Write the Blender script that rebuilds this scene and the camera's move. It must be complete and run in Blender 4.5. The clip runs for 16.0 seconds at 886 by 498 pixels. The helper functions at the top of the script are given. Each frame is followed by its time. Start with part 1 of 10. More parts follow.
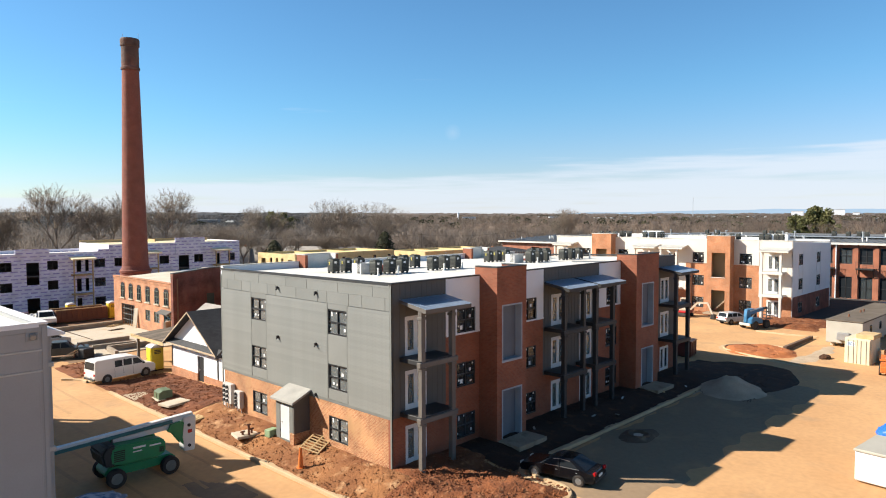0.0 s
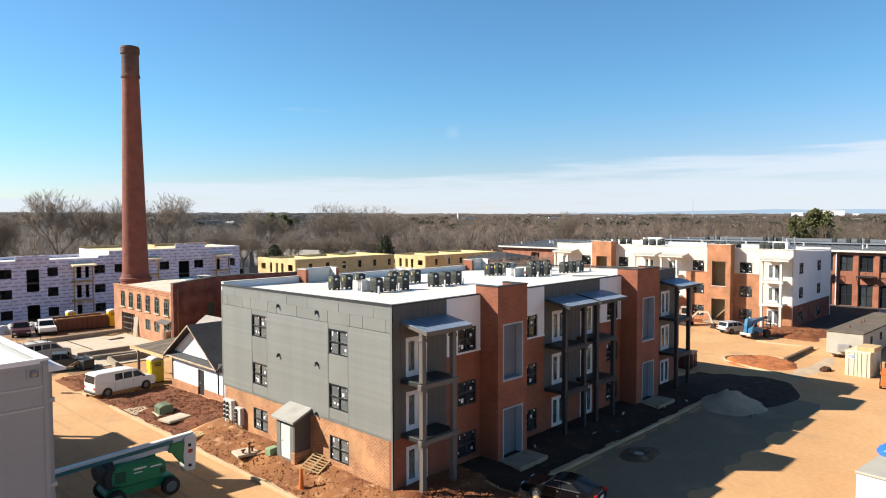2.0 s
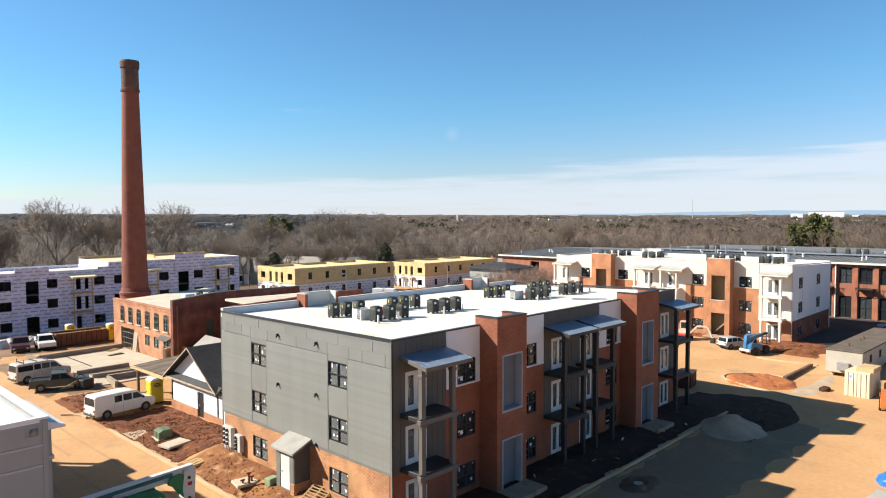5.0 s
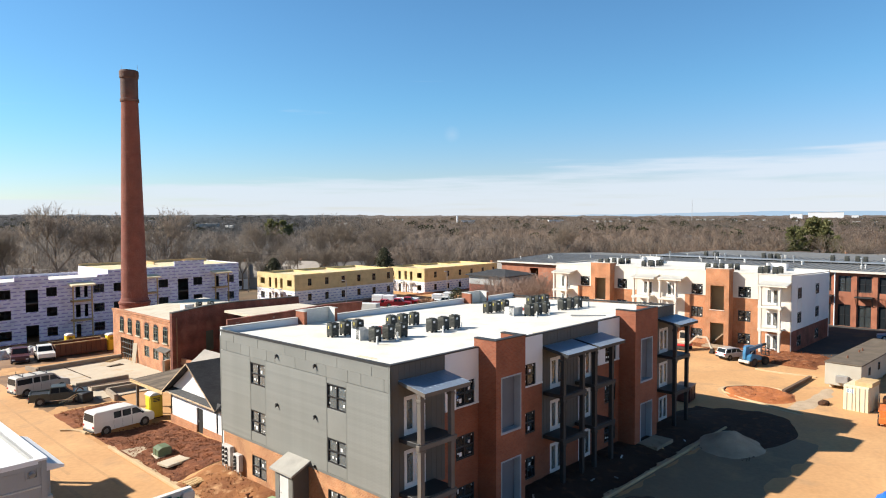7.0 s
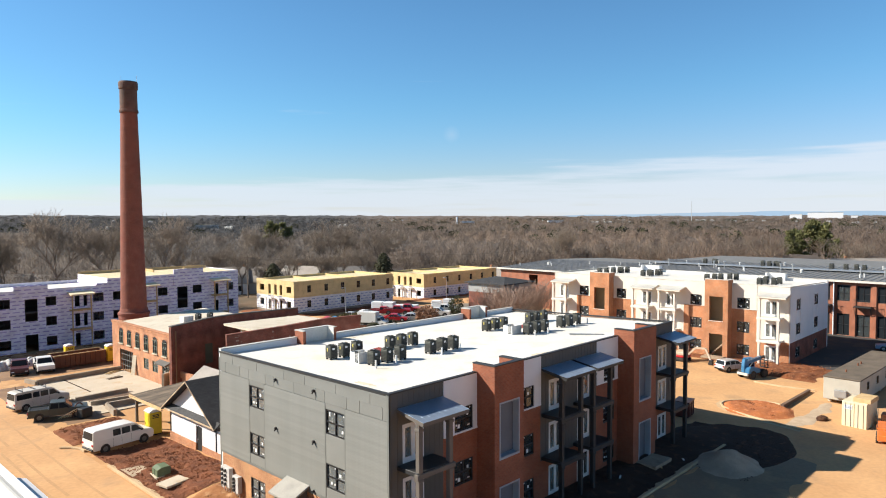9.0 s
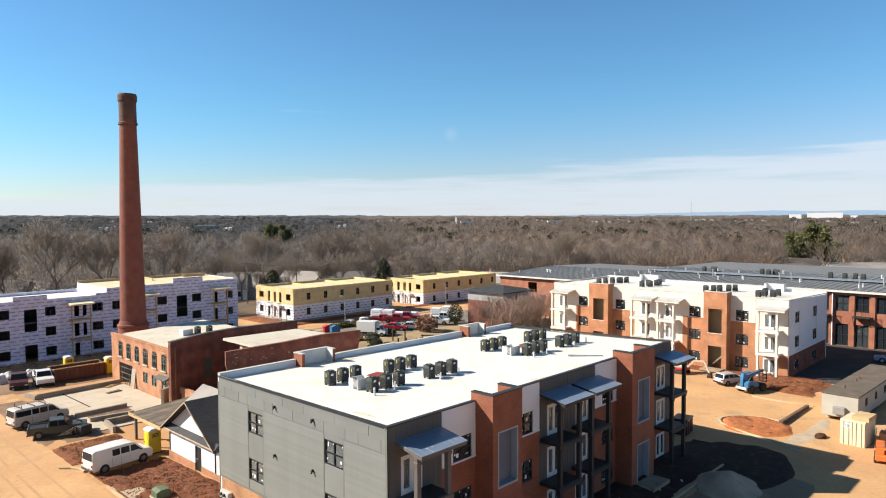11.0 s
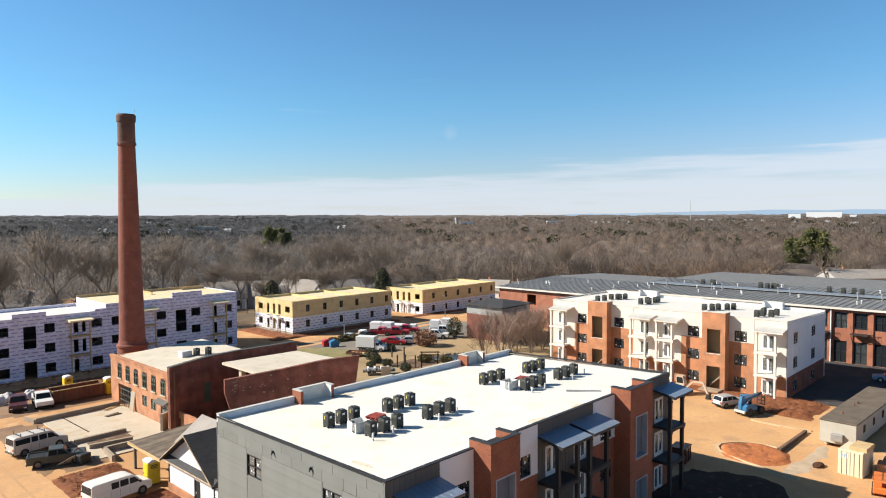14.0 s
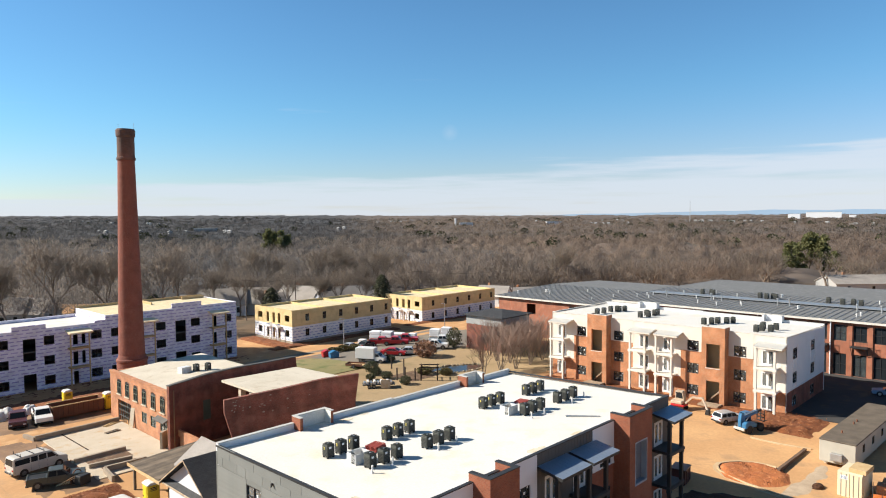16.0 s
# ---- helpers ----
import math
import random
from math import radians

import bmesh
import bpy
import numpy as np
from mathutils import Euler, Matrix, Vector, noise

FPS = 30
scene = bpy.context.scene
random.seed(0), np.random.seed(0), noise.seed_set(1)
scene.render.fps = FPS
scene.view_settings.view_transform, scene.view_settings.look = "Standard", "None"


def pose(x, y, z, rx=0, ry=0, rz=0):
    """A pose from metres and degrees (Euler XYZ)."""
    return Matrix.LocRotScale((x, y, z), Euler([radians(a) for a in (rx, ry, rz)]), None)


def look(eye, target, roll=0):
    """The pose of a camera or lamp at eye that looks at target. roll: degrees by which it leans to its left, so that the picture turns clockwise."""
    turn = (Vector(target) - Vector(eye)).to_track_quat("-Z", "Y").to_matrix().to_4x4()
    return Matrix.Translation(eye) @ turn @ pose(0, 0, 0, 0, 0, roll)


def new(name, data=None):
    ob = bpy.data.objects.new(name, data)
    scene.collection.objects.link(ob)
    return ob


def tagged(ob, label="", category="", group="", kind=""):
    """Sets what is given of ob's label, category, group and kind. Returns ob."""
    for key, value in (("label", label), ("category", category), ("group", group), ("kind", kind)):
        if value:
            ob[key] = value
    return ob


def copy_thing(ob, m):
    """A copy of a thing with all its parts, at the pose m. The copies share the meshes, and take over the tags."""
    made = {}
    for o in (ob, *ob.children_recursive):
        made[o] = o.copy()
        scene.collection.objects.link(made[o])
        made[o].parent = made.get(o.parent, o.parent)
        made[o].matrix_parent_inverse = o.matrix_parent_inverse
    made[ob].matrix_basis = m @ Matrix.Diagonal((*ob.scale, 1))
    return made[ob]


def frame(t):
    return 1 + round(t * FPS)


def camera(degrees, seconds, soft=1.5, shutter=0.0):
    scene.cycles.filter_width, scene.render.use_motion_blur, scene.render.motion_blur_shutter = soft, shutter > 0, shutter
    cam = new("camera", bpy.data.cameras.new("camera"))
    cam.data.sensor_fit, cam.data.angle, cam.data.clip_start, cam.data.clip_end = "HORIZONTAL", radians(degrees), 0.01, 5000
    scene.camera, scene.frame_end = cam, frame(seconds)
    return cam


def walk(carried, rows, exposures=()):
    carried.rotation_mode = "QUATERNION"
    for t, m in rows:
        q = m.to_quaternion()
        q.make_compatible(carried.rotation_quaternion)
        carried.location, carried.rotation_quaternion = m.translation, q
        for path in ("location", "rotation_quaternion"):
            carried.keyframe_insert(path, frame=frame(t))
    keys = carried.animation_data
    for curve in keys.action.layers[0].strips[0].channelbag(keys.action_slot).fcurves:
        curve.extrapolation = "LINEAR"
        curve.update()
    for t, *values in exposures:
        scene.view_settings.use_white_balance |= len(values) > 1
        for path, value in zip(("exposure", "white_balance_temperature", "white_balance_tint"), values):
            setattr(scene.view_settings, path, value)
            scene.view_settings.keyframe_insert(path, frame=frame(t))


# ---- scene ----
cam = camera(66.3, 16.0, 1.05)
PATH = [
    (0, -23.318, -26.059, 14.163, 87.127, 0.196, -46.225),
    (0.5, -23.313, -26.028, 14.416, 87.124, 0.188, -46.228),
    (1, -23.307, -26.001, 14.691, 87.123, 0.183, -46.231),
    (1.5, -23.301, -25.979, 14.980, 87.126, 0.179, -46.234),
    (2, -23.294, -25.962, 15.275, 87.131, 0.177, -46.238),
    (2.5, -23.286, -25.949, 15.571, 87.140, 0.177, -46.243),
    (3, -23.278, -25.940, 15.867, 87.152, 0.179, -46.247),
    (3.5, -23.269, -25.934, 16.160, 87.167, 0.182, -46.252),
    (4, -23.260, -25.932, 16.453, 87.182, 0.187, -46.258),
    (4.5, -23.250, -25.932, 16.746, 87.199, 0.193, -46.263),
    (5, -23.239, -25.935, 17.042, 87.216, 0.200, -46.269),
    (7.5, -23.176, -25.981, 18.653, 87.272, 0.229, -46.302),
    (8, -23.162, -25.993, 19.017, 87.275, 0.237, -46.310),
    (8.5, -23.147, -26.007, 19.398, 87.274, 0.247, -46.317),
    (9, -23.132, -26.020, 19.797, 87.269, 0.256, -46.324),
    (11.5, -23.046, -26.081, 22.018, 87.209, 0.310, -46.362),
    (12, -23.027, -26.090, 22.494, 87.194, 0.322, -46.370),
    (12.5, -23.008, -26.097, 22.977, 87.179, 0.333, -46.378),
    (13, -22.988, -26.102, 23.463, 87.167, 0.344, -46.385),
    (13.5, -22.968, -26.104, 23.952, 87.156, 0.355, -46.393),
    (14, -22.947, -26.104, 24.443, 87.147, 0.365, -46.400),
    (14.5, -22.926, -26.100, 24.938, 87.141, 0.375, -46.407),
    (15, -22.904, -26.093, 25.438, 87.138, 0.385, -46.414),
    (15.5, -22.882, -26.083, 25.949, 87.137, 0.394, -46.421),
    (16, -22.859, -26.068, 26.479, 87.136, 0.402, -46.428),
]
walk(cam, [(t, pose(x, y, z, 0, 0, yaw) @ pose(0, 0, 0, tilt) @ pose(0, 0, 0, 0, 0, -lean)) for t, x, y, z, tilt, lean, yaw in PATH], [(0, 1.02), (5, 0.99), (9, 0.94), (16, 0.865)])

# ---- world and sun ----
SUN = Vector((-0.995, 1.157, 1.0)).normalized()
world = bpy.data.worlds.new("sky")
scene.world = world
world.use_nodes = True
wn, wl = world.node_tree.nodes, world.node_tree.links
wn.clear()
w_out = wn.new("ShaderNodeOutputWorld")
w_bg = wn.new("ShaderNodeBackground")
w_sky = wn.new("ShaderNodeTexSky")
w_sky.sky_type = "NISHITA"
w_sky.sun_disc = False
w_sky.sun_elevation = math.asin(SUN.z)
w_sky.sun_rotation = math.atan2(SUN.x, SUN.y)
w_sky.air_density, w_sky.dust_density, w_sky.ozone_density = 1.0, 0.1, 1.6
w_bg.inputs["Strength"].default_value = 0.062
# thin high cloud: long wisps that lie low over the horizon
w_co = wn.new("ShaderNodeTexCoord")
w_map = wn.new("ShaderNodeMapping")
w_map.inputs["Rotation"].default_value = (0, radians(3.0), radians(44))
w_map.inputs["Scale"].default_value = (1.6, 1.6, 26.0)
w_noi = wn.new("ShaderNodeTexNoise")
w_noi.inputs["Scale"].default_value, w_noi.inputs["Detail"].default_value, w_noi.inputs["Roughness"].default_value = 2.2, 7.0, 0.55
w_sep = wn.new("ShaderNodeSeparateXYZ")
w_tilt = wn.new("ShaderNodeVectorMath")
w_tilt.operation = "DOT_PRODUCT"
w_tilt.inputs[1].default_value = (-0.036, 0.038, 1.0)
w_band = wn.new("ShaderNodeMapRange")
w_band.interpolation_type = "SMOOTHSTEP"
for k, v in zip(("From Min", "From Max", "To Min", "To Max"), (0.045, 0.085, 0.46, 0.0)):
    w_band.inputs[k].default_value = v
w_add = wn.new("ShaderNodeMath")
w_add.operation = "ADD"
w_ramp = wn.new("ShaderNodeMapRange")
w_ramp.interpolation_type = "SMOOTHSTEP"
for k, v in zip(("From Min", "From Max", "To Min", "To Max"), (0.68, 1.0, 0.0, 0.8)):
    w_ramp.inputs[k].default_value = v
w_mix = wn.new("ShaderNodeMix")
w_mix.data_type = "RGBA"
w_mix.inputs["B"].default_value = (6.3, 7.0, 7.9, 1)
wl.new(w_co.outputs["Generated"], w_map.inputs["Vector"])
wl.new(w_map.outputs["Vector"], w_noi.inputs["Vector"])
wl.new(w_co.outputs["Generated"], w_tilt.inputs[0])
wl.new(w_tilt.outputs["Value"], w_band.inputs["Value"])
wl.new(w_band.outputs["Result"], w_add.inputs[0])
wl.new(w_noi.outputs["Fac"], w_add.inputs[1])
wl.new(w_add.outputs["Value"], w_ramp.inputs["Value"])
w_puff = wn.new("ShaderNodeVectorMath")
w_puff.operation = "DISTANCE"
w_puff.inputs[1].default_value = (0.7265, 0.6756, 0.1195)
w_pr = wn.new("ShaderNodeMapRange")
for k, v in zip(("From Min", "From Max", "To Min", "To Max"), (0.0, 0.013, 0.4, 0.0)):
    w_pr.inputs[k].default_value = v
w_pm = wn.new("ShaderNodeMath")
w_pm.operation = "MULTIPLY"
w_pa = wn.new("ShaderNodeMath")
w_pa.operation = "ADD"
wl.new(w_co.outputs["Generated"], w_puff.inputs[0])
wl.new(w_puff.outputs["Value"], w_pr.inputs["Value"])
wl.new(w_pr.outputs["Result"], w_pm.inputs[0])
wl.new(w_noi.outputs["Fac"], w_pm.inputs[1])
wl.new(w_ramp.outputs["Result"], w_pa.inputs[0])
wl.new(w_pm.outputs["Value"], w_pa.inputs[1])
wl.new(w_pa.outputs["Value"], w_mix.inputs["Factor"])
w_tint = wn.new("ShaderNodeMix")
w_tint.data_type, w_tint.blend_type = "RGBA", "MULTIPLY"
w_tint.inputs["Factor"].default_value = 1.0
w_low = wn.new("ShaderNodeMapRange")
w_low.interpolation_type = "SMOOTHSTEP"
for k, v in zip(("From Min", "From Max"), (0.0, 0.18)):
    w_low.inputs[k].default_value = v
w_ht = wn.new("ShaderNodeMix")
w_ht.data_type = "RGBA"
w_ht.inputs["A"].default_value, w_ht.inputs["B"].default_value = (0.84, 0.885, 1.14, 1), (0.62, 1.03, 1.27, 1)
wl.new(w_tilt.outputs["Value"], w_low.inputs["Value"])
wl.new(w_low.outputs["Result"], w_ht.inputs["Factor"])
w_high = wn.new("ShaderNodeMapRange")
w_high.interpolation_type = "SMOOTHSTEP"
for k, v in zip(("From Min", "From Max"), (0.25, 0.8)):
    w_high.inputs[k].default_value = v
w_zt = wn.new("ShaderNodeMix")
w_zt.data_type = "RGBA"
w_zt.inputs["B"].default_value = (0.42, 0.52, 0.60, 1)
wl.new(w_sep.outputs["Z"], w_high.inputs["Value"])
wl.new(w_co.outputs["Generated"], w_sep.inputs[0])
wl.new(w_high.outputs["Result"], w_zt.inputs["Factor"])
wl.new(w_ht.outputs["Result"], w_zt.inputs["A"])
wl.new(w_zt.outputs["Result"], w_tint.inputs["B"])
wl.new(w_sky.outputs["Color"], w_tint.inputs["A"])
wl.new(w_tint.outputs["Result"], w_mix.inputs["A"])
wl.new(w_mix.outputs["Result"], w_bg.inputs["Color"])
wl.new(w_bg.outputs["Background"], w_out.inputs["Surface"])

sun = new("sun", bpy.data.lights.new("sun", "SUN"))
sun.data.energy, sun.data.angle, sun.data.color = 5.0, radians(0.55), (1.0, 0.93, 0.82)
sun.matrix_world = look((0, 0, 80), Vector((0, 0, 80)) - SUN)


# ---- materials ----
def mat(name, c1, c2=None, rough=0.8, scale=1.5, fine=18.0, bump=0.2, dist=0.02, metal=0.0, c3=None, spread=0.35, island=0.0, space="Object", spec=0.4, grain=0.18):
    """Two-scale varied paint: c1 and c2 mix by a broad noise, c3 comes in as stains; fine noise gives grain and relief."""
    m = bpy.data.materials.new(name)
    m.use_nodes = True
    n, l = m.node_tree.nodes, m.node_tree.links
    b = n["Principled BSDF"]
    co = n.new("ShaderNodeTexCoord")
    vec = co.outputs["Object" if space == "World" else space]
    if space == "World":
        vec = n.new("ShaderNodeNewGeometry").outputs["Position"]
    big, small = n.new("ShaderNodeTexNoise"), n.new("ShaderNodeTexNoise")
    big.inputs["Scale"].default_value, big.inputs["Detail"].default_value = scale, 4
    small.inputs["Scale"].default_value, small.inputs["Detail"].default_value = fine, 5
    l.new(vec, big.inputs["Vector"]), l.new(vec, small.inputs["Vector"])
    c2 = c2 or tuple(v * 0.82 for v in c1)
    rng = n.new("ShaderNodeMapRange")
    rng.inputs["From Min"].default_value, rng.inputs["From Max"].default_value = 0.5 - spread / 2, 0.5 + spread / 2
    l.new(big.outputs["Fac"], rng.inputs["Value"])
    mix = n.new("ShaderNodeMix")
    mix.data_type = "RGBA"
    mix.inputs["A"].default_value, mix.inputs["B"].default_value = (*c1, 1), (*c2, 1)
    l.new(rng.outputs["Result"], mix.inputs["Factor"])
    col = mix.outputs["Result"]
    if c3:
        st = n.new("ShaderNodeTexNoise")
        st.inputs["Scale"].default_value, st.inputs["Detail"].default_value = scale * 2.7, 6
        l.new(vec, st.inputs["Vector"])
        r2 = n.new("ShaderNodeMapRange")
        r2.inputs["From Min"].default_value, r2.inputs["From Max"].default_value = 0.55, 0.72
        l.new(st.outputs["Fac"], r2.inputs["Value"])
        m2 = n.new("ShaderNodeMix")
        m2.data_type = "RGBA"
        m2.inputs["B"].default_value = (*c3, 1)
        l.new(r2.outputs["Result"], m2.inputs["Factor"]), l.new(col, m2.inputs["A"])
        col = m2.outputs["Result"]
    gr = n.new("ShaderNodeMapRange")
    gr.inputs["To Min"].default_value, gr.inputs["To Max"].default_value = 1 - grain, 1 + grain
    l.new(small.outputs["Fac"], gr.inputs["Value"])
    hs = n.new("ShaderNodeHueSaturation")
    l.new(gr.outputs["Result"], hs.inputs["Value"]), l.new(col, hs.inputs["Color"])
    if island:
        rnd = n.new("ShaderNodeNewGeometry").outputs["Random Per Island"] if island > 0 else n.new("ShaderNodeObjectInfo").outputs["Random"]
        ir = n.new("ShaderNodeMapRange")
        ir.inputs["To Min"].default_value, ir.inputs["To Max"].default_value = 1 - abs(island), 1 + abs(island)
        l.new(rnd, ir.inputs["Value"])
        mu = n.new("ShaderNodeMath")
        mu.operation = "MULTIPLY"
        l.new(ir.outputs["Result"], mu.inputs[0]), l.new(gr.outputs["Result"], mu.inputs[1])
        l.new(mu.outputs["Value"], hs.inputs["Value"])
    l.new(hs.outputs["Color"], b.inputs["Base Color"])
    b.inputs["Roughness"].default_value, b.inputs["Metallic"].default_value = rough, metal
    b.inputs["Specular IOR Level"].default_value = spec
    if bump:
        bp = n.new("ShaderNodeBump")
        bp.inputs["Strength"].default_value, bp.inputs["Distance"].default_value = bump, dist
        l.new(small.outputs["Fac"], bp.inputs["Height"]), l.new(bp.outputs["Normal"], b.inputs["Normal"])
    return m


def let_light_through(m, amount):
    """Fine twigs pass part of the light on to their far side."""
    n, l = m.node_tree.nodes, m.node_tree.links
    b, out = n["Principled BSDF"], n["Material Output"]
    tr, mx = n.new("ShaderNodeBsdfTranslucent"), n.new("ShaderNodeMixShader")
    l.new(b.inputs["Base Color"].links[0].from_socket, tr.inputs["Color"])
    mx.inputs["Fac"].default_value = amount
    l.new(b.outputs["BSDF"], mx.inputs[1]), l.new(tr.outputs["BSDF"], mx.inputs[2])
    l.new(mx.outputs["Shader"], out.inputs["Surface"])


def pattern(name, c1, c2, joint, w, h, gap, offset=0.5, rough=0.85, stain=0.25, bump=0.5, squash=1.0, flat=False, dirt=None):
    """Courses laid on upright walls (or flat, on roofs and floors): bricks, panels, printed wrap."""
    m = bpy.data.materials.new(name)
    m.use_nodes = True
    n, l = m.node_tree.nodes, m.node_tree.links
    b = n["Principled BSDF"]
    co = n.new("ShaderNodeTexCoord")
    sep, com, add = n.new("ShaderNodeSeparateXYZ"), n.new("ShaderNodeCombineXYZ"), n.new("ShaderNodeMath")
    l.new(co.outputs["Object"], sep.inputs[0])
    if flat:
        l.new(sep.outputs["X"], com.inputs["X"]), l.new(sep.outputs["Y"], com.inputs["Y"])
    else:
        l.new(sep.outputs["X"], add.inputs[0]), l.new(sep.outputs["Y"], add.inputs[1])
        l.new(add.outputs[0], com.inputs["X"]), l.new(sep.outputs["Z"], com.inputs["Y"])
    br = n.new("ShaderNodeTexBrick")
    br.offset, br.squash = offset, squash
    br.inputs["Scale"].default_value = 1.0
    br.inputs["Brick Width"].default_value, br.inputs["Row Height"].default_value = w, h
    br.inputs["Mortar Size"].default_value, br.inputs["Mortar Smooth"].default_value = gap, 0.1
    br.inputs["Color1"].default_value, br.inputs["Color2"].default_value, br.inputs["Mortar"].default_value = (*c1, 1), (*c2, 1), (*joint, 1)
    l.new(com.outputs[0], br.inputs["Vector"])
    ns = n.new("ShaderNodeTexNoise")
    ns.inputs["Scale"].default_value, ns.inputs["Detail"].default_value = 0.7, 7
    l.new(co.outputs["Object"], ns.inputs["Vector"])
    rg = n.new("ShaderNodeMapRange")
    rg.inputs["From Min"].default_value, rg.inputs["From Max"].default_value = 0.3, 0.7
    rg.inputs["To Min"].default_value, rg.inputs["To Max"].default_value = 1 - stain, 1 + stain
    l.new(ns.outputs["Fac"], rg.inputs["Value"])
    hs = n.new("ShaderNodeHueSaturation")
    l.new(rg.outputs["Result"], hs.inputs["Value"])
    col = br.outputs["Color"]
    if dirt:
        n2 = n.new("ShaderNodeTexNoise")
        n2.inputs["Scale"].default_value, n2.inputs["Detail"].default_value = 0.45, 8
        l.new(co.outputs["Object"], n2.inputs["Vector"])
        r2 = n.new("ShaderNodeMapRange")
        r2.inputs["From Min"].default_value, r2.inputs["From Max"].default_value = 0.56, 0.7
        l.new(n2.outputs["Fac"], r2.inputs["Value"])
        m2 = n.new("ShaderNodeMix")
        m2.data_type = "RGBA"
        m2.inputs["B"].default_value = (*dirt, 1)
        l.new(r2.outputs["Result"], m2.inputs["Factor"]), l.new(col, m2.inputs["A"])
        col = m2.outputs["Result"]
    l.new(col, hs.inputs["Color"])
    l.new(hs.outputs["Color"], b.inputs["Base Color"])
    b.inputs["Roughness"].default_value = rough
    bp = n.new("ShaderNodeBump")
    bp.inputs["Strength"].default_value, bp.inputs["Distance"].default_value = bump, 0.01
    bp.invert = True
    l.new(br.outputs["Fac"], bp.inputs["Height"]), l.new(bp.outputs["Normal"], b.inputs["Normal"])
    return m


def glass_mat(name, tint, through_part=0.8, ior=1.45):
    m = bpy.data.materials.new(name)
    m.use_nodes = True
    b = m.node_tree.nodes["Principled BSDF"]
    b.inputs["Base Color"].default_value = (*tint, 1)
    b.inputs["Transmission Weight"].default_value = through_part
    b.inputs["Roughness"].default_value = 0.03
    b.inputs["IOR"].default_value = ior
    return m


SAND = mat("sandy_dirt", (0.51, 0.285, 0.125), (0.41, 0.215, 0.09), 0.95, 0.12, 6.0, 0.35, 0.03, c3=(0.5874, 0.356, 0.1691), space="World")
ROAD = mat("dusty_road", (0.56, 0.325, 0.15), (0.47, 0.26, 0.115), 0.9, 0.14, 3.0, 0.2, 0.015, c3=(0.4183, 0.2492, 0.1246), space="World")
SOIL = mat("red_clay_soil", (0.24, 0.079, 0.026), (0.145, 0.047, 0.017), 0.97, 0.9, 7.0, 1.0, 0.10, c3=(0.35, 0.16, 0.072), space="World")
SOILT = mat("tan_sandy_clay", (0.30, 0.13, 0.047), (0.18, 0.068, 0.025), 0.97, 0.45, 7.0, 1.0, 0.08, c3=(0.45, 0.26, 0.13), space="World")
SOILI = mat("orange_clay_soil", (0.45, 0.15, 0.046), (0.32, 0.10, 0.034), 0.97, 0.9, 7.0, 1.0, 0.10, c3=(0.54, 0.22, 0.09), space="World")
RAWEDGE = mat("weathered_bare_board", (0.55, 0.44, 0.31), (0.34, 0.24, 0.15), 0.85, 1.5, 20, 0.2, 0.004)
SOILD = mat("dark_damp_clay", (0.19, 0.061, 0.021), (0.105, 0.034, 0.013), 0.95, 0.9, 7.0, 1.0, 0.10, c3=(0.27, 0.11, 0.048), space="World")
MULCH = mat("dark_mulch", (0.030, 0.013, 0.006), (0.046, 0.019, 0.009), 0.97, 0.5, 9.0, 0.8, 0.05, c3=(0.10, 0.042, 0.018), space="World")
GRASS = mat("dormant_grass", (0.37, 0.265, 0.145), (0.30, 0.205, 0.105), 0.97, 0.07, 3.0, 0.5, 0.05, c3=(0.23, 0.175, 0.085), space="World")
LAWN = mat("thin_green_lawn", (0.17, 0.165, 0.06), (0.24, 0.19, 0.085), 0.97, 0.12, 3.0, 0.5, 0.05, c3=(0.10, 0.12, 0.035), space="World")
GARDENBED = mat("dark_garden_soil", (0.16, 0.095, 0.055), (0.11, 0.065, 0.04), 0.97, 0.6, 6.0, 0.8, 0.05, c3=(0.26, 0.18, 0.11), space="World")
ASPHALT = mat("worn_asphalt", (0.1513, 0.1335, 0.1113), (0.1958, 0.1646, 0.1246), 0.93, 0.08, 5.0, 0.2, 0.01, c3=(0.267, 0.2136, 0.1513), space="World")
LITTER = mat("leaf_litter", (0.1157, 0.07565, 0.0445), (0.1691, 0.1113, 0.0623), 0.98, 0.02, 0.4, 0.6, 0.3, c3=(0.07565, 0.0623, 0.04005), space="World")
CONCRETE = mat("pale_concrete", (0.52, 0.45, 0.35), (0.45, 0.38, 0.285), 0.9, 0.3, 12.0, 0.15, 0.01, c3=(0.445, 0.3204, 0.1958))
DUSTC = mat("mud_dusted_concrete", (0.36, 0.27, 0.185), (0.29, 0.21, 0.14), 0.92, 0.7, 12.0, 0.2, 0.01, c3=(0.22, 0.145, 0.09))
CLOSETR = mat("weathered_grey_roofing", (0.34, 0.325, 0.29), (0.27, 0.26, 0.235), 0.85, 1.5, 14, 0.2, 0.006)
KERBC = mat("dusty_kerb_concrete", (0.5162, 0.3827, 0.2314), (0.445, 0.3026, 0.1691), 0.92, 0.6, 14.0, 0.2, 0.01)
GRAVEL = mat("grey_gravel", (0.47, 0.36, 0.25), (0.37, 0.28, 0.19), 0.95, 0.9, 14.0, 0.9, 0.05)
BRICK = pattern("red_brick", (0.225, 0.062, 0.029), (0.285, 0.088, 0.041), (0.24, 0.118, 0.07), 0.21, 0.075, 0.007, stain=0.16, dirt=(0.25, 0.078, 0.036))
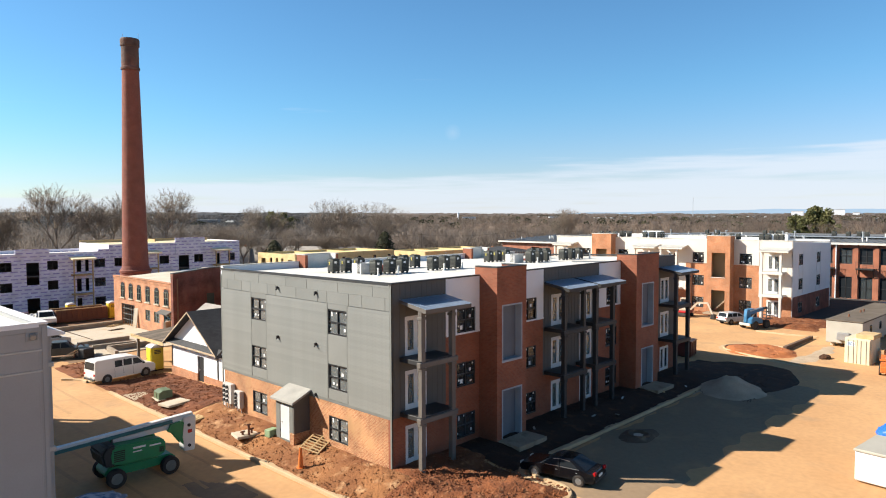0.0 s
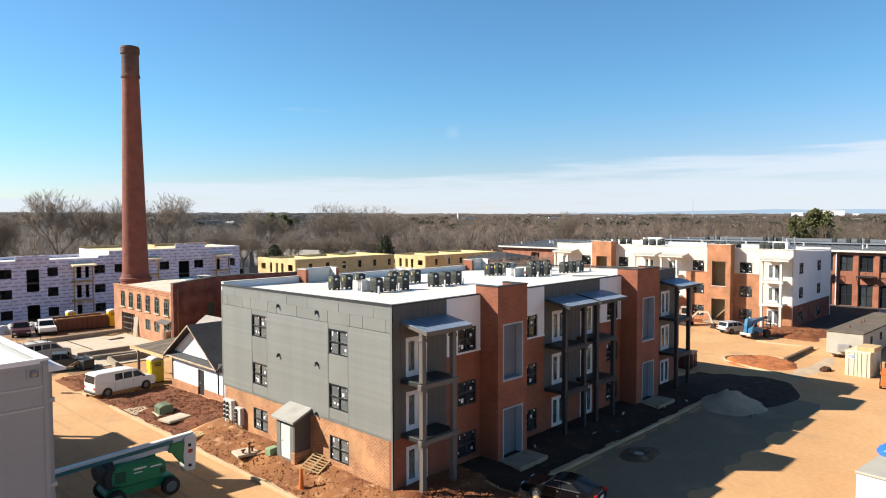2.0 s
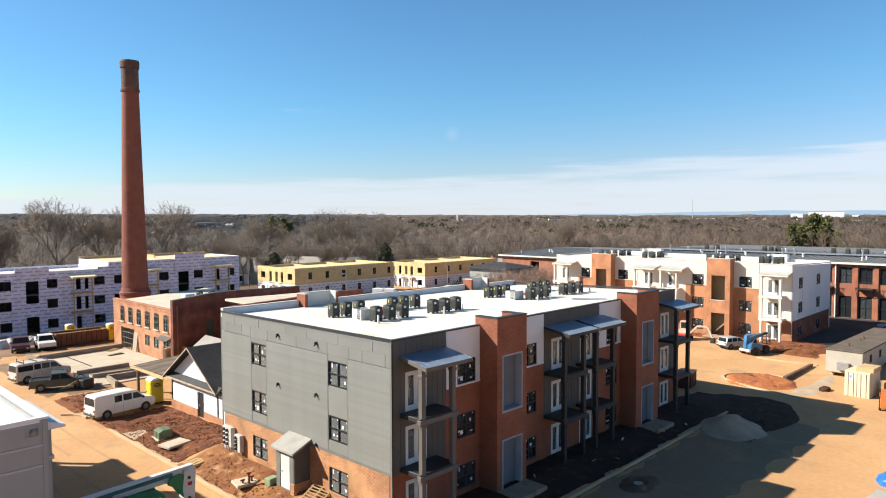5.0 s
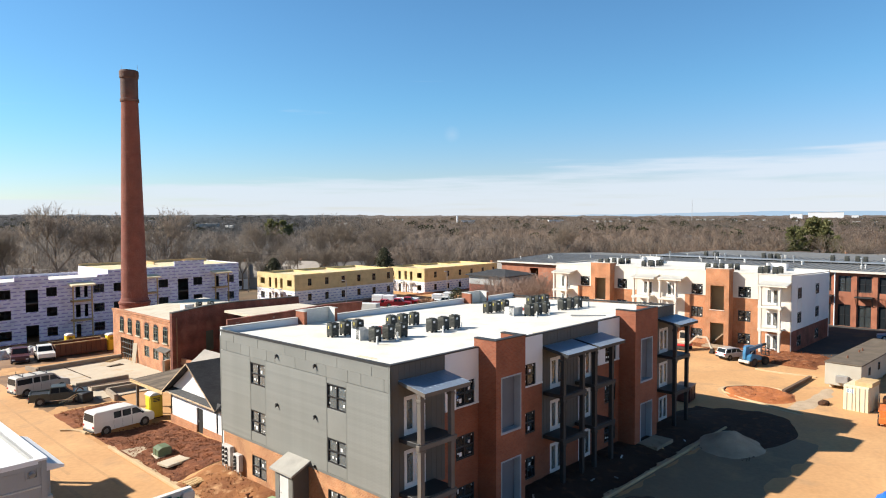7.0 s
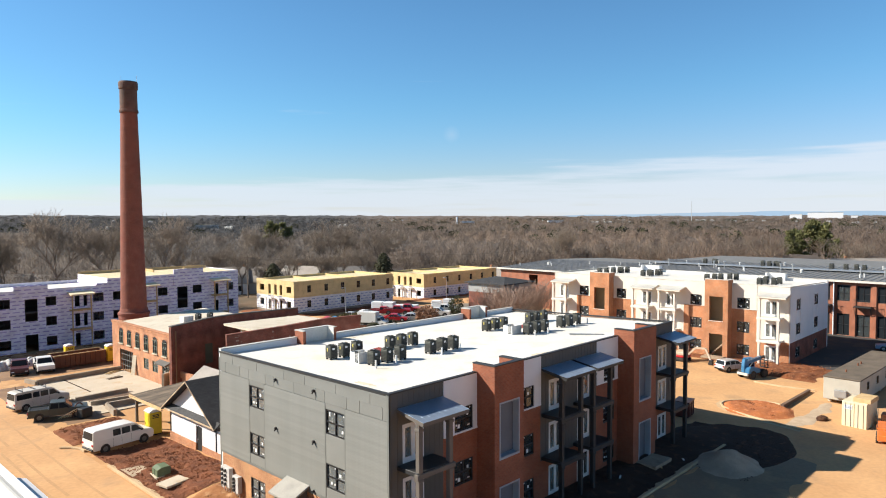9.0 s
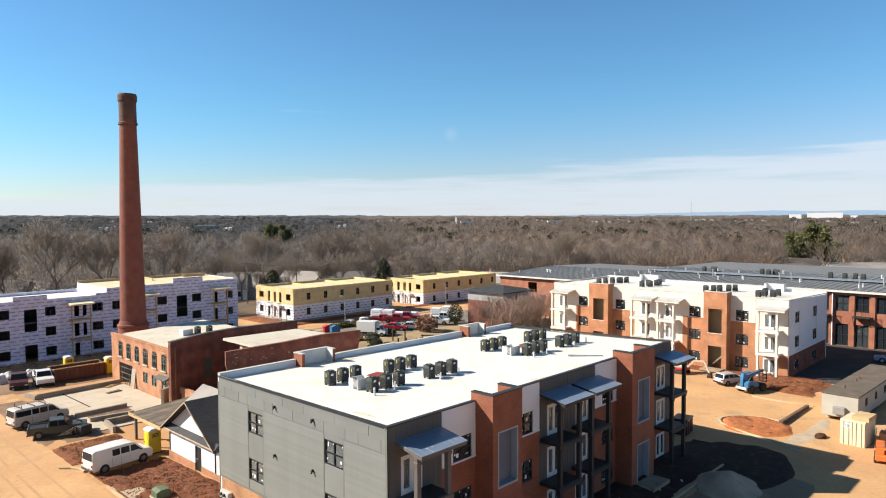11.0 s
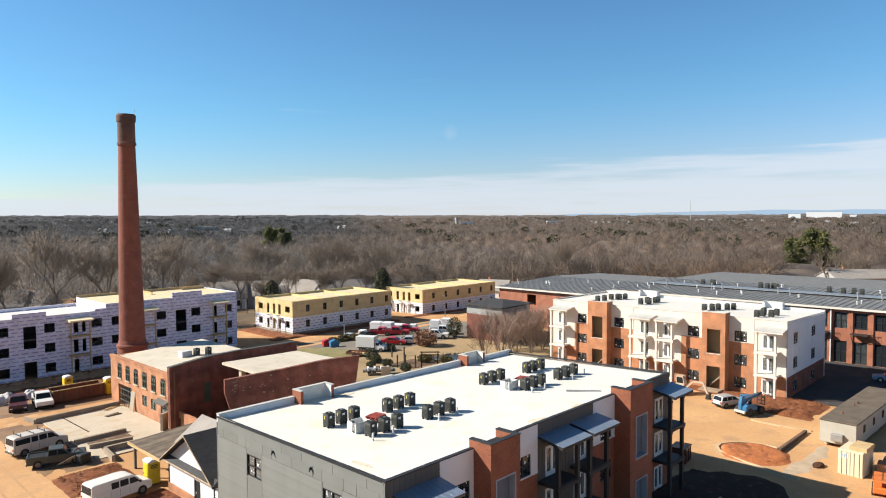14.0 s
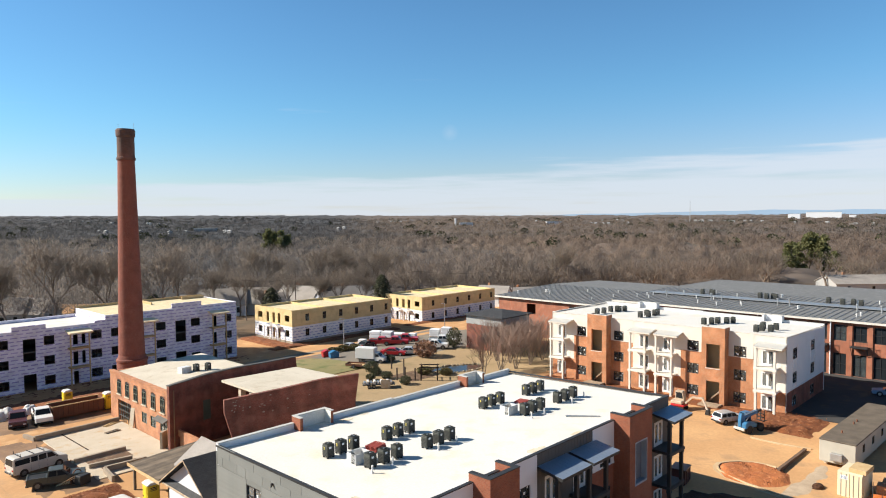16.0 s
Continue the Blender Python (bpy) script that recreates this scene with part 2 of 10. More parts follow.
# lighter copy of the red brick: sunlight on the west wall put into colour
BRICKSUN = pattern("sunlit_toned_brick", (0.30, 0.11, 0.046), (0.43, 0.20, 0.09), (0.50, 0.33, 0.18), 0.21, 0.075, 0.009, stain=0.3, dirt=(0.43, 0.24, 0.11))
BRICKB = pattern("orange_brick", (0.3738, 0.1469, 0.0623), (0.4183, 0.178, 0.0801), (0.4094, 0.2759, 0.178), 0.21, 0.075, 0.006)
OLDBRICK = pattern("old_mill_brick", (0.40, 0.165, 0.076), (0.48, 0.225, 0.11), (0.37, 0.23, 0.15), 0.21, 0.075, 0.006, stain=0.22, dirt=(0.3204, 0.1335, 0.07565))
HALLROOF = mat("dusty_cream_roof_membrane", (0.58, 0.52, 0.42), (0.52, 0.46, 0.36), 0.75, 0.3, 8, 0.1, 0.01, c3=(0.46, 0.39, 0.29))
PINEN = mat("olive_pine_needles", (0.13, 0.135, 0.05), (0.18, 0.175, 0.075), 0.9, 0.2, 2.0, 0.0, island=0.35, space="World")
let_light_through(PINEN, 0.35)
MILLBRICK = pattern("mill_brick", (0.2937, 0.09345, 0.04895), (0.3382, 0.1202, 0.0623), (0.3204, 0.1958, 0.1335), 0.21, 0.075, 0.006, stain=0.22, dirt=(0.2581, 0.0979, 0.05785))
SOOTB = pattern("sooty_chimney_brick", (0.075, 0.04, 0.032), (0.10, 0.052, 0.04), (0.10, 0.07, 0.055), 0.21, 0.075, 0.006, stain=0.3, dirt=(0.14, 0.06, 0.042))
MAROONBRICK = pattern("weathered_maroon_brick", (0.15, 0.042, 0.027), (0.20, 0.06, 0.037), (0.19, 0.095, 0.066), 0.21, 0.075, 0.008, stain=0.42, dirt=(0.25, 0.105, 0.07))
CHIMB = pattern("chimney_brick", (0.165, 0.044, 0.027), (0.20, 0.057, 0.034), (0.2403, 0.1068, 0.0712), 0.21, 0.075, 0.006, stain=0.16, dirt=(0.178, 0.0445, 0.0267))
GREY = mat("grey_lap_siding_paint", (0.204, 0.206, 0.188), (0.184, 0.187, 0.17), 0.7, 0.5, 20, 0.1, 0.005, island=-0.05)
DARK = mat("charcoal_panel_paint", (0.098, 0.092, 0.082), (0.084, 0.079, 0.07), 0.65, 0.6, 20, 0.08, 0.005, grain=0.05)
TRIM = mat("grey_trim_paint", (0.178, 0.1825, 0.1646), None, 0.65, 0.8, 20, 0.08, 0.005, grain=0.05)
STEEL = mat("black_steel_paint", (0.022, 0.022, 0.023), (0.032, 0.032, 0.032), 0.55, 1.0, 22, 0.08, 0.004, grain=0.05)
POST = mat("taupe_post_paint", (0.14, 0.122, 0.104), None, 0.65, 1.0, 20, 0.08, 0.004, grain=0.05)
WHITE = mat("white_panel_paint", (0.71, 0.71, 0.715), (0.66, 0.66, 0.67), 0.7, 0.5, 20, 0.08, 0.004, grain=0.05)
CREAM = mat("cream_siding_paint", (0.62, 0.575, 0.505), (0.57, 0.525, 0.46), 0.7, 0.5, 20, 0.08, 0.004, grain=0.05)
PALEGREY = mat("pale_grey_siding_paint", (0.325, 0.325, 0.315), (0.29, 0.29, 0.283), 0.7, 0.5, 20, 0.08, 0.004, grain=0.05)
ROOFW = mat("white_roof_membrane", (0.70, 0.675, 0.62), (0.655, 0.625, 0.56), 0.6, 0.18, 8, 0.1, 0.01, c3=(0.6942, 0.623, 0.4895), spread=0.5)
METAL = mat("blue_grey_standing_seam_metal", (0.33, 0.40, 0.49), (0.29, 0.355, 0.44), 0.46, 0.7, 12, 0.06, 0.004, metal=0.6, grain=0.06)
FRAME = mat("black_window_frame", (0.0267, 0.0267, 0.02848), None, 0.45, 2, 20, 0.05, 0.002)
DOORW = mat("white_door_paint", (0.6942, 0.6853, 0.6675), None, 0.5, 1, 20, 0.05, 0.002, grain=0.05)
PAPER = mat("white_sticker_paper", (0.8, 0.8, 0.78), None, 0.8, 3, 20, 0.0)
GLASSD = glass_mat("clear_window_glass", (0.20, 0.23, 0.24))
GLASSK = glass_mat("dark_window_glass", (0.07, 0.08, 0.09), 0.9)
# diffuse grey in the panes stands in for pale reflections
GLASS = glass_mat("pale_tinted_window_glass", (0.40, 0.42, 0.41), 0.7)
INNER = mat("blue_grey_primed_wallboard", (0.145, 0.155, 0.175), (0.12, 0.13, 0.15), 0.85, 0.6, 10, 0.1, 0.004, grain=0.05)
OPENTRIM = mat("pale_blue_grey_trim_paint", (0.34, 0.37, 0.40), None, 0.65, 0.8, 20, 0.08, 0.005, grain=0.05)
BELT = mat("light_grey_trim_paint", (0.48, 0.47, 0.435), (0.43, 0.42, 0.39), 0.7, 0.5, 20, 0.08, 0.004, grain=0.05)
DARKLOT = mat("shade_darkened_asphalt", (0.045, 0.043, 0.042), (0.06, 0.056, 0.052), 0.93, 0.2, 8.0, 0.2, 0.01, c3=(0.10, 0.075, 0.05), space="World")
ROADSHADE = mat("shade_toned_asphalt", (0.235, 0.165, 0.10), (0.28, 0.19, 0.112), 0.93, 0.12, 4.0, 0.2, 0.01, c3=(0.36, 0.235, 0.125), space="World")
PALEYEL = mat("pale_yellow_sheathing", (0.84, 0.70, 0.46), (0.78, 0.64, 0.40), 0.85, 0.6, 10, 0.1)
LOWWALL = mat("grey_brown_board_formed_concrete", (0.34, 0.28, 0.21), (0.27, 0.215, 0.16), 0.92, 0.6, 10, 0.3, 0.01)
LANDING = mat("olive_beige_wallboard", (0.3026, 0.2403, 0.1335), (0.267, 0.2092, 0.1157), 0.85, 0.6, 10, 0.1, 0.004)
ACM = mat("dark_olive_condenser_paint", (0.055, 0.058, 0.047), (0.042, 0.045, 0.037), 0.6, 2.0, 30, 0.15, 0.004)
BLACKP = mat("black_plastic", (0.0178, 0.0178, 0.0178), None, 0.6, 3, 30, 0.1, 0.003)
YELLOWL = mat("yellow_label", (0.58, 0.50, 0.10), None, 0.6, 3, 20, 0.0)
PVC = mat("white_pvc_pipe", (0.6942, 0.6853, 0.6586), None, 0.45, 3, 20, 0.0, grain=0.05)
GALV = mat("galvanised_steel", (0.4628, 0.4628, 0.4539), (0.3916, 0.3916, 0.3916), 0.42, 2, 25, 0.1, 0.003, metal=0.7)
WRAP = pattern("lavender_printed_housewrap", (0.33, 0.285, 0.51), (0.45, 0.41, 0.60), (0.68, 0.655, 0.73), 1.42, 0.6, 0.215, offset=0.37, stain=0.16, bump=0.05)
WRAPB = pattern("white_printed_housewrap", (0.1958, 0.2492, 0.4272), (0.2848, 0.3204, 0.4895), (0.712, 0.7031, 0.6942), 1.3, 0.62, 0.24, stain=0.1, bump=0.05)
OSB = pattern("yellow_sheathing_board", (0.62, 0.475, 0.235), (0.57, 0.43, 0.205), (0.4005, 0.267, 0.1068), 2.44, 1.22, 0.012, stain=0.12, bump=0.3)
OSBR = pattern("yellow_roof_sheathing", (0.66, 0.55, 0.34), (0.61, 0.505, 0.31), (0.445, 0.3204, 0.1513), 2.44, 1.22, 0.02, stain=0.12, bump=0.2, flat=True)
LUMBER = mat("raw_lumber", (0.5518, 0.3916, 0.2047), (0.4806, 0.3204, 0.1513), 0.85, 1.5, 20, 0.2, 0.004)
SHINGLE = pattern("charcoal_shingles", (0.03026, 0.03115, 0.03382), (0.04094, 0.04094, 0.04272), (0.0178, 0.0178, 0.0178), 0.33, 0.14, 0.008, stain=0.25, flat=True)
TANROOF = mat("weathered_tan_roofing", (0.15, 0.118, 0.086), (0.10, 0.078, 0.056), 0.9, 0.7, 8, 0.3, 0.01)
ROOFBOARD = mat("weathered_roof_boards", (0.17, 0.13, 0.092), (0.10, 0.077, 0.056), 0.9, 0.9, 9, 0.3, 0.01, island=-0.3)
GREENT = mat("grey_green_window_trim", (0.075, 0.092, 0.066), (0.06, 0.073, 0.054), 0.6, 1, 20, 0.05)
MILLROOF = mat("grey_metal_roof", (0.17, 0.168, 0.16), (0.14, 0.138, 0.132), 0.7, 0.5, 9, 0.2, 0.02, c3=(0.26, 0.255, 0.24))
CHROME = mat("bright_silver_metal", (0.62, 0.62, 0.61), None, 0.3, 3, 25, 0.02, metal=0.8)
MILLSEAM = mat("pale_seam_metal", (0.30, 0.31, 0.32), None, 0.5, 0.5, 9, 0.05, metal=0.2)
CURTAIN = mat("pale_green_curtain_cloth", (0.42, 0.45, 0.37), (0.36, 0.39, 0.32), 0.95, 2, 20, 0.1)
FARROOF = mat("weathered_grey_shingle", (0.26, 0.235, 0.21), (0.31, 0.28, 0.25), 0.9, 0.5, 6, 0.2, 0.02)
WHITEV = mat("white_vehicle_paint", (0.6942, 0.6764, 0.6408), (0.6586, 0.6408, 0.6052), 0.35, 0.9, 12, 0.02, 0.002, spec=0.5, grain=0.05)
BLACKV = mat("black_vehicle_paint", (0.006, 0.0065, 0.0085), None, 0.16, 0.9, 12, 0.0, spec=0.3, grain=0.05)
TYRE = mat("tyre_rubber", (0.02225, 0.02136, 0.02047), (0.0534, 0.04005, 0.03115), 0.9, 3, 25, 0.3, 0.005)
CARGLASS = glass_mat("dark_vehicle_glass", (0.02, 0.024, 0.028), 0.12, 1.25)
BARK = mat("grey_brown_bark", (0.19, 0.15, 0.115), (0.14, 0.11, 0.088), 0.95, 0.5, 4, 0.4, 0.02)
TWIG = mat("bare_winter_twigs", (0.31, 0.26, 0.21), (0.24, 0.20, 0.165), 0.95, 0.03, 1.0, 0.0, island=0.08, space="World")
let_light_through(TWIG, 0.55)
def light_drift(m, west, east):
    """Puts backlight into the colour: woods darker, bluer west and brighter, warmer east."""
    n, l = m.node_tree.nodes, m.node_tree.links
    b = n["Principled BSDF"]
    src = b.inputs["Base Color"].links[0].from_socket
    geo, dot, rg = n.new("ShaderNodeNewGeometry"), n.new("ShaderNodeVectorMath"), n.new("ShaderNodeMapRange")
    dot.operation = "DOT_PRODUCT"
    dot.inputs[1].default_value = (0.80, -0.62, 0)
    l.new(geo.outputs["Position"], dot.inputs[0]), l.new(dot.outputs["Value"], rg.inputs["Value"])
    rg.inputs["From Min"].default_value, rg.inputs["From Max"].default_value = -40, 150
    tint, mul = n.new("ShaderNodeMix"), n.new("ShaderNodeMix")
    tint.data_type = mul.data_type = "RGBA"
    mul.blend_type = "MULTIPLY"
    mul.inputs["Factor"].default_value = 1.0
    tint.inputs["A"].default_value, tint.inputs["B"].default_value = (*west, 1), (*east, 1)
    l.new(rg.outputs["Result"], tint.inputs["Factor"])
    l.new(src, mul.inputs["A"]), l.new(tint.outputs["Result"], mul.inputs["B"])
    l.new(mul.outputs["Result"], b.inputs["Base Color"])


TWIGW = mat("mixed_winter_woods", (0.275, 0.22, 0.178), (0.22, 0.18, 0.15), 0.95, 0.012, 0.22, 0.0, c3=(0.24, 0.175, 0.135), spread=0.3, island=0.04, space="World")
light_drift(TWIGW, (0.74, 0.80, 0.87), (1.18, 1.12, 1.07))
let_light_through(TWIGW, 0.65)
# far woods greyer and darker in colour, standing in for haze and shadow
TWIGF = mat("distant_haze_toned_woods", (0.19, 0.158, 0.132), (0.135, 0.122, 0.108), 0.95, 0.0035, 0.02, 0.0, c3=(0.095, 0.096, 0.084), spread=0.25, island=0.03, space="World")
light_drift(TWIGF, (0.50, 0.57, 0.68), (1.28, 1.16, 1.08))
let_light_through(TWIGF, 0.5)
TWIGR = mat("reddish_young_twigs", (0.27, 0.185, 0.145), (0.21, 0.15, 0.12), 0.95, 0.03, 1.0, 0.0, island=0.16, space="World")
NEEDLE = mat("dark_conifer_foliage", (0.036, 0.038, 0.017), (0.055, 0.054, 0.024), 0.9, 0.2, 2.0, 0.0, island=0.35, space="World")
MUD = mat("damp_brown_mud", (0.27, 0.16, 0.085), (0.19, 0.11, 0.06), 0.7, 0.5, 5.0, 0.3, 0.03, c3=(0.267, 0.1602, 0.0801), space="World")
LTGREY = mat("light_grey_cabinet_paint", (0.534, 0.5251, 0.4984), None, 0.55, 1.5, 20, 0.05, grain=0.05)


# ---- building helpers ----
def quad(bm, *pts):
    return bm.faces.new([bm.verts.new(p) for p in pts])


def box(bm, x0, x1, y0, y1, z0, z1):
    v = [bm.verts.new((x, y, z)) for z in (z0, z1) for x, y in ((x0, y0), (x1, y0), (x1, y1), (x0, y1))]
    for f in ((3, 2, 1, 0), (4, 5, 6, 7), (0, 1, 5, 4), (1, 2, 6, 5), (2, 3, 7, 6), (3, 0, 4, 7)):
        bm.faces.new([v[i] for i in f])
    return v


def soft_box(bm, x0, x1, y0, y1, z0, z1, r=0.03, seg=1):
    v = box(bm, x0, x1, y0, y1, z0, z1)
    e = {ed for q in v for ed in q.link_edges}
    bmesh.ops.bevel(bm, geom=list(e), offset=r, segments=seg, affect="EDGES", profile=0.5)


def tube(bm, p0, p1, r0, r1=None, n=8, cap=True):
    p0, p1, r1 = Vector(p0), Vector(p1), r0 if r1 is None else r1
    d = (p1 - p0).normalized()
    a = d.orthogonal().normalized()
    b = d.cross(a)
    rings = []
    for p, r in ((p0, r0), (p1, r1)):
        rings.append([bm.verts.new(p + (a * math.cos(k * math.tau / n) + b * math.sin(k * math.tau / n)) * r) for k in range(n)])
    for k in range(n):
        bm.faces.new((rings[0][k], rings[0][(k + 1) % n], rings[1][(k + 1) % n], rings[1][k]))
    if cap:
        bm.faces.new(rings[0][::-1]), bm.faces.new(rings[1])


def beam(bm, p0, p1, w, h):
    """A square-cut bar from p0 to p1, w wide and h high."""
    p0, p1 = Vector(p0), Vector(p1)
    d = (p1 - p0).normalized()
    side = d.cross(Vector((0, 0, 1)))
    side = side.normalized() if side.length > 1e-3 else Vector((1, 0, 0))
    up = side.cross(d)
    v = [bm.verts.new(p + side * sx * w / 2 + up * sy * h / 2) for p in (p0, p1) for sx, sy in ((-1, -1), (1, -1), (1, 1), (-1, 1))]
    for f in ((3, 2, 1, 0), (4, 5, 6, 7), (0, 1, 5, 4), (1, 2, 6, 5), (2, 3, 7, 6), (3, 0, 4, 7)):
        bm.faces.new([v[i] for i in f])


def prism(bm, outline, y0, y1, inset=0.0):
    """A side outline of (x, z) drawn out from y0 to y1."""
    a = [bm.verts.new((x, y0, z)) for x, z in outline]
    b = [bm.verts.new((x, y1, z)) for x, z in outline]
    n = len(outline)
    bm.faces.new(a), bm.faces.new(b[::-1])
    for k in range(n):
        bm.faces.new((a[k], b[k], b[(k + 1) % n], a[(k + 1) % n]))


def mesh_of(bm, name, material):
    bmesh.ops.recalc_face_normals(bm, faces=bm.faces)
    me = bpy.data.meshes.new(name)
    bm.to_mesh(me)
    bm.free()
    me.materials.append(material)
    return me


def part(name, bm, material, parent=None, label="", m=None):
    me = bm if isinstance(bm, bpy.types.Mesh) else mesh_of(bm, name, material)
    ob = new(name, me)
    if parent:
        ob.parent = parent
    if m is not None:
        ob.matrix_basis = m
    if label:
        ob["label"] = label
    return ob


def thing(name, m, label, category, group="", kind=""):
    ob = new(name)
    ob.empty_display_size = 0.2
    ob.matrix_basis = m
    return tagged(ob, label, category, group, kind)


def smooth(v, a, b):
    t = min(1.0, max(0.0, (v - a) / (b - a)))
    return t * t * (3 - 2 * t)


def ground_z(x, y):
    z = 0.2 + 0.38 * smooth(x, -2.6, 0.5) * (1 - smooth(y, 20, 34)) + 0.25 * smooth(x, 38, 66) * (1 - smooth(y, 34, 50))
    pad = smooth(x, -3.0, -1.0) * (1 - smooth(x, 34, 38)) * smooth(y, -3.6, -1.6) * (1 - smooth(y, 18, 22))
    z += 0.26 * pad
    z -= 2.5 * smooth(y, 68, 98)
    r = math.hypot(x, y)
    z += 13.0 * smooth(r, 500, 4300) - 3.0 * smooth(r, 130, 260)
    if r > 600:
        z += smooth(r, 600, 4300) * 16.0 * smooth((y - x) / r, -0.5, 0.9) - 5.0 * smooth(r, 600, 4300) * smooth((x - y) / r, -0.1, 0.8)
    return z


def wall(bm, along, a0, a1, z0, z1, d0, d1, holes=()):
    """A wall slab along x or y, from d0 to d1 thick, with holes (a0, a1, z0, z1) cut through it: one closed skin."""
    A = sorted({a0, a1, *(v for h in holes for v in h[:2] if a0 < v < a1)})
    Z = sorted({z0, z1, *(v for h in holes for v in h[2:] if z0 < v < z1)})
    grid = {}

    def vert(i, j, d):
        if (i, j, d) not in grid:
            u, w = A[i], (d0, d1)[d]
            grid[i, j, d] = bm.verts.new((u, w, Z[j]) if along == "x" else (w, u, Z[j]))
        return grid[i, j, d]

    def solid(i, j):
        if not (0 <= i < len(A) - 1 and 0 <= j < len(Z) - 1):
            return False
        u, z = (A[i] + A[i + 1]) / 2, (Z[j] + Z[j + 1]) / 2
        return not any(h[0] < u < h[1] and h[2] < z < h[3] for h in holes)

    for i in range(len(A) - 1):
        for j in range(len(Z) - 1):
            if not solid(i, j):
                continue
            c = ((i, j), (i + 1, j), (i + 1, j + 1), (i, j + 1))
            bm.faces.new([vert(*q, 0) for q in c])
            bm.faces.new([vert(*q, 1) for q in c[::-1]])
            for p, q, n in ((c[0], c[1], (i, j - 1)), (c[1], c[2], (i + 1, j)), (c[2], c[3], (i, j + 1)), (c[3], c[0], (i - 1, j))):
                if not solid(*n):
                    bm.faces.new((vert(*q, 0), vert(*p, 0), vert(*p, 1), vert(*q, 1)))


CACHE = {}


def window(parent, x, y, z, w, h, turn, stickers=True, frame_mat=None, mullions=1, glass=None, glazed=True):
    """A double-hung window pair in an opening: frame with mullion and rails, panes, delivery stickers. Looks along -y before its turn."""
    mix = random.Random(round(x * 7 + y * 13 + z * 29)).randrange(4)
    key = (round(w, 2), round(h, 2), mullions, (frame_mat or FRAME).name, (glass or GLASS).name, mix)
    rs = random.Random(mix + 60)
    if key not in CACHE:
        f, g, s = bmesh.new(), bmesh.new(), bmesh.new()
        t, panes = 0.07, []
        for k in range(mullions + 1):
            a = -w / 2 + t + (w - t) * k / (mullions + 1)
            c = a + (w - t) / (mullions + 1) - t
            panes += [(a, c, t, h * 0.5 - 0.035), (a, c, h * 0.5 + 0.035, h - t)]
            box(g, a, c, 0.04, 0.052, t, h - t)
            for q in range(rs.choice((1, 2, 2))):
                sw, sh = rs.uniform(0.07, 0.24), rs.uniform(0.07, 0.26)
                sx, sz = rs.uniform(a + 0.03, max(a + 0.04, c - sw - 0.03)), rs.choice((rs.uniform(t + 0.05, h * 0.5 - sh - 0.06), rs.uniform(h * 0.5 + 0.06, h - t - sh - 0.03)))
                box(s, sx, sx + sw, 0.026, 0.03, sz, sz + sh)
            box(s, c - 0.13, c - 0.05, 0.026, 0.03, h - 0.22, h - 0.13)
        wall(f, "x", -w / 2, w / 2, 0, h, -0.03, 0.09, panes)
        CACHE[key] = mesh_of(f, "window", frame_mat or FRAME), mesh_of(g, "pane", glass or GLASS), mesh_of(s, "sticker", PAPER)
    f, g, s = CACHE[key]
    ob = part("window", f, None, parent, m=pose(x, y, z, 0, 0, turn))
    if glazed:
        part("pane", g, None, ob)
    if stickers:
        tagged(part("sticker", s, None, ob, "white delivery sticker"), kind="stuff")
    return ob


def french_door(parent, x, y, z, turn, w=1.6, h=2.1):
    key = ("door", w, h)
    if key not in CACHE:
        f, g = bmesh.new(), bmesh.new()
        lites = [(-w / 2 + 0.2, -0.14, 0.28, h - 0.22), (0.14, w / 2 - 0.2, 0.28, h - 0.22)]
        wall(f, "x", -w / 2, w / 2, 0, h, -0.04, 0.08, lites)
        for a, c, z0, z1 in lites:
            box(g, a, c, 0.01, 0.022, z0, z1)
        CACHE[key] = mesh_of(f, "door", DOORW), mesh_of(g, "pane", GLASS)
    f, g = CACHE[key]
    ob = part("door", f, None, parent, "white glazed double balcony door", pose(x, y, z, 0, 0, turn))
    part("pane", g, None, ob)
    return ob


def awning(parent, u0, u1, z, post_mat, top_mat, out=1.98):
    """A shallow pitched metal canopy with fascia and standing seams."""
    bm = bmesh.new()
    zb = z + 0.40
    prof = [(0.0, zb), (-out, z + 0.06), (-out, z - 0.14), (-out + 0.12, z - 0.14), (0.0, zb - 0.16)]
    a = [bm.verts.new((u0, y, q)) for y, q in prof]
    b = [bm.verts.new((u1, y, q)) for y, q in prof]
    bm.faces.new(a), bm.faces.new(b[::-1])
    for k in range(5):
        bm.faces.new((a[k], b[k], b[(k + 1) % 5], a[(k + 1) % 5]))
    ob = part("awning", bm, post_mat, parent)
    bm = bmesh.new()
    quad(bm, (u0 - 0.02, 0, zb + 0.012), (u0 - 0.02, -out - 0.03, z + 0.072), (u1 + 0.02, -out - 0.03, z + 0.072), (u1 + 0.02, 0, zb + 0.012))
    part("metal_roofing", bm, top_mat, ob, "standing-seam metal sheet")
    n = max(2, round((u1 - u0) / 0.42))
    key = ("seam", round(out, 2), top_mat.name)
    if key not in CACHE:
        bm = bmesh.new()
        beam(bm, (0, -0.01, 0.416), (0, -out - 0.02, 0.078), 0.01, 0.008)
        CACHE[key] = mesh_of(bm, "seam", top_mat)
    for k in range(n + 1):
        part("seam", CACHE[key], None, ob, m=pose(u0 + (u1 - u0) * k / n, 0, z))
    return ob


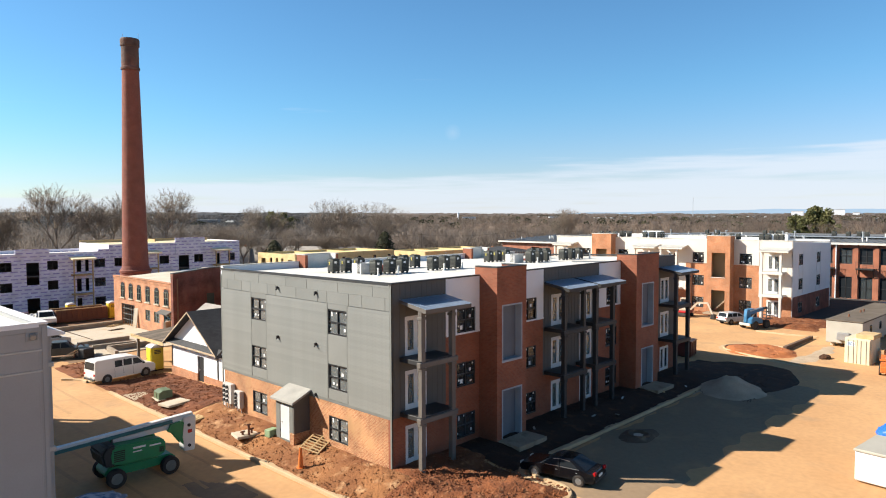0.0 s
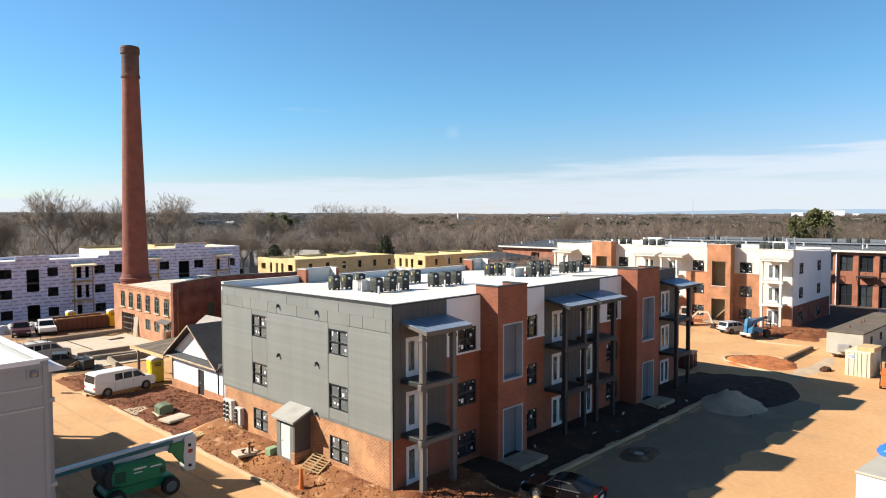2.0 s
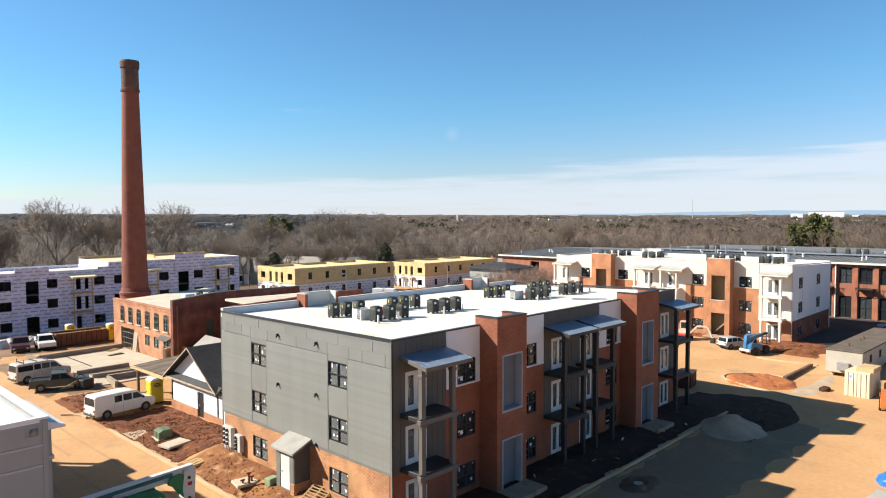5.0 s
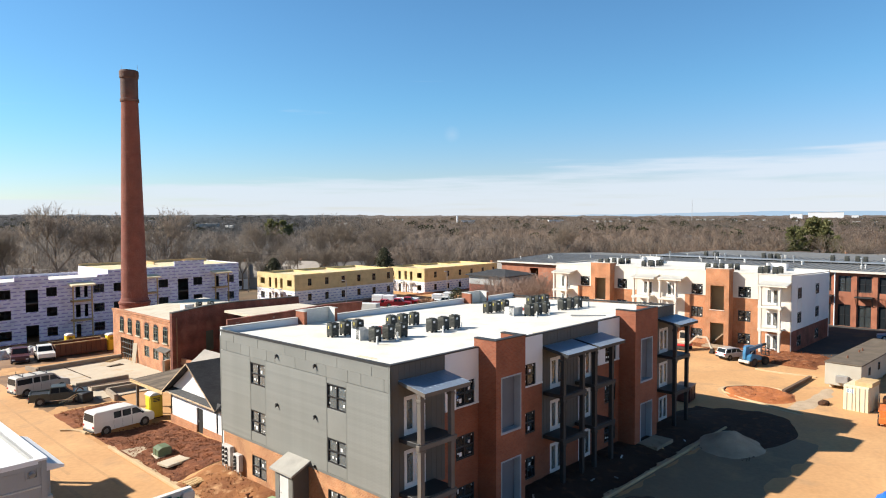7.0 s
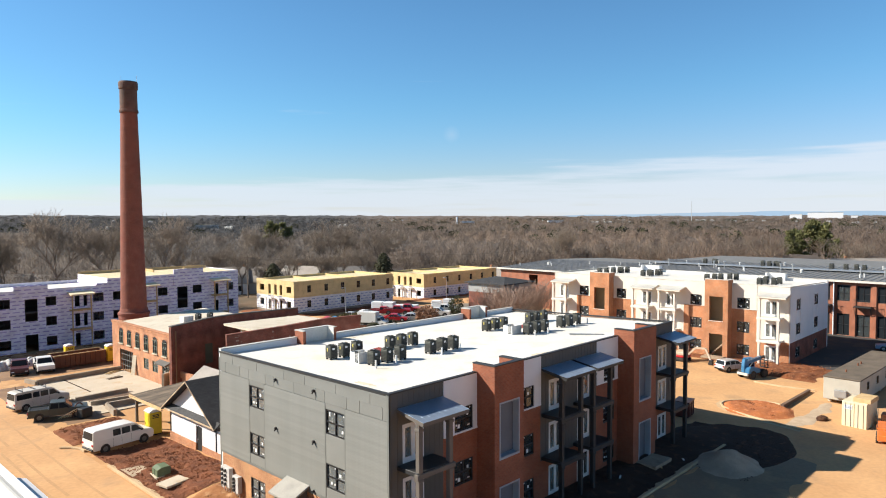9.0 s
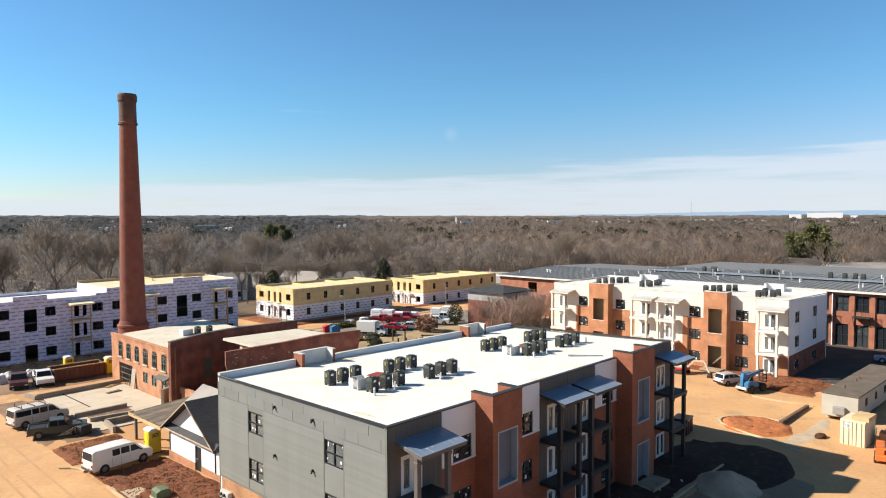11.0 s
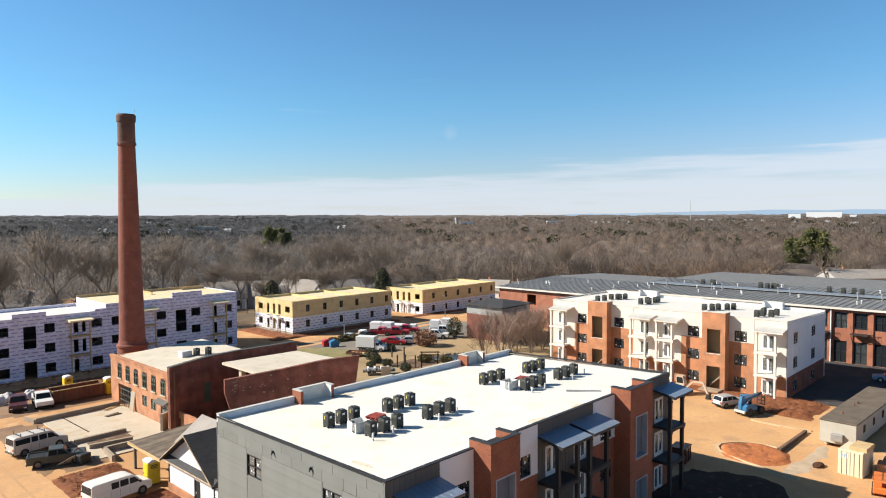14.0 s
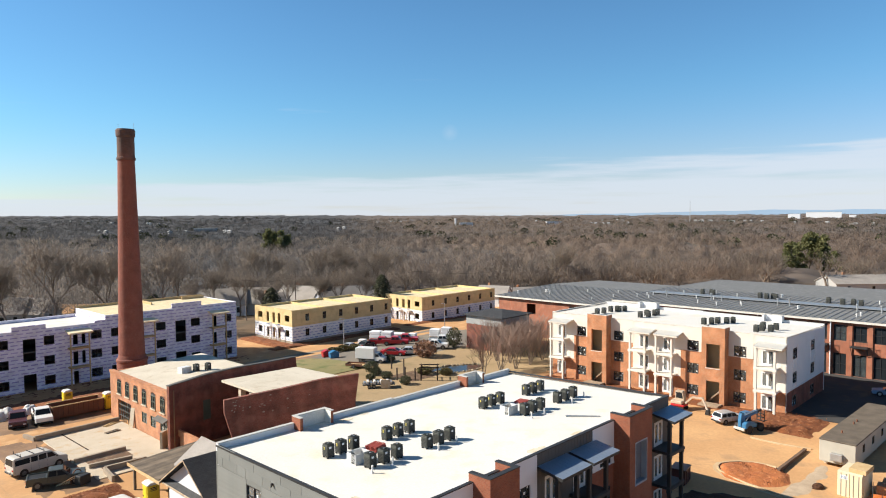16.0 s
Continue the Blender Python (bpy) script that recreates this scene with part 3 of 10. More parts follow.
def balcony(parent, u0, u1, floors, awn_z, slab_mat, post_mat, top_mat, out=1.5, zg=-0.45):
    """A stack of balconies on two posts; the metal awning over it runs on past the far post."""
    end, u1 = u1, u1 - 0.85
    for z in floors[1:]:
        bm = bmesh.new()
        soft_box(bm, u0 - 0.06, u1 + 0.06, -out - 0.08, 0.0, z - 0.24, z, 0.02)
        ob = part("balcony", bm, slab_mat, parent)
        bm = bmesh.new()
        soft_box(bm, u0 - 0.14, u1 + 0.14, -out - 0.17, -out + 0.13, z - 0.34, z - 0.07, 0.02)
        part("edge_beam", bm, post_mat, ob)
    for u in (u0 + 0.15, u1 - 0.15):
        bm = bmesh.new()
        soft_box(bm, u - 0.14, u + 0.14, -out - 0.11, -out + 0.17, zg, awn_z - 0.05, 0.015)
        for z in (*floors[1:], awn_z):
            soft_box(bm, u - 0.18, u + 0.18, -out - 0.15, -out + 0.21, z - 0.52, z - 0.36, 0.015)
        part("post", bm, post_mat, parent)
    bm = bmesh.new()
    soft_box(bm, u0, u1, -out, -out + 0.1, awn_z - 0.3, awn_z - 0.05, 0.01)
    part("header_beam", bm, post_mat, parent)
    awning(parent, u0 - 0.05, end, awn_z, post_mat, top_mat)


FLOORS = (0.0, 2.95, 5.85)
WTOP = (1.8, 4.8, 7.95)


def roof_z(u, v, L, D):
    return 9.63 - 0.62 * (v / D) * (0.35 + 0.65 * u / L)


def apartment(m, L, D, secs, label, skin):
    """A three-storey flat-roofed block. secs run along the front (local y = 0, looking to -y); skin names its materials."""
    top = thing("apartment_building", m, label, "building")
    H = 9.75
    brick, bay, panel, post, steel = skin["brick"], skin["bay"], skin["panel"], skin["post"], skin["steel"]
    for kind, u0, u1, *more in secs:
        if kind == "bay":
            n = 2 if u1 - u0 > 5.5 else 1
            half = (u1 - u0) / n
            holes = []
            for k in range(n):
                d = u0 + k * half + 0.95
                holes += [(d, d + 1.6, z, z + 2.1) for z in FLOORS]
            bm = bmesh.new()
            wall(bm, "x", u0, u1, -0.7, 2.65, 0, 0.3, holes)
            part("wall", bm, brick, top)
            bm = bmesh.new()
            wall(bm, "x", u0, u1, 2.65, H, 0, 0.3, holes)
            face = part("wall", bm, bay, top)
            bm = bmesh.new()
            for k in range(int((u1 - u0) / 0.4)):
                u = u0 + 0.4 * (k + 0.5)
                for z0, z1 in ((2.7, 5.0), (5.05, 7.95), (8.05, H - 0.1)):
                    if not any(h[0] - 0.03 < u < h[1] + 0.03 and h[2] < z1 and h[3] > z0 for h in holes) or z0 > 8:
                        box(bm, u - 0.02, u + 0.02, -0.012, 0, z0, z1)
            tagged(part("batten", bm, bay, face), kind="stuff")
            for k in range(n):
                d = u0 + k * half
                for z in FLOORS:
                    french_door(top, d + 1.75, 0.05, z, 0)
                b0 = u0 + 0.15 + k * half * 1.1 if n == 2 else u0 + (more[0] if more else 0.6)
                # posts past the corner bay turn black: their shade is put into paint
                balcony(top, b0, b0 + (3.42 if half < 3.9 or n == 1 else 3.6), FLOORS, 8.48, steel, post if u0 < 1 else skin.get("post_shade", post), METAL if skin["metal"] else BELT)
        elif kind == "panel":
            w = min(1.62, u1 - u0 - 0.5)
            c = (u0 + u1) / 2 + (more[0] if more else 0.28)
            c = min(c, u1 - w / 2 - 0.12)
            holes = [(c - w / 2, c + w / 2, z - 1.42, z) for z in WTOP] if u1 - u0 > 1.6 else []
            bm = bmesh.new()
            wall(bm, "x", u0, u1, -0.7, 6.45, 0, 0.3, holes)
            part("wall", bm, brick, top)
            bm = bmesh.new()
            wall(bm, "x", u0, u1, 6.45, H, -0.04, 0.3, holes)
            box(bm, u0, u1, -0.07, -0.04, 6.45, 6.55)
            part("wall", bm, panel, top)
            for z in WTOP[: len(holes)]:
                window(top, c, 0.06, z - 1.42, w, 1.42, 0, glass=GLASSD)
        else:
            P, T, mid = 1.38, 10.25, (u0 + u1) / 2
            a, b = mid - 0.9, mid + 0.9
            holes = [(a, b, -0.05, 3.0), (a, b, 4.75, 8.0)]
            bm = bmesh.new()
            wall(bm, "x", u0, u1, -0.7, T, -P, -P + 0.3, holes)
            tw = part("stair_tower", bm, brick, top, "brick stair tower with open landings")
            for q in (u0, u1 - 0.3):
                bm = bmesh.new()
                wall(bm, "y", -P + 0.3, 0.3, -0.7, T, q, q + 0.3)
                part("side_wall", bm, brick, tw)
            bm = bmesh.new()
            back = skin.get("deep", -P + 0.54)
            if "deep" in skin:
                wall(bm, "x", u0 + 0.3, u1 - 0.3, -0.1, T - 0.8, back, back + 0.12)
            else:
                for h in holes:
                    bm2 = bmesh.new()
                    box(bm2, h[0] - 0.05, h[1] + 0.05, -P + 0.44, -P + 0.52, h[2] - 0.05, h[3] + 0.05)
                    part("infill_panel", bm2, INNER, tw, "blue-grey infill panel")
                    bm2 = bmesh.new()
                    wall(bm2, "x", h[0] + 0.004, h[1] - 0.004, h[2] + 0.004, h[3] - 0.004, -P + 0.02, -P + 0.437, [(h[0] + 0.03, h[1] - 0.03, h[2] + 0.03, h[3] - 0.03)])
                    part("reveal", bm2, OPENTRIM, tw)
            for z in FLOORS:
                box(bm, u0 + 0.3, u1 - 0.3, min(back + 0.12, 0.1), 0.3, z - 0.2, z)
            if back > -0.5:
                for z in FLOORS[1:2]:
                    box(bm, u0 + 0.3, u1 - 0.3, -P + 0.3, back, z + 1.5, z + 1.7)
            tagged(part("landing", bm, skin.get("inner", INNER), tw, "bare landing walls and floors"), kind="stuff")
            for h in holes if "bare" not in skin else ():
                bm = bmesh.new()
                wall(bm, "x", h[0] - 0.06, h[1] + 0.06, h[2] - (0.1 if h[2] > 1 else -0.06), h[3] + 0.06, -P - 0.03, -P - 0.002, [(h[0] + 0.028, h[1] - 0.028, h[2] + 0.028, h[3] - 0.028)])
                part("opening_trim", bm, skin.get("open", skin["trim"]), tw)
            if "bare" in skin:
                bm = bmesh.new()
                soft_box(bm, a - 0.08, b + 0.08, -P - 0.06, -P + 0.3, 4.67, 4.748, 0.01)
                part("sill", bm, CREAM, tw)
                bm = bmesh.new()
                for k in range(9):
                    box(bm, a - 0.05 + 0.2 * k, a + 0.17 + 0.2 * k, -0.9, -0.22, 0.05 + 0.19 * k, 0.19 + 0.19 * k)
                part("stair", bm, DUSTC, tw, "bare concrete stair flight")
            bm = bmesh.new()
            for q in ((u0 - 0.03, u1 + 0.03, -P - 0.03, -P + 0.33), (u0 - 0.03, u0 + 0.33, -P + 0.33, 0.3), (u1 - 0.33, u1 + 0.03, -P + 0.33, 0.3)):
                box(bm, *q, T, T + 0.06)
            part("coping", bm, skin["coping"], tw)
            bm = bmesh.new()
            box(bm, u0 + 0.3, u1 - 0.3, -P + 0.3, 0.6, H - 0.35, H - 0.15)
            part("roof", bm, ROOFW, tw)
            bm = bmesh.new()
            soft_box(bm, mid - 1.35, mid + 1.35, -P - 1.6, -P, -0.75, 0.13, 0.02)
            part("entry_slab", bm, DUSTC, tw)
    # roof, edges, parapet at the back
    bm = bmesh.new()
    nx, ny = 16, 6
    g = [[bm.verts.new((0.12 + (L - 0.24) * i / nx, 0.12 + (D - 0.4) * j / ny, roof_z(L * i / nx, D * j / ny, L, D))) for j in range(ny + 1)] for i in range(nx + 1)]
    for i in range(nx):
        for j in range(ny):
            bm.faces.new((g[i][j], g[i + 1][j], g[i + 1][j + 1], g[i][j + 1]))
    part("roof", bm, ROOFW, top, "white roof membrane")
    bm = bmesh.new()
    box(bm, -0.04, L + 0.04, -0.06, 0.2, H - 0.02, H + 0.05)
    for u in (0, L):
        s = -0.04 if u == 0 else 0.04
        z1 = roof_z(u, D, L, D) + 0.27
        lo, hi = min(u + s, u - 4 * s), max(u + s, u - 4 * s)
        v = [bm.verts.new(p) for p in ((lo, 0.2, H - 0.1), (hi, 0.2, H - 0.1), (hi, D, z1 - 0.12), (lo, D, z1 - 0.12), (lo, 0.2, H + 0.05), (hi, 0.2, H + 0.05), (hi, D, z1), (lo, D, z1))]
        for f in ((3, 2, 1, 0), (4, 5, 6, 7), (0, 1, 5, 4), (1, 2, 6, 5), (2, 3, 7, 6), (3, 0, 4, 7)):
            bm.faces.new([v[i] for i in f])
    part("roof_edge", bm, skin["coping"], top, "dark metal roof edge")
    steps = [(0, 0.19, 0.42, False), (0.19, 0.285, 1.0, True), (0.285, 0.5, 0.40, False), (0.5, 0.765, 0.40, False), (0.765, 0.845, 1.0, True), (0.845, 1, 0.38, False)]
    for a, b, h, raised in steps:
        u0, u1 = a * L, b * L
        z = roof_z((u0 + u1) / 2, D, L, D) + h
        bm = bmesh.new()
        box(bm, u0 + 0.01, u1 - 0.01, D - 0.3, D, -0.7, z)
        if raised:
            for u in (u0 + 0.01, u1 - 0.26):
                box(bm, u, u + 0.25, D - 1.1, D - 0.3, 9.0, z)
        pp = part("parapet", bm, brick if raised and skin["metal"] else skin["parapet"], top)
        if raised and skin["metal"]:
            bm = bmesh.new()
            box(bm, u0 + 0.262, u1 - 0.262, D - 0.325, D - 0.303, 8.9, z - 0.004)
            box(bm, u1 - 0.285, u1 - 0.263, D - 1.1, D - 0.327, 8.9, z - 0.004)
            part("membrane_upturn", bm, ROOFW, pp, "white roof membrane turned up the parapet")
        bm = bmesh.new()
        box(bm, u0, u1, D - 0.34, D + 0.03, z, z + 0.06)
        if raised:
            for u in (u0 - 0.01, u1 - 0.28):
                box(bm, u, u + 0.29, D - 1.13, D - 0.34, z, z + 0.06)
        part("coping", bm, BELT, pp)
    for z in FLOORS:
        bm = bmesh.new()
        box(bm, 0.3, L - 0.3, 0.42, D - 0.3, z - 0.25, z - 0.02)
        part("floor_slab", bm, INNER, top)
    bm = bmesh.new()
    box(bm, 3, L - 3, 3.6, 3.8, 0, 9.0)
    part("partition", bm, INNER, top)
    return top


B_L, D_L = 35.3, 36.4


def end_wall(top, u, sgn, D, cols, skin, boards=False):
    """The wall across an end of a block: brick below, painted siding above, columns of windows at the given places along it."""
    H, w, h = 9.75, 1.75, 1.42
    turn = -90 if sgn < 0 else 90
    d0, d1 = (u, u + 0.3) if sgn < 0 else (u - 0.3, u)
    holes = [(c - w / 2, c + w / 2, z - h, z) for c in cols for z in WTOP]
    bm = bmesh.new()
    wall(bm, "y", 0.3, D - 0.3, -0.7, 2.65, d0, d1, holes)
    part("wall", bm, skin["brick"], top)
    bm = bmesh.new()
    e0, e1 = (d0 + 0.03, d1) if sgn < 0 else (d0, d1 - 0.03)
    zt = H - 0.25 if boards else H - 0.7
    wall(bm, "y", 0.3, D - 0.3, 2.65, zt, e0, e1, holes)
    up = part("wall", bm, skin["side"], top)
    if not boards:
        bm = bmesh.new()
        za, zb = roof_z(u, 0.3, B_L, D), roof_z(u, D - 0.3, B_L, D)
        v = [bm.verts.new((x, y, z)) for x in (e0, e1) for y, z in ((0.3, zt + 0.002), (D - 0.3, zt + 0.002), (D - 0.3, max(zb, zt + 0.02)), (0.3, za))]
        for q in ((0, 1, 2, 3), (7, 6, 5, 4), (0, 4, 5, 1), (1, 5, 6, 2), (2, 6, 7, 3), (3, 7, 4, 0)):
            bm.faces.new([v[i] for i in q])
        part("gable_infill", bm, skin["side"], up)
    bm = bmesh.new()
    f = (u - 0.02, u + 0.06) if sgn < 0 else (u - 0.06, u + 0.02)
    box(bm, *f, 0.0, 0.12, -0.7, H - 0.1)
    box(bm, *f, D - 0.12, D, -0.7, H - 0.5)
    box(bm, *f, 0.12, D - 0.12, 2.6, 2.74)
    for c in cols:
        for e in (c - w / 2 - 0.09, c + w / 2):
            box(bm, *f, e, e + 0.09, 2.74, 8.3)
    part("corner_trim", bm, skin["trim"], up)
    for c in cols:
        for z in WTOP:
            window(top, u + (0.05 if sgn < 0 else -0.05), c, z - h, w, h, turn)
    return up


SKIN_A = dict(brick=BRICK, bay=DARK, panel=WHITE, post=POST, steel=STEEL, trim=TRIM, coping=STEEL, parapet=WHITE, side=GREY, metal=True, open=OPENTRIM, post_shade=STEEL)
SKIN_B = dict(brick=BRICKB, bay=CREAM, panel=CREAM, post=CREAM, steel=CREAM, trim=CREAM, coping=CREAM, parapet=WHITE, side=CREAM, metal=False, inner=LANDING, deep=-0.2, bare=True)
SKIN_D = dict(brick=PALEGREY, bay=PALEGREY, panel=PALEGREY, post=PALEGREY, steel=PALEGREY, trim=PALEGREY, coping=WHITE, parapet=WHITE, side=PALEGREY, metal=True)

# ---- the three finished blocks ----
A_L, A_D = 32.9, 17.75
SECS_A = [("bay", 0, 4.07), ("panel", 4.07, 6.94), ("tower", 6.94, 9.74), ("panel", 9.74, 13.4), ("bay", 13.4, 20.4), ("panel", 20.4, 23.5), ("tower", 23.5, 27.1), ("panel", 27.1, 29.3), ("bay", 29.3, A_L, 0.6)]
block_a = apartment(pose(0, 0, 0.85), A_L, A_D, SECS_A, "three-storey grey and red brick apartment block with a white flat roof", SKIN_A)
west = end_wall(block_a, 0, -1, A_D, (4.57, 12.88), dict(SKIN_A, brick=BRICKSUN), True)
end_wall(block_a, A_L, 1, A_D, (4.65, 13.0), SKIN_A)

B_D = 17.0
SECS_B = [("bay", 0, 4.1, 0.55), ("panel", 4.1, 7.3, -0.23), ("tower", 7.3, 10.57), ("panel", 10.57, 14.2, -0.52), ("bay", 14.2, 21.5), ("panel", 21.5, 25.0, 0.0), ("tower", 25.0, 28.1), ("panel", 28.1, 31.3, -0.1), ("bay", 31.3, B_L, 0.65)]
block_b = apartment(pose(68.3, 36.3, 1.0, 0, 0, -90), B_L, B_D, SECS_B, "three-storey cream and orange brick apartment block beside a dirt lot", SKIN_B)
end_wall(block_b, 0, -1, B_D, (4.65, 12.5), SKIN_B)
# end away from the sun: its shade is in darker brick and cooler white
end_wall(block_b, B_L, 1, B_D, (3.4, 11.2), dict(SKIN_D, brick=MAROONBRICK, side=WHITE, trim=WHITE))

SECS_D = [("panel", 0, 1.5), ("panel", 1.5, 7.6), ("panel", 7.6, 15.7), ("bay", 15.7, 23.7), ("panel", 23.7, 25.6), ("tower", 25.6, 29.0), ("panel", 29.0, 32.4), ("bay", 32.4, D_L)]
block_d = apartment(pose(-16.79, -2.8, 1.12, 0, 0, 90), D_L, B_D, SECS_D, "pale grey apartment block with a white roof beside the dirt road", SKIN_D)
end_wall(block_d, 0, -1, B_D, (), SKIN_D, True)
end_wall(block_d, D_L, 1, B_D, (), SKIN_D)

bm = bmesh.new()
wall(bm, "x", 0.4, 3.9, -0.7, 9.28, -0.24, -0.041)
bay_d = part("bay_window", bm, PALEGREY, block_d)
for z in (2.6, 5.6, 8.3):
    bm = bmesh.new()
    soft_box(bm, 0.34, 3.96, -0.29, -0.043, z, z + 0.14, 0.01)
    part("belt_trim", bm, BELT, bay_d)
bm = bmesh.new()
v = [bm.verts.new((u, y, z)) for u in (0.2, 4.1) for y, z in ((-0.041, 9.3), (-0.6, 9.3), (-0.6, 9.38), (-0.041, 9.58))]
for f in ((3, 2, 1, 0), (4, 5, 6, 7), (0, 1, 5, 4), (1, 2, 6, 5), (2, 3, 7, 6), (3, 0, 4, 7)):
    bm.faces.new([v[i] for i in f])
part("canopy", bm, WHITE, block_d)
for z0, z1, n in ((-0.6, 8.26, 4), (8.33, 8.9, 8), (8.97, 9.5, 4)):
    step = 16.64 / n
    for k in range(n):
        bm = bmesh.new()
        soft_box(bm, -0.012, 0.028, 0.2 + k * step, 0.2 + (k + 1) * step - 0.03, z0, z1, 0.006)
        part("siding_panel", bm, PALEGREY, block_d)
for z in (8.265, 8.905):
    bm = bmesh.new()
    soft_box(bm, -0.035, 0.026, 0.13, 16.8, z, z + 0.06, 0.008)
    part("belt_trim", bm, BELT, block_d)
bm = bmesh.new()
soft_box(bm, -0.035, 0.05, 0.13, 16.8, 9.505, 9.72, 0.008)
part("frieze_board", bm, PALEGREY, block_d)
bm = bmesh.new()
wall(bm, "y", 0.2, 0.56, 9.22, 9.5 + 0.08, -0.05, -0.013, [(0.25, 0.51, 9.27, 9.53)])
vent = part("vent_frame", bm, PALEGREY, block_d)
bm = bmesh.new()
tube(bm, (-0.02, 0.38, 9.4), (-0.12, 0.38, 9.36), 0.09, 0.08, 14)
part("vent_hood", bm, GALV, vent)


# ---- buildings still under construction ----
def shell(name, m, L, D, H, label, front, left, skin, roof, floors=(0.0,), deck=0.55, inner=None):
    """A sheathed frame building: walls with rough openings, a low parapet and a deck."""
    top = thing(name, m, label, "building")
    for a, z0, z1, mt in skin:
        bm = bmesh.new()
        wall(bm, "x", 0, L, z0, z1, 0, 0.25, [h for h in front])
        part("wall", bm, mt, top)
        bm = bmesh.new()
        wall(bm, "y", 0.25, D - 0.25, z0, z1, 0, 0.25, [h for h in left])
        part("wall", bm, mt, top)
        bm = bmesh.new()
        wall(bm, "y", 0.25, D - 0.25, z0, z1, L - 0.25, L)
        wall(bm, "x", 0, L, z0, z1, D - 0.25, D)
        part("wall", bm, mt, top)
    bm = bmesh.new()
    box(bm, 0.25, L - 0.25, 0.25, D - 0.25, H - deck - 0.2, H - deck)
    part("roof", bm, roof, top)
    for z in floors:
        bm = bmesh.new()
        box(bm, 0.25, L - 0.25, 0.25, D - 0.25, z - 0.2, z)
        part("floor_slab", bm, inner or LUMBER, top)
    bm = bmesh.new()
    box(bm, 0.3, L - 0.3, D * 0.5, D * 0.5 + 0.15, 0, H - 0.8)
    part("partition", bm, inner or LUMBER, top)
    return top


def rough_window(top, holes, d, along, glazed=True):
    for a0, a1, z0, z1 in holes:
        if z1 - z0 < 2.0:
            if along == "x":
                window(top, (a0 + a1) / 2, d, z0, a1 - a0, z1 - z0, 0, False, glass=GLASSK, glazed=glazed)
            else:
                window(top, d, (a0 + a1) / 2, z0, a1 - a0, z1 - z0, -90, False, glass=GLASSK, glazed=glazed)


def lumber_bay(top, u0, u1, H, n=3):
    """An unfinished balcony stack: raw posts, joists and a bare little roof."""
    for k in range(1, n):
        z = k * H / n
        bm = bmesh.new()
        box(bm, u0, u1, -1.4, 0, z - 0.25, z)
        part("balcony", bm, LUMBER, top)
    for u in (u0, u1 - 0.2):
        bm = bmesh.new()
        box(bm, u, u + 0.2, -1.4, -1.2, 0, H - 0.7)
        part("post", bm, LUMBER, top)
    bm = bmesh.new()
    prism_pts = [(0.0, H - 0.3), (-2.1, H - 0.6), (-2.1, H - 0.85), (0.0, H - 0.55)]
    a = [bm.verts.new((u0 - 0.3, y, z)) for y, z in prism_pts]
    b = [bm.verts.new((u1 + 0.3, y, z)) for y, z in prism_pts]
    bm.faces.new(a), bm.faces.new(b[::-1])
    for k in range(4):
        bm.faces.new((a[k], b[k], b[(k + 1) % 4], a[(k + 1) % 4]))
    part("canopy", bm, PALEYEL, top, "bare yellow sheathing canopy")


CH = 10.4
zs = ((0.9, 2.4), (4.25, 5.75), (7.6, 9.1))
f1 = [(15.2, 16.9, a, b) for a, b in zs] + [(22.1, 23.7, a, b) for a, b in zs] + [(29.5, 31.3, a, b) for a, b in zs] + [(8.0, 9.7, a, b) for a, b in zs]
f1 += [(19.0, 20.9, 0.1, 3.0), (19.0, 20.9, 5.2, 8.9), (26.6, 27.4, 7.0, 9.1), (26.6, 27.4, 3.6, 5.8), (26.6, 27.4, 0.1, 2.4), (28.0, 28.6, 7.0, 9.1), (28.0, 28.6, 3.6, 5.8)]
# charcoal floors and partition, not bare lumber: the rooms' darkness put into colour
block_c = shell("apartment_building", pose(-9.5, 100, -2.4), 32.0, 15.0, CH, "unfinished apartment block wrapped in lavender printed housewrap", f1, [], [(0, 0, CH, WRAP)], ROOFW, (0.05, 3.35, 6.7), inner=DARK)
rough_window(block_c, f1, 0.06, "x", False)
lumber_bay(block_c, 25.7, 28.9, 9.95)
for x0, x1, h in ((17.4, 22.4, 0.75), (0.0, 3.0, 0.5), (30.2, 32.0, 0.35)):
    bm = bmesh.new()
    wall(bm, "x", x0, x1, CH - 0.3 if x0 == 17.4 else CH + 0.002, CH + h, -0.25 if x0 == 17.4 else 0.0, -0.004 if x0 == 17.4 else 0.25)
    part("parapet", bm, WRAP, block_c)
f2 = [(9.0, 10.8, a, b) for a, b in zs] + [(15.8, 17.6, a, b) for a, b in zs] + [(22.9, 24.4, a, b) for a, b in zs] + [(0.9, 2.4, a, b) for a, b in zs]
f2 += [(12.7, 14.8, 0.1, 3.0), (12.7, 14.8, 4.9, 9.0), (5.6, 6.6, 7.0, 9.1), (5.6, 6.6, 3.6, 5.8), (20.3, 21.2, 7.0, 9.1), (20.3, 21.2, 3.6, 5.8), (20.3, 21.2, 0.1, 2.4)]
# inside coloured dark here too, for unlit rooms
block_c2 = shell("apartment_building", pose(22.5, 100, -2.4), 25.5, 15.0, CH + 1.1, "unfinished apartment block in housewrap with a bare yellow roof deck", f2, [], [(0, 0, CH + 1.1, WRAP)], OSBR, (0.05, 3.35, 6.7), 0.12, DARK)
rough_window(block_c2, f2, 0.06, "x", False)
lumber_bay(block_c2, 4.6, 8.3, 10.5)
lumber_bay(block_c2, 19.6, 22.6, 10.5)
bm = bmesh.new()
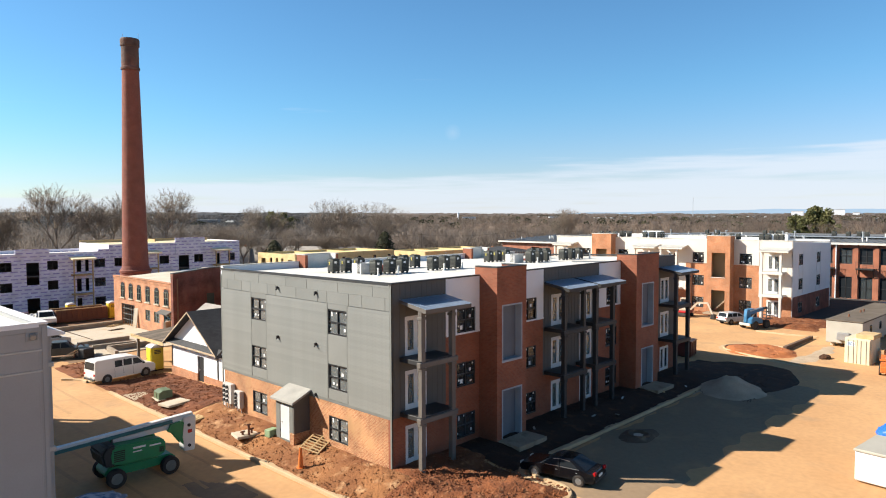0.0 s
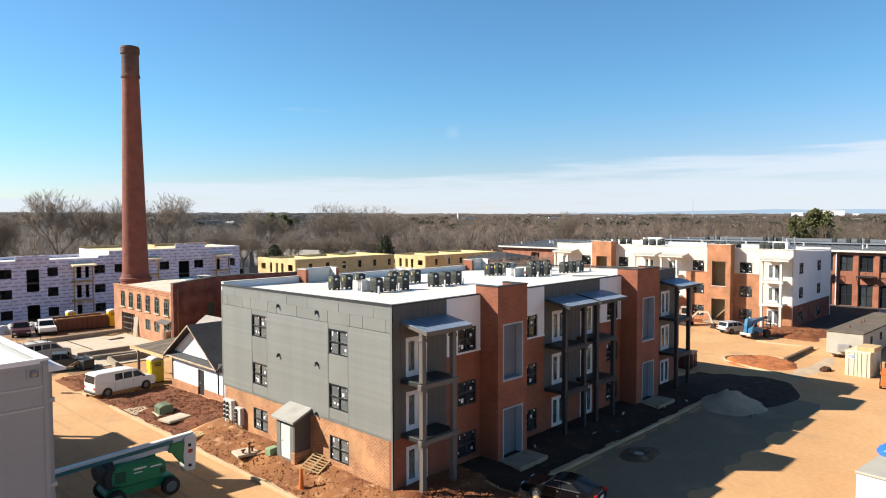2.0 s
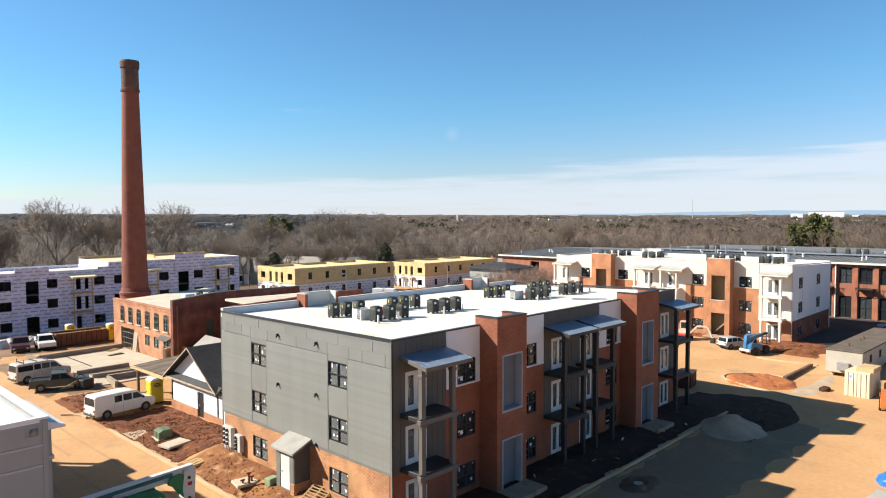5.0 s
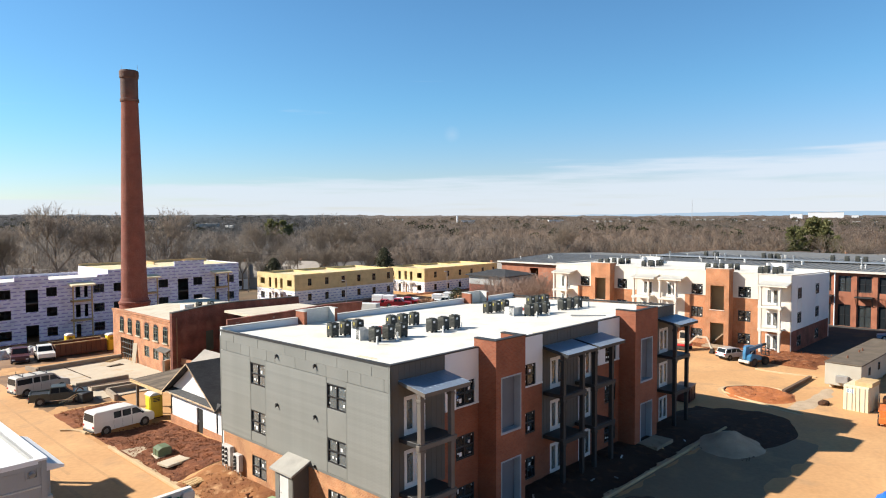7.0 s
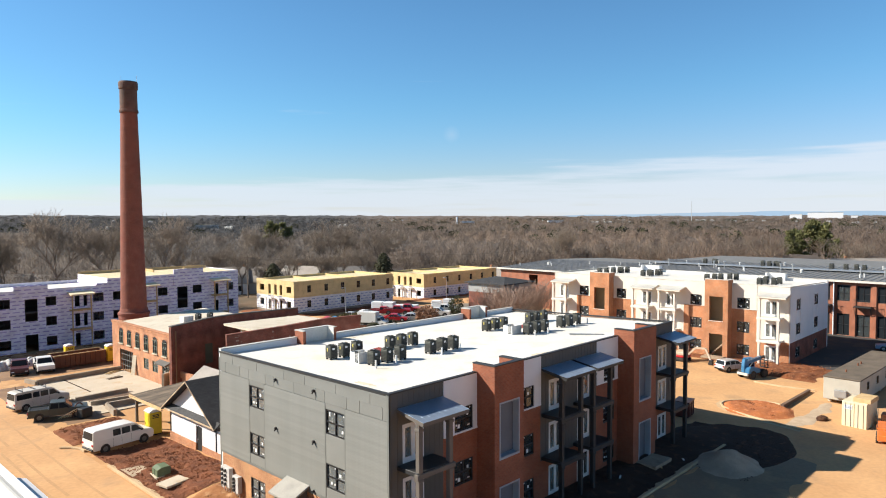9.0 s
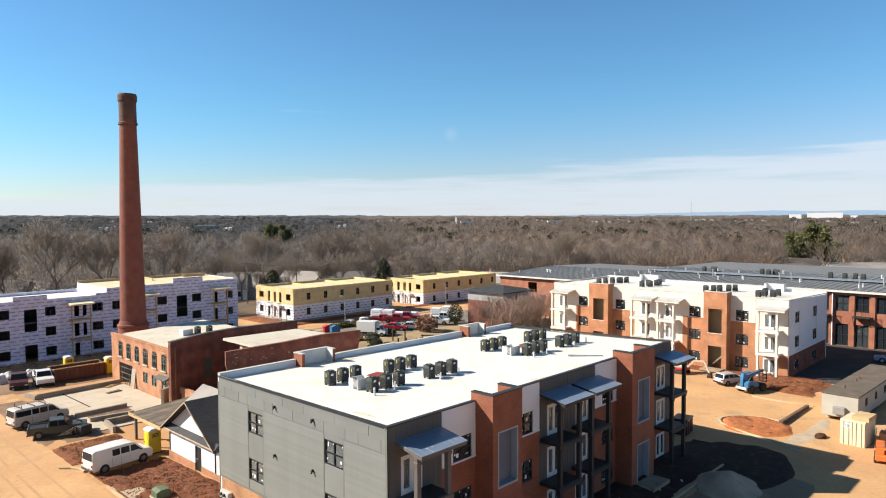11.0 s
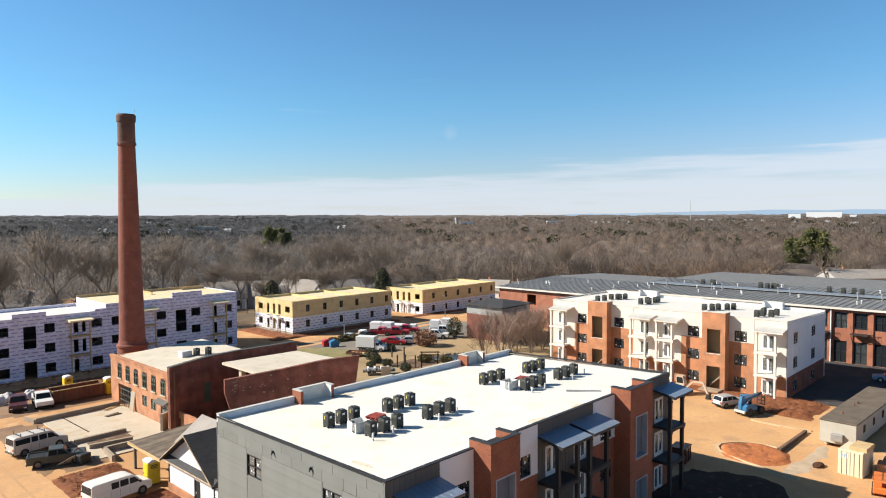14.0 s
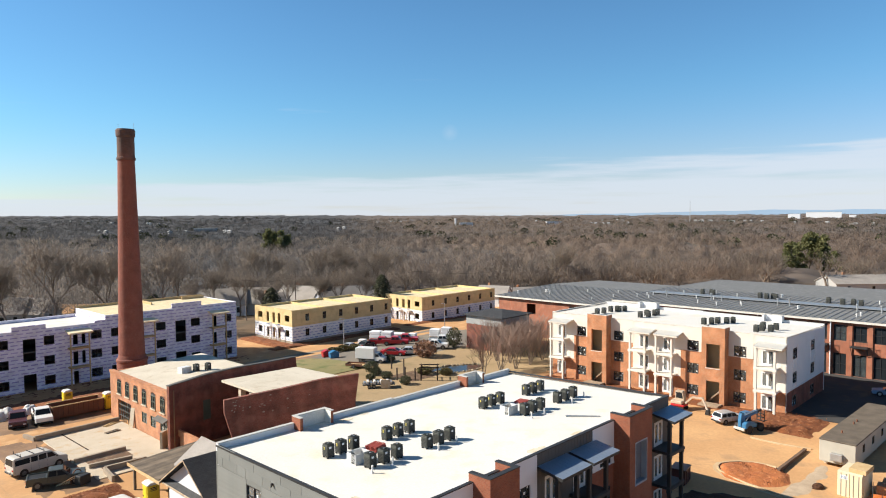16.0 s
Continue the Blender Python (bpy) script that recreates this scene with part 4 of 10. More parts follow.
for q in ((0.0, 25.5, 14.6, 14.75), (12.0, 12.2, 9.0, 14.6), (20.0, 25.0, 12.6, 12.8)):
    box(bm, *q, CH + 0.98, CH + 1.5)
part("roof_upstand", bm, LUMBER, block_c2, "bare timber upstand round the roof deck")
for x0, x1 in ((12.0, 17.9),):
    bm = bmesh.new()
    wall(bm, "x", x0, x1, 9.4, CH + 2.0, -0.25, -0.004)
    part("parapet", bm, WRAP, block_c2)


def townhouse(m, L, D, label):
    H, S = 6.9, 3.3
    up, low = [], []
    for k in range(6):
        u = L * (k + 0.75) / 6.2
        up.append((u, u + 1.0, 4.3, 5.9)), low.append((u, u + 1.0, 0.9, 2.5))
    lf = []
    for c in (2.0, D - 2.4):
        lf += [(c - 0.9, c + 0.9, 4.3, 5.7), (c - 0.8, c + 0.8, 0.9, 2.4)]
    for c in (5.2, 7.4, 9.9):
        lf += [(c - 0.5, c + 0.5, 3.6, 5.9), (c - 0.5, c + 0.5, 0.1, 2.4)]
    top = shell("townhouse_row", m, L, D, H, label, up + low, lf, [(0, 0, S, WRAPB), (0, S, H, OSB)], OSBR, (0.05, S))
    rough_window(top, low, 0.06, "x"), rough_window(top, up, 0.06, "x")
    bm = bmesh.new()
    for q in ((0.04, L - 0.04, 0.04, 0.24), (0.04, 0.24, 0.24, D - 0.04)):
        box(bm, *q, -2.2, -0.004)
    part("foundation", bm, LOWWALL, top)
    for c in (5.2, 8.6):
        bm = bmesh.new()
        a = [(-1.2, c - 1.3, S - 0.35), (-1.2, c + 1.3, S - 0.35), (-1.2, c, S + 0.25)]
        v = [bm.verts.new(p) for p in a] + [bm.verts.new((0, p[1], p[2])) for p in a]
        for f in ((0, 1, 2), (5, 4, 3), (0, 3, 4, 1), (1, 4, 5, 2), (2, 5, 3, 0)):
            bm.faces.new([v[i] for i in f])
        part("porch_roof", bm, WRAPB, top)
        for q in (c - 1.15, c + 1.0):
            bm = bmesh.new()
            box(bm, -1.15, -1.0, q, q + 0.15, 0, S - 0.35)
            part("post", bm, WHITE, top)
    bm = bmesh.new()
    box(bm, -0.02, L, 0.25, 0.45, H - 0.56, H + 0.05), box(bm, 0.25, 0.45, 0.45, D, H - 0.56, H + 0.05)
    part("parapet_plate", bm, LUMBER, top)
    for k in (1, 2):
        bm = bmesh.new()
        box(bm, L * k / 3 - 0.1, L * k / 3 + 0.1, 0.45, D - 0.3, H - 0.56, H - 0.1)
        part("fire_wall", bm, OSB, top)
    return top


townhouse(pose(62.5, 101.6, -1.5), 29.5, 15.5, "unfinished two-storey townhouse row in yellow sheathing and white housewrap")
townhouse(pose(105.5, 104.0, -2.7), 31.0, 15.5, "second unfinished townhouse row in yellow sheathing and white housewrap")

# ---- old mill yard: chimney, brick hall, gabled house ----
def chimney():
    top = thing("chimney", pose(15.66, 71.47, 0), "tall round tapered red brick factory chimney", "chimney")
    n = 40
    bm = bmesh.new()
    prof = [(2.05, 0.0), (2.0, 6.2), (2.1, 6.3), (2.1, 6.55), (1.9, 6.7), (1.74, 7.2)]
    for k in range(1, 13):
        t = k / 12
        prof.append((1.73 - 0.62 * t, 7.2 + 27.2 * t))
    rings = [[bm.verts.new((r * math.cos(a * math.tau / n), r * math.sin(a * math.tau / n), z)) for a in range(n)] for r, z in prof]
    for p, q in zip(rings, rings[1:]):
        for a in range(n):
            bm.faces.new((p[a], p[(a + 1) % n], q[(a + 1) % n], q[a]))
    part("shaft", bm, CHIMB, top)
    bm = bmesh.new()
    prof = [(1.14, 34.4), (1.25, 34.45), (1.25, 34.75), (1.15, 34.85), (1.13, 37.6), (1.24, 37.7), (1.27, 38.5), (1.17, 38.72), (0.95, 38.72), (0.9, 37.0)]
    rings = [[bm.verts.new((r * math.cos(a * math.tau / n), r * math.sin(a * math.tau / n), z)) for a in range(n)] for r, z in prof]
    for p, q in zip(rings, rings[1:]):
        for a in range(n):
            bm.faces.new((p[a], p[(a + 1) % n], q[(a + 1) % n], q[a]))
    part("crown", bm, SOOTB, top, "soot-blackened corbelled brick crown")
    bm = bmesh.new()
    tube(bm, (0.9, -0.7, 38.6), (0.9, -0.7, 39.6), 0.02)
    tube(bm, (-0.6, 0.9, 38.6), (-0.6, 0.9, 39.5), 0.02)
    part("lightning_rod", bm, GALV, top)


chimney()


def arched_window(top, y, z, w, h):
    """A tall arched sash in a wall that looks to -x."""
    f, g = bmesh.new(), bmesh.new()
    pts = [(-w / 2, 0), (w / 2, 0), (w / 2, h), (-w / 2, h)]
    for d, bm in ((0.0, g),):
        bm.faces.new([bm.verts.new((-0.0, a, b)) for a, b in pts])
    wall(f, "y", -w / 2, w / 2, 0, h - 0.12, -0.05, 0.03, [(a, b, c, d) for a, b in ((-w / 2 + 0.1, -0.05), (0.05, w / 2 - 0.1)) for c, d in ((0.09, h * 0.48), (h * 0.48 + 0.09, h - 0.2))])
    ob = part("window", f, GREENT, top, "green-trimmed arched sash", pose(10.98, y, z))
    part("pane", g, CARGLASS, ob)
    s = bmesh.new()
    soft_box(s, -0.14, 0.0, -w / 2 - 0.12, w / 2 + 0.12, -0.14, 0.0, 0.02)
    part("sill", s, CONCRETE, ob)


def brick_hall():
    top = thing("brick_hall", Matrix(), "old two-storey red brick mill hall with arched windows", "building")
    up = [(50.72 + k * 2.54, 51.88 + k * 2.54, 3.72, 5.42) for k in range(6)]
    low = [(50.3, 52.1, 1.45, 2.75), (53.25, 54.75, 1.45, 2.75), (55.8, 57.25, 1.45, 2.75), (60.4, 64.6, 0.1, 2.95)]
    bm = bmesh.new()
    wall(bm, "y", 49.9, 67.0, -0.3, 6.35, 11.0, 11.4, up + low)
    for z, d in ((6.0, 0.05), (6.16, 0.09)):
        box(bm, 11.0 - d, 11.0, 49.9, 67.0, z, z + 0.12)
    part("wall", bm, OLDBRICK, top)
    bm = bmesh.new()
    wall(bm, "x", 11.4, 24.0, -0.3, 6.2, 66.6, 67.0)
    wall(bm, "y", 50.5, 66.6, -0.3, 6.2, 23.6, 24.0)
    part("wall", bm, OLDBRICK, top)
    # side wall, set askew, with its swelling parapet; shade is put into darker brick
    bm = bmesh.new()
    outline = [(0.0, -0.4), (18.9, -0.4), (18.9, 5.4), (18.6, 7.75), (14.0, 7.9), (9.0, 8.1), (5.0, 8.1), (0.0, 7.72)]
    prism(bm, outline, 0.0, 0.42)
    side = part("wall", bm, MAROONBRICK, top, m=pose(9.9, 47.1, 0, 0, 0, 8.3))
    bm = bmesh.new()
    for (xa, za), (xb, zb) in zip(outline[3:], outline[4:]):
        beam(bm, (xa, 0.21, za + 0.05), (xb, 0.21, zb + 0.05), 0.55, 0.1)
    part("coping", bm, DARK, side)
    bm = bmesh.new()
    soft_box(bm, 4.3, 5.3, -0.02, -0.003, 2.9, 5.2, 0.004)
    part("blocked_window", bm, GREENT, side, "grey-green blocked window")
    bm = bmesh.new()
    tube(bm, (0.5, -0.1, 0.3), (0.5, -0.1, 7.2), 0.07, 0.07, 8)
    part("downpipe", bm, MUD, side)
    bm = bmesh.new()
    v = [bm.verts.new(p) for p in ((9.9, 47.1, -0.3), (11.0, 49.9, -0.3), (11.4, 49.9, -0.3), (10.3, 47.2, -0.3), (9.9, 47.1, 7.6), (11.0, 49.9, 6.35), (11.4, 49.9, 6.35), (10.3, 47.2, 7.6))]
    for f in ((3, 2, 1, 0), (4, 5, 6, 7), (0, 1, 5, 4), (1, 2, 6, 5), (2, 3, 7, 6), (3, 0, 4, 7)):
        bm.faces.new([v[i] for i in f])
    part("wall", bm, OLDBRICK, top)
    bm = bmesh.new()
    g = [(11.4, 48.0, 6.1), (23.6, 49.4, 6.75), (23.6, 66.6, 6.75), (11.4, 66.6, 6.1)]
    quad(bm, *g), quad(bm, *[(x, y, z - 0.25) for x, y, z in g[::-1]])
    part("roof", bm, HALLROOF, top)
    bm = bmesh.new()
    box(bm, 10.86, 11.42, 49.85, 67.1, 6.35, 6.43)
    part("roof_edge", bm, OLDBRICK, top)
    for a, b, z0, z1 in up:
        arched_window(top, (a + b) / 2, z0, b - a, z1 - z0)
        c, w = (a + b) / 2, (b - a) / 2
        bm = bmesh.new()
        rim = [(c + w * math.cos(k * math.pi / 10), z1 - 0.02 + 0.24 * math.sin(k * math.pi / 10)) for k in range(11)]
        p = [bm.verts.new((10.985, y, z)) for y, z in rim]
        q = [bm.verts.new((11.02, y, z)) for y, z in rim]
        bm.faces.new(p), bm.faces.new(q[::-1])
        for k in range(11):
            bm.faces.new((p[k], q[k], q[(k + 1) % 11], p[(k + 1) % 11]))
        part("arch_pane", bm, FRAME, top, "dark arched window head")
        bm = bmesh.new()
        for k in range(10):
            (ya, za), (yb, zb) = [(c + (y - c) * 1.1, z1 + 0.04 + (z - z1 + 0.02) * 1.2) for y, z in rim[k:k + 2]]
            beam(bm, (10.985, ya, za), (10.985, yb, zb), 0.05, 0.1)
        part("brick_arch", bm, OLDBRICK, top)
    for a, b, z0, z1 in low[:3]:
        window(top, 11.06, (a + b) / 2, z0, b - a, z1 - z0, -90, False, GREENT)
    bm = bmesh.new()
    a, b, z0, z1 = low[3]
    for k in range(7):
        box(bm, 11.1, 11.16, a + k * (b - a) / 6 - 0.03, a + k * (b - a) / 6 + 0.03, 0, 2.95)
    for z in (0.9, 1.6, 2.3, 2.85):
        box(bm, 11.11, 11.15, a, b, z, z + 0.06)
    part("gate_frame", bm, TRIM, top)
    bm = bmesh.new()
    prism(bm, [(10.35, 2.78), (11.0, 2.95), (11.0, 3.2), (10.35, 2.9)], 49.9, 52.7)
    part("window_canopy", bm, DARK, top)
    bm = bmesh.new()
    beam(bm, (10.6, 59.6, 0.25), (10.94, 59.7, 2.7), 0.7, 0.08)
    part("leaning_board", bm, CONCRETE, top, "pale board leaned beside the gate")
    bm = bmesh.new()
    box(bm, 12.6, 12.7, 59.5, 65.5, -0.2, 3.2)
    part("inner_wall", bm, MILLBRICK, top)
    # open wing: ruined wall in front, a white slab roof on piers behind it
    wing = thing("brick_wing", Matrix(), "ruined brick wing under a flat white slab roof", "building")
    bm = bmesh.new()
    outline = [(1.5, -0.4), (14.0, -0.4), (14.1, 5.6), (14.4, 7.6), (14.6, 8.9), (10.5, 8.85), (6.0, 8.42), (0.0, 8.0), (0.0, 6.7), (0.7, 4.2)]
    prism(bm, outline, 0.0, 0.4)
    front = part("wall", bm, MAROONBRICK, wing, m=pose(10.6, 36.2, 0, 0, 0, -16.3))
    bm = bmesh.new()
    for (xa, za), (xb, zb) in zip(outline[4:7], outline[5:8]):
        beam(bm, (xa, 0.2, za + 0.03), (xb, 0.2, zb + 0.03), 0.44, 0.07)
    part("coping", bm, MAROONBRICK, front)
    rs = random.Random(12)
    bm = bmesh.new()
    for k in range(26):
        x, z = rs.uniform(0.6, 9.0), rs.uniform(6.2, 8.0)
        w, h = rs.uniform(0.05, 0.3), rs.uniform(0.04, 0.14)
        box(bm, x, x + w, -0.012, -0.002, z, z + h)
    tagged(part("plaster_scab", bm, LOWWALL, front, "pale scabs of old plaster"), kind="stuff")
    bm = bmesh.new()
    g = ROOF_G
    quad(bm, *g), quad(bm, *[(x, y, z - 0.25) for x, y, z in g[::-1]])
    for k in range(5):
        p, q = g[k], g[(k + 1) % 5]
        quad(bm, p, (p[0], p[1], p[2] - 0.25), (q[0], q[1], q[2] - 0.25), q)
    part("roof", bm, HALLROOF, wing)
    for x, y in ((15.9, 42.5), (15.8, 40.0), (24.0, 40.5)):
        bm = bmesh.new()
        soft_box(bm, x, x + 0.6, y - 0.3, y + 0.3, -0.3, 7.3, 0.03)
        part("pier", bm, CONCRETE, wing)
    bm = bmesh.new()
    wall(bm, "y", 34.0, 49.0, -0.3, 6.6, 25.2, 25.6, [(39.0, 41.0, 0.2, 3.2)])
    part("wall", bm, MAROONBRICK, wing)


ROOF_G = [(15.5, 35.4, 7.6), (23.5, 33.0, 7.52), (26.5, 38.0, 7.45), (25.8, 46.0, 7.45), (15.6, 46.0, 7.6)]
brick_hall()


def gabled_house():
    top = thing("gabled_house", Matrix(), "small white gabled house with a dark shingle roof", "house")
    c, hw, ze, zr = 28.2, 4.75, 3.2, 6.2
    x0, x1 = 3.0, 10.5
    bm = bmesh.new()
    wall(bm, "y", c - 4.95, c + 4.2, 1.0, ze, x0, x0 + 0.25, [(c - 1.7, c - 0.6, 0.3, 2.5)])
    v = [bm.verts.new(p) for p in ((x0 + 0.05, c - 4.3, ze), (x0 + 0.05, c + 4.3, ze), (x0 + 0.05, c, zr - 0.25))]
    bm.faces.new(v)
    wall(bm, "x", x0, x1, 1.0, ze, c + 3.95, c + 4.2), wall(bm, "x", x0, x1, 1.0, ze, c - 4.2, c - 3.95)
    part("wall", bm, WHITE, top)
    bm = bmesh.new()
    wall(bm, "y", c - 4.95, c + 4.25, -0.3, 1.0, x0 - 0.03, x0 + 0.25, [(c - 1.7, c - 0.6, 0.3, 2.5)])
    wall(bm, "x", x0 + 0.25, x1, -0.3, 1.0, c - 4.25, c - 3.95)
    wall(bm, "x", x0 + 0.25, x1, -0.3, 1.0, c + 3.95, c + 4.25)
    part("foundation", bm, OLDBRICK, top)
    for s in (-1, 1):
        bm = bmesh.new()
        e, r = (c + s * hw, ze - 0.1), (c, zr)
        pts = [(e[0], e[1]), (r[0], r[1]), (r[0], r[1] - 0.2), (e[0], e[1] - 0.2)]
        a = [bm.verts.new((x0 - 0.55, y, z)) for y, z in pts]
        b = [bm.verts.new((x1, y, z)) for y, z in pts]
        bm.faces.new(a), bm.faces.new(b[::-1])
        for k in range(4):
            bm.faces.new((a[k], b[k], b[(k + 1) % 4], a[(k + 1) % 4]))
        rf = part("roof", bm, SHINGLE, top)
        bm = bmesh.new()
        beam(bm, (x0 - 0.57, e[0], e[1] - 0.07), (x0 - 0.57, r[0], r[1] - 0.07), 0.045, 0.1)
        part("barge_board", bm, RAWEDGE, rf)
    # cross gable on the far slope
    for s in (-1, 1):
        bm = bmesh.new()
        a = [bm.verts.new((6.6 + s * dx, c + 0.2, z)) for dx, z in ((0, 6.12), (2.7, 4.2), (2.7, 4.05), (0, 5.97))]
        b = [bm.verts.new((6.6 + s * dx, c + 4.9, z)) for dx, z in ((0, 6.12), (2.7, 4.2), (2.7, 4.05), (0, 5.97))]
        bm.faces.new(a), bm.faces.new(b[::-1])
        for k in range(4):
            bm.faces.new((a[k], b[k], b[(k + 1) % 4], a[(k + 1) % 4]))
        part("cross_roof", bm, FARROOF, top, "weathered grey shingles")
    bm = bmesh.new()
    v = [bm.verts.new((x, y, z)) for y in (c + 4.2, c + 4.4) for x, z in ((4.1, 4.1), (9.1, 4.1), (6.6, 5.9))]
    bm.faces.new(v[:3]), bm.faces.new(v[:2:-1])
    for k in range(3):
        bm.faces.new((v[k], v[(k + 1) % 3], v[3 + (k + 1) % 3], v[3 + k]))
    part("cross_gable", bm, WHITE, top)
    bm = bmesh.new()
    pts = [(x0 + 0.02, ze + 0.3), (x0 - 0.42, ze - 0.08), (x0 - 0.42, ze - 0.2), (x0 + 0.02, ze + 0.1)]
    a = [bm.verts.new((x, c - hw, z)) for x, z in pts]
    b = [bm.verts.new((x, c + hw, z)) for x, z in pts]
    bm.faces.new(a), bm.faces.new(b[::-1])
    for k in range(4):
        bm.faces.new((a[k], b[k], b[(k + 1) % 4], a[(k + 1) % 4]))
    pent = part("pent_roof", bm, SHINGLE, top)
    bm = bmesh.new()
    box(bm, x0 - 0.46, x0 - 0.42, c - hw, c + hw, ze - 0.2, ze - 0.07)
    part("fascia", bm, RAWEDGE, pent)
    bm = bmesh.new()
    box(bm, x0 + 0.1, x0 + 0.16, c - 1.7, c - 0.6, 0.3, 2.5)
    d = part("door", bm, BLACKP, top)
    bm = bmesh.new()
    soft_box(bm, x0 + 0.06, x0 + 0.1, c - 0.85, c - 0.75, 1.25, 1.4, 0.01)
    part("door_handle", bm, CHROME, d)
    # lean-to canopy beside it
    bm = bmesh.new()
    pts = [(33.2, 3.1), (40.3, 2.75), (40.3, 2.6), (33.2, 2.9)]
    a = [bm.verts.new((2.6, y, z)) for y, z in pts]
    b = [bm.verts.new((10.0, y, z + 0.5)) for y, z in pts]
    bm.faces.new(a), bm.faces.new(b[::-1])
    for k in range(4):
        bm.faces.new((a[k], b[k], b[(k + 1) % 4], a[(k + 1) % 4]))
    lean = thing("lean_to_shelter", Matrix(), "open timber shelter with a weathered tan roof", "shelter")
    roof = part("roof", bm, TANROOF, lean)
    for k in range(15):
        bm = bmesh.new()
        y0 = 33.25 + k * 0.47
        za, zb = 3.1 - 0.35 * (y0 - 33.2) / 7.1, 3.1 - 0.35 * (y0 + 0.42 - 33.2) / 7.1
        v = [bm.verts.new(p) for p in ((2.55, y0, za + 0.005), (10.02, y0, za + 0.505), (10.02, y0 + 0.42, zb + 0.525), (2.55, y0 + 0.42, zb + 0.025), (2.55, y0, za + 0.035), (10.02, y0, za + 0.535), (10.02, y0 + 0.42, zb + 0.55), (2.55, y0 + 0.42, zb + 0.05))]
        for f in ((3, 2, 1, 0), (4, 5, 6, 7), (0, 1, 5, 4), (1, 2, 6, 5), (2, 3, 7, 6), (3, 0, 4, 7)):
            bm.faces.new([v[i] for i in f])
        part("roof_board", bm, ROOFBOARD, roof)
    for x, y in ((3.0, 40.0), (9.5, 40.0), (3.0, 36.5)):
        bm = bmesh.new()
        soft_box(bm, x, x + 0.22, y - 0.22, y, -0.3, 2.8, 0.02)
        part("post", bm, POST, lean)
    bm = bmesh.new()
    box(bm, 2.56, 2.6, 33.2, 40.3, 2.62, 2.92)
    part("fascia", bm, LUMBER, lean)


gabled_house()


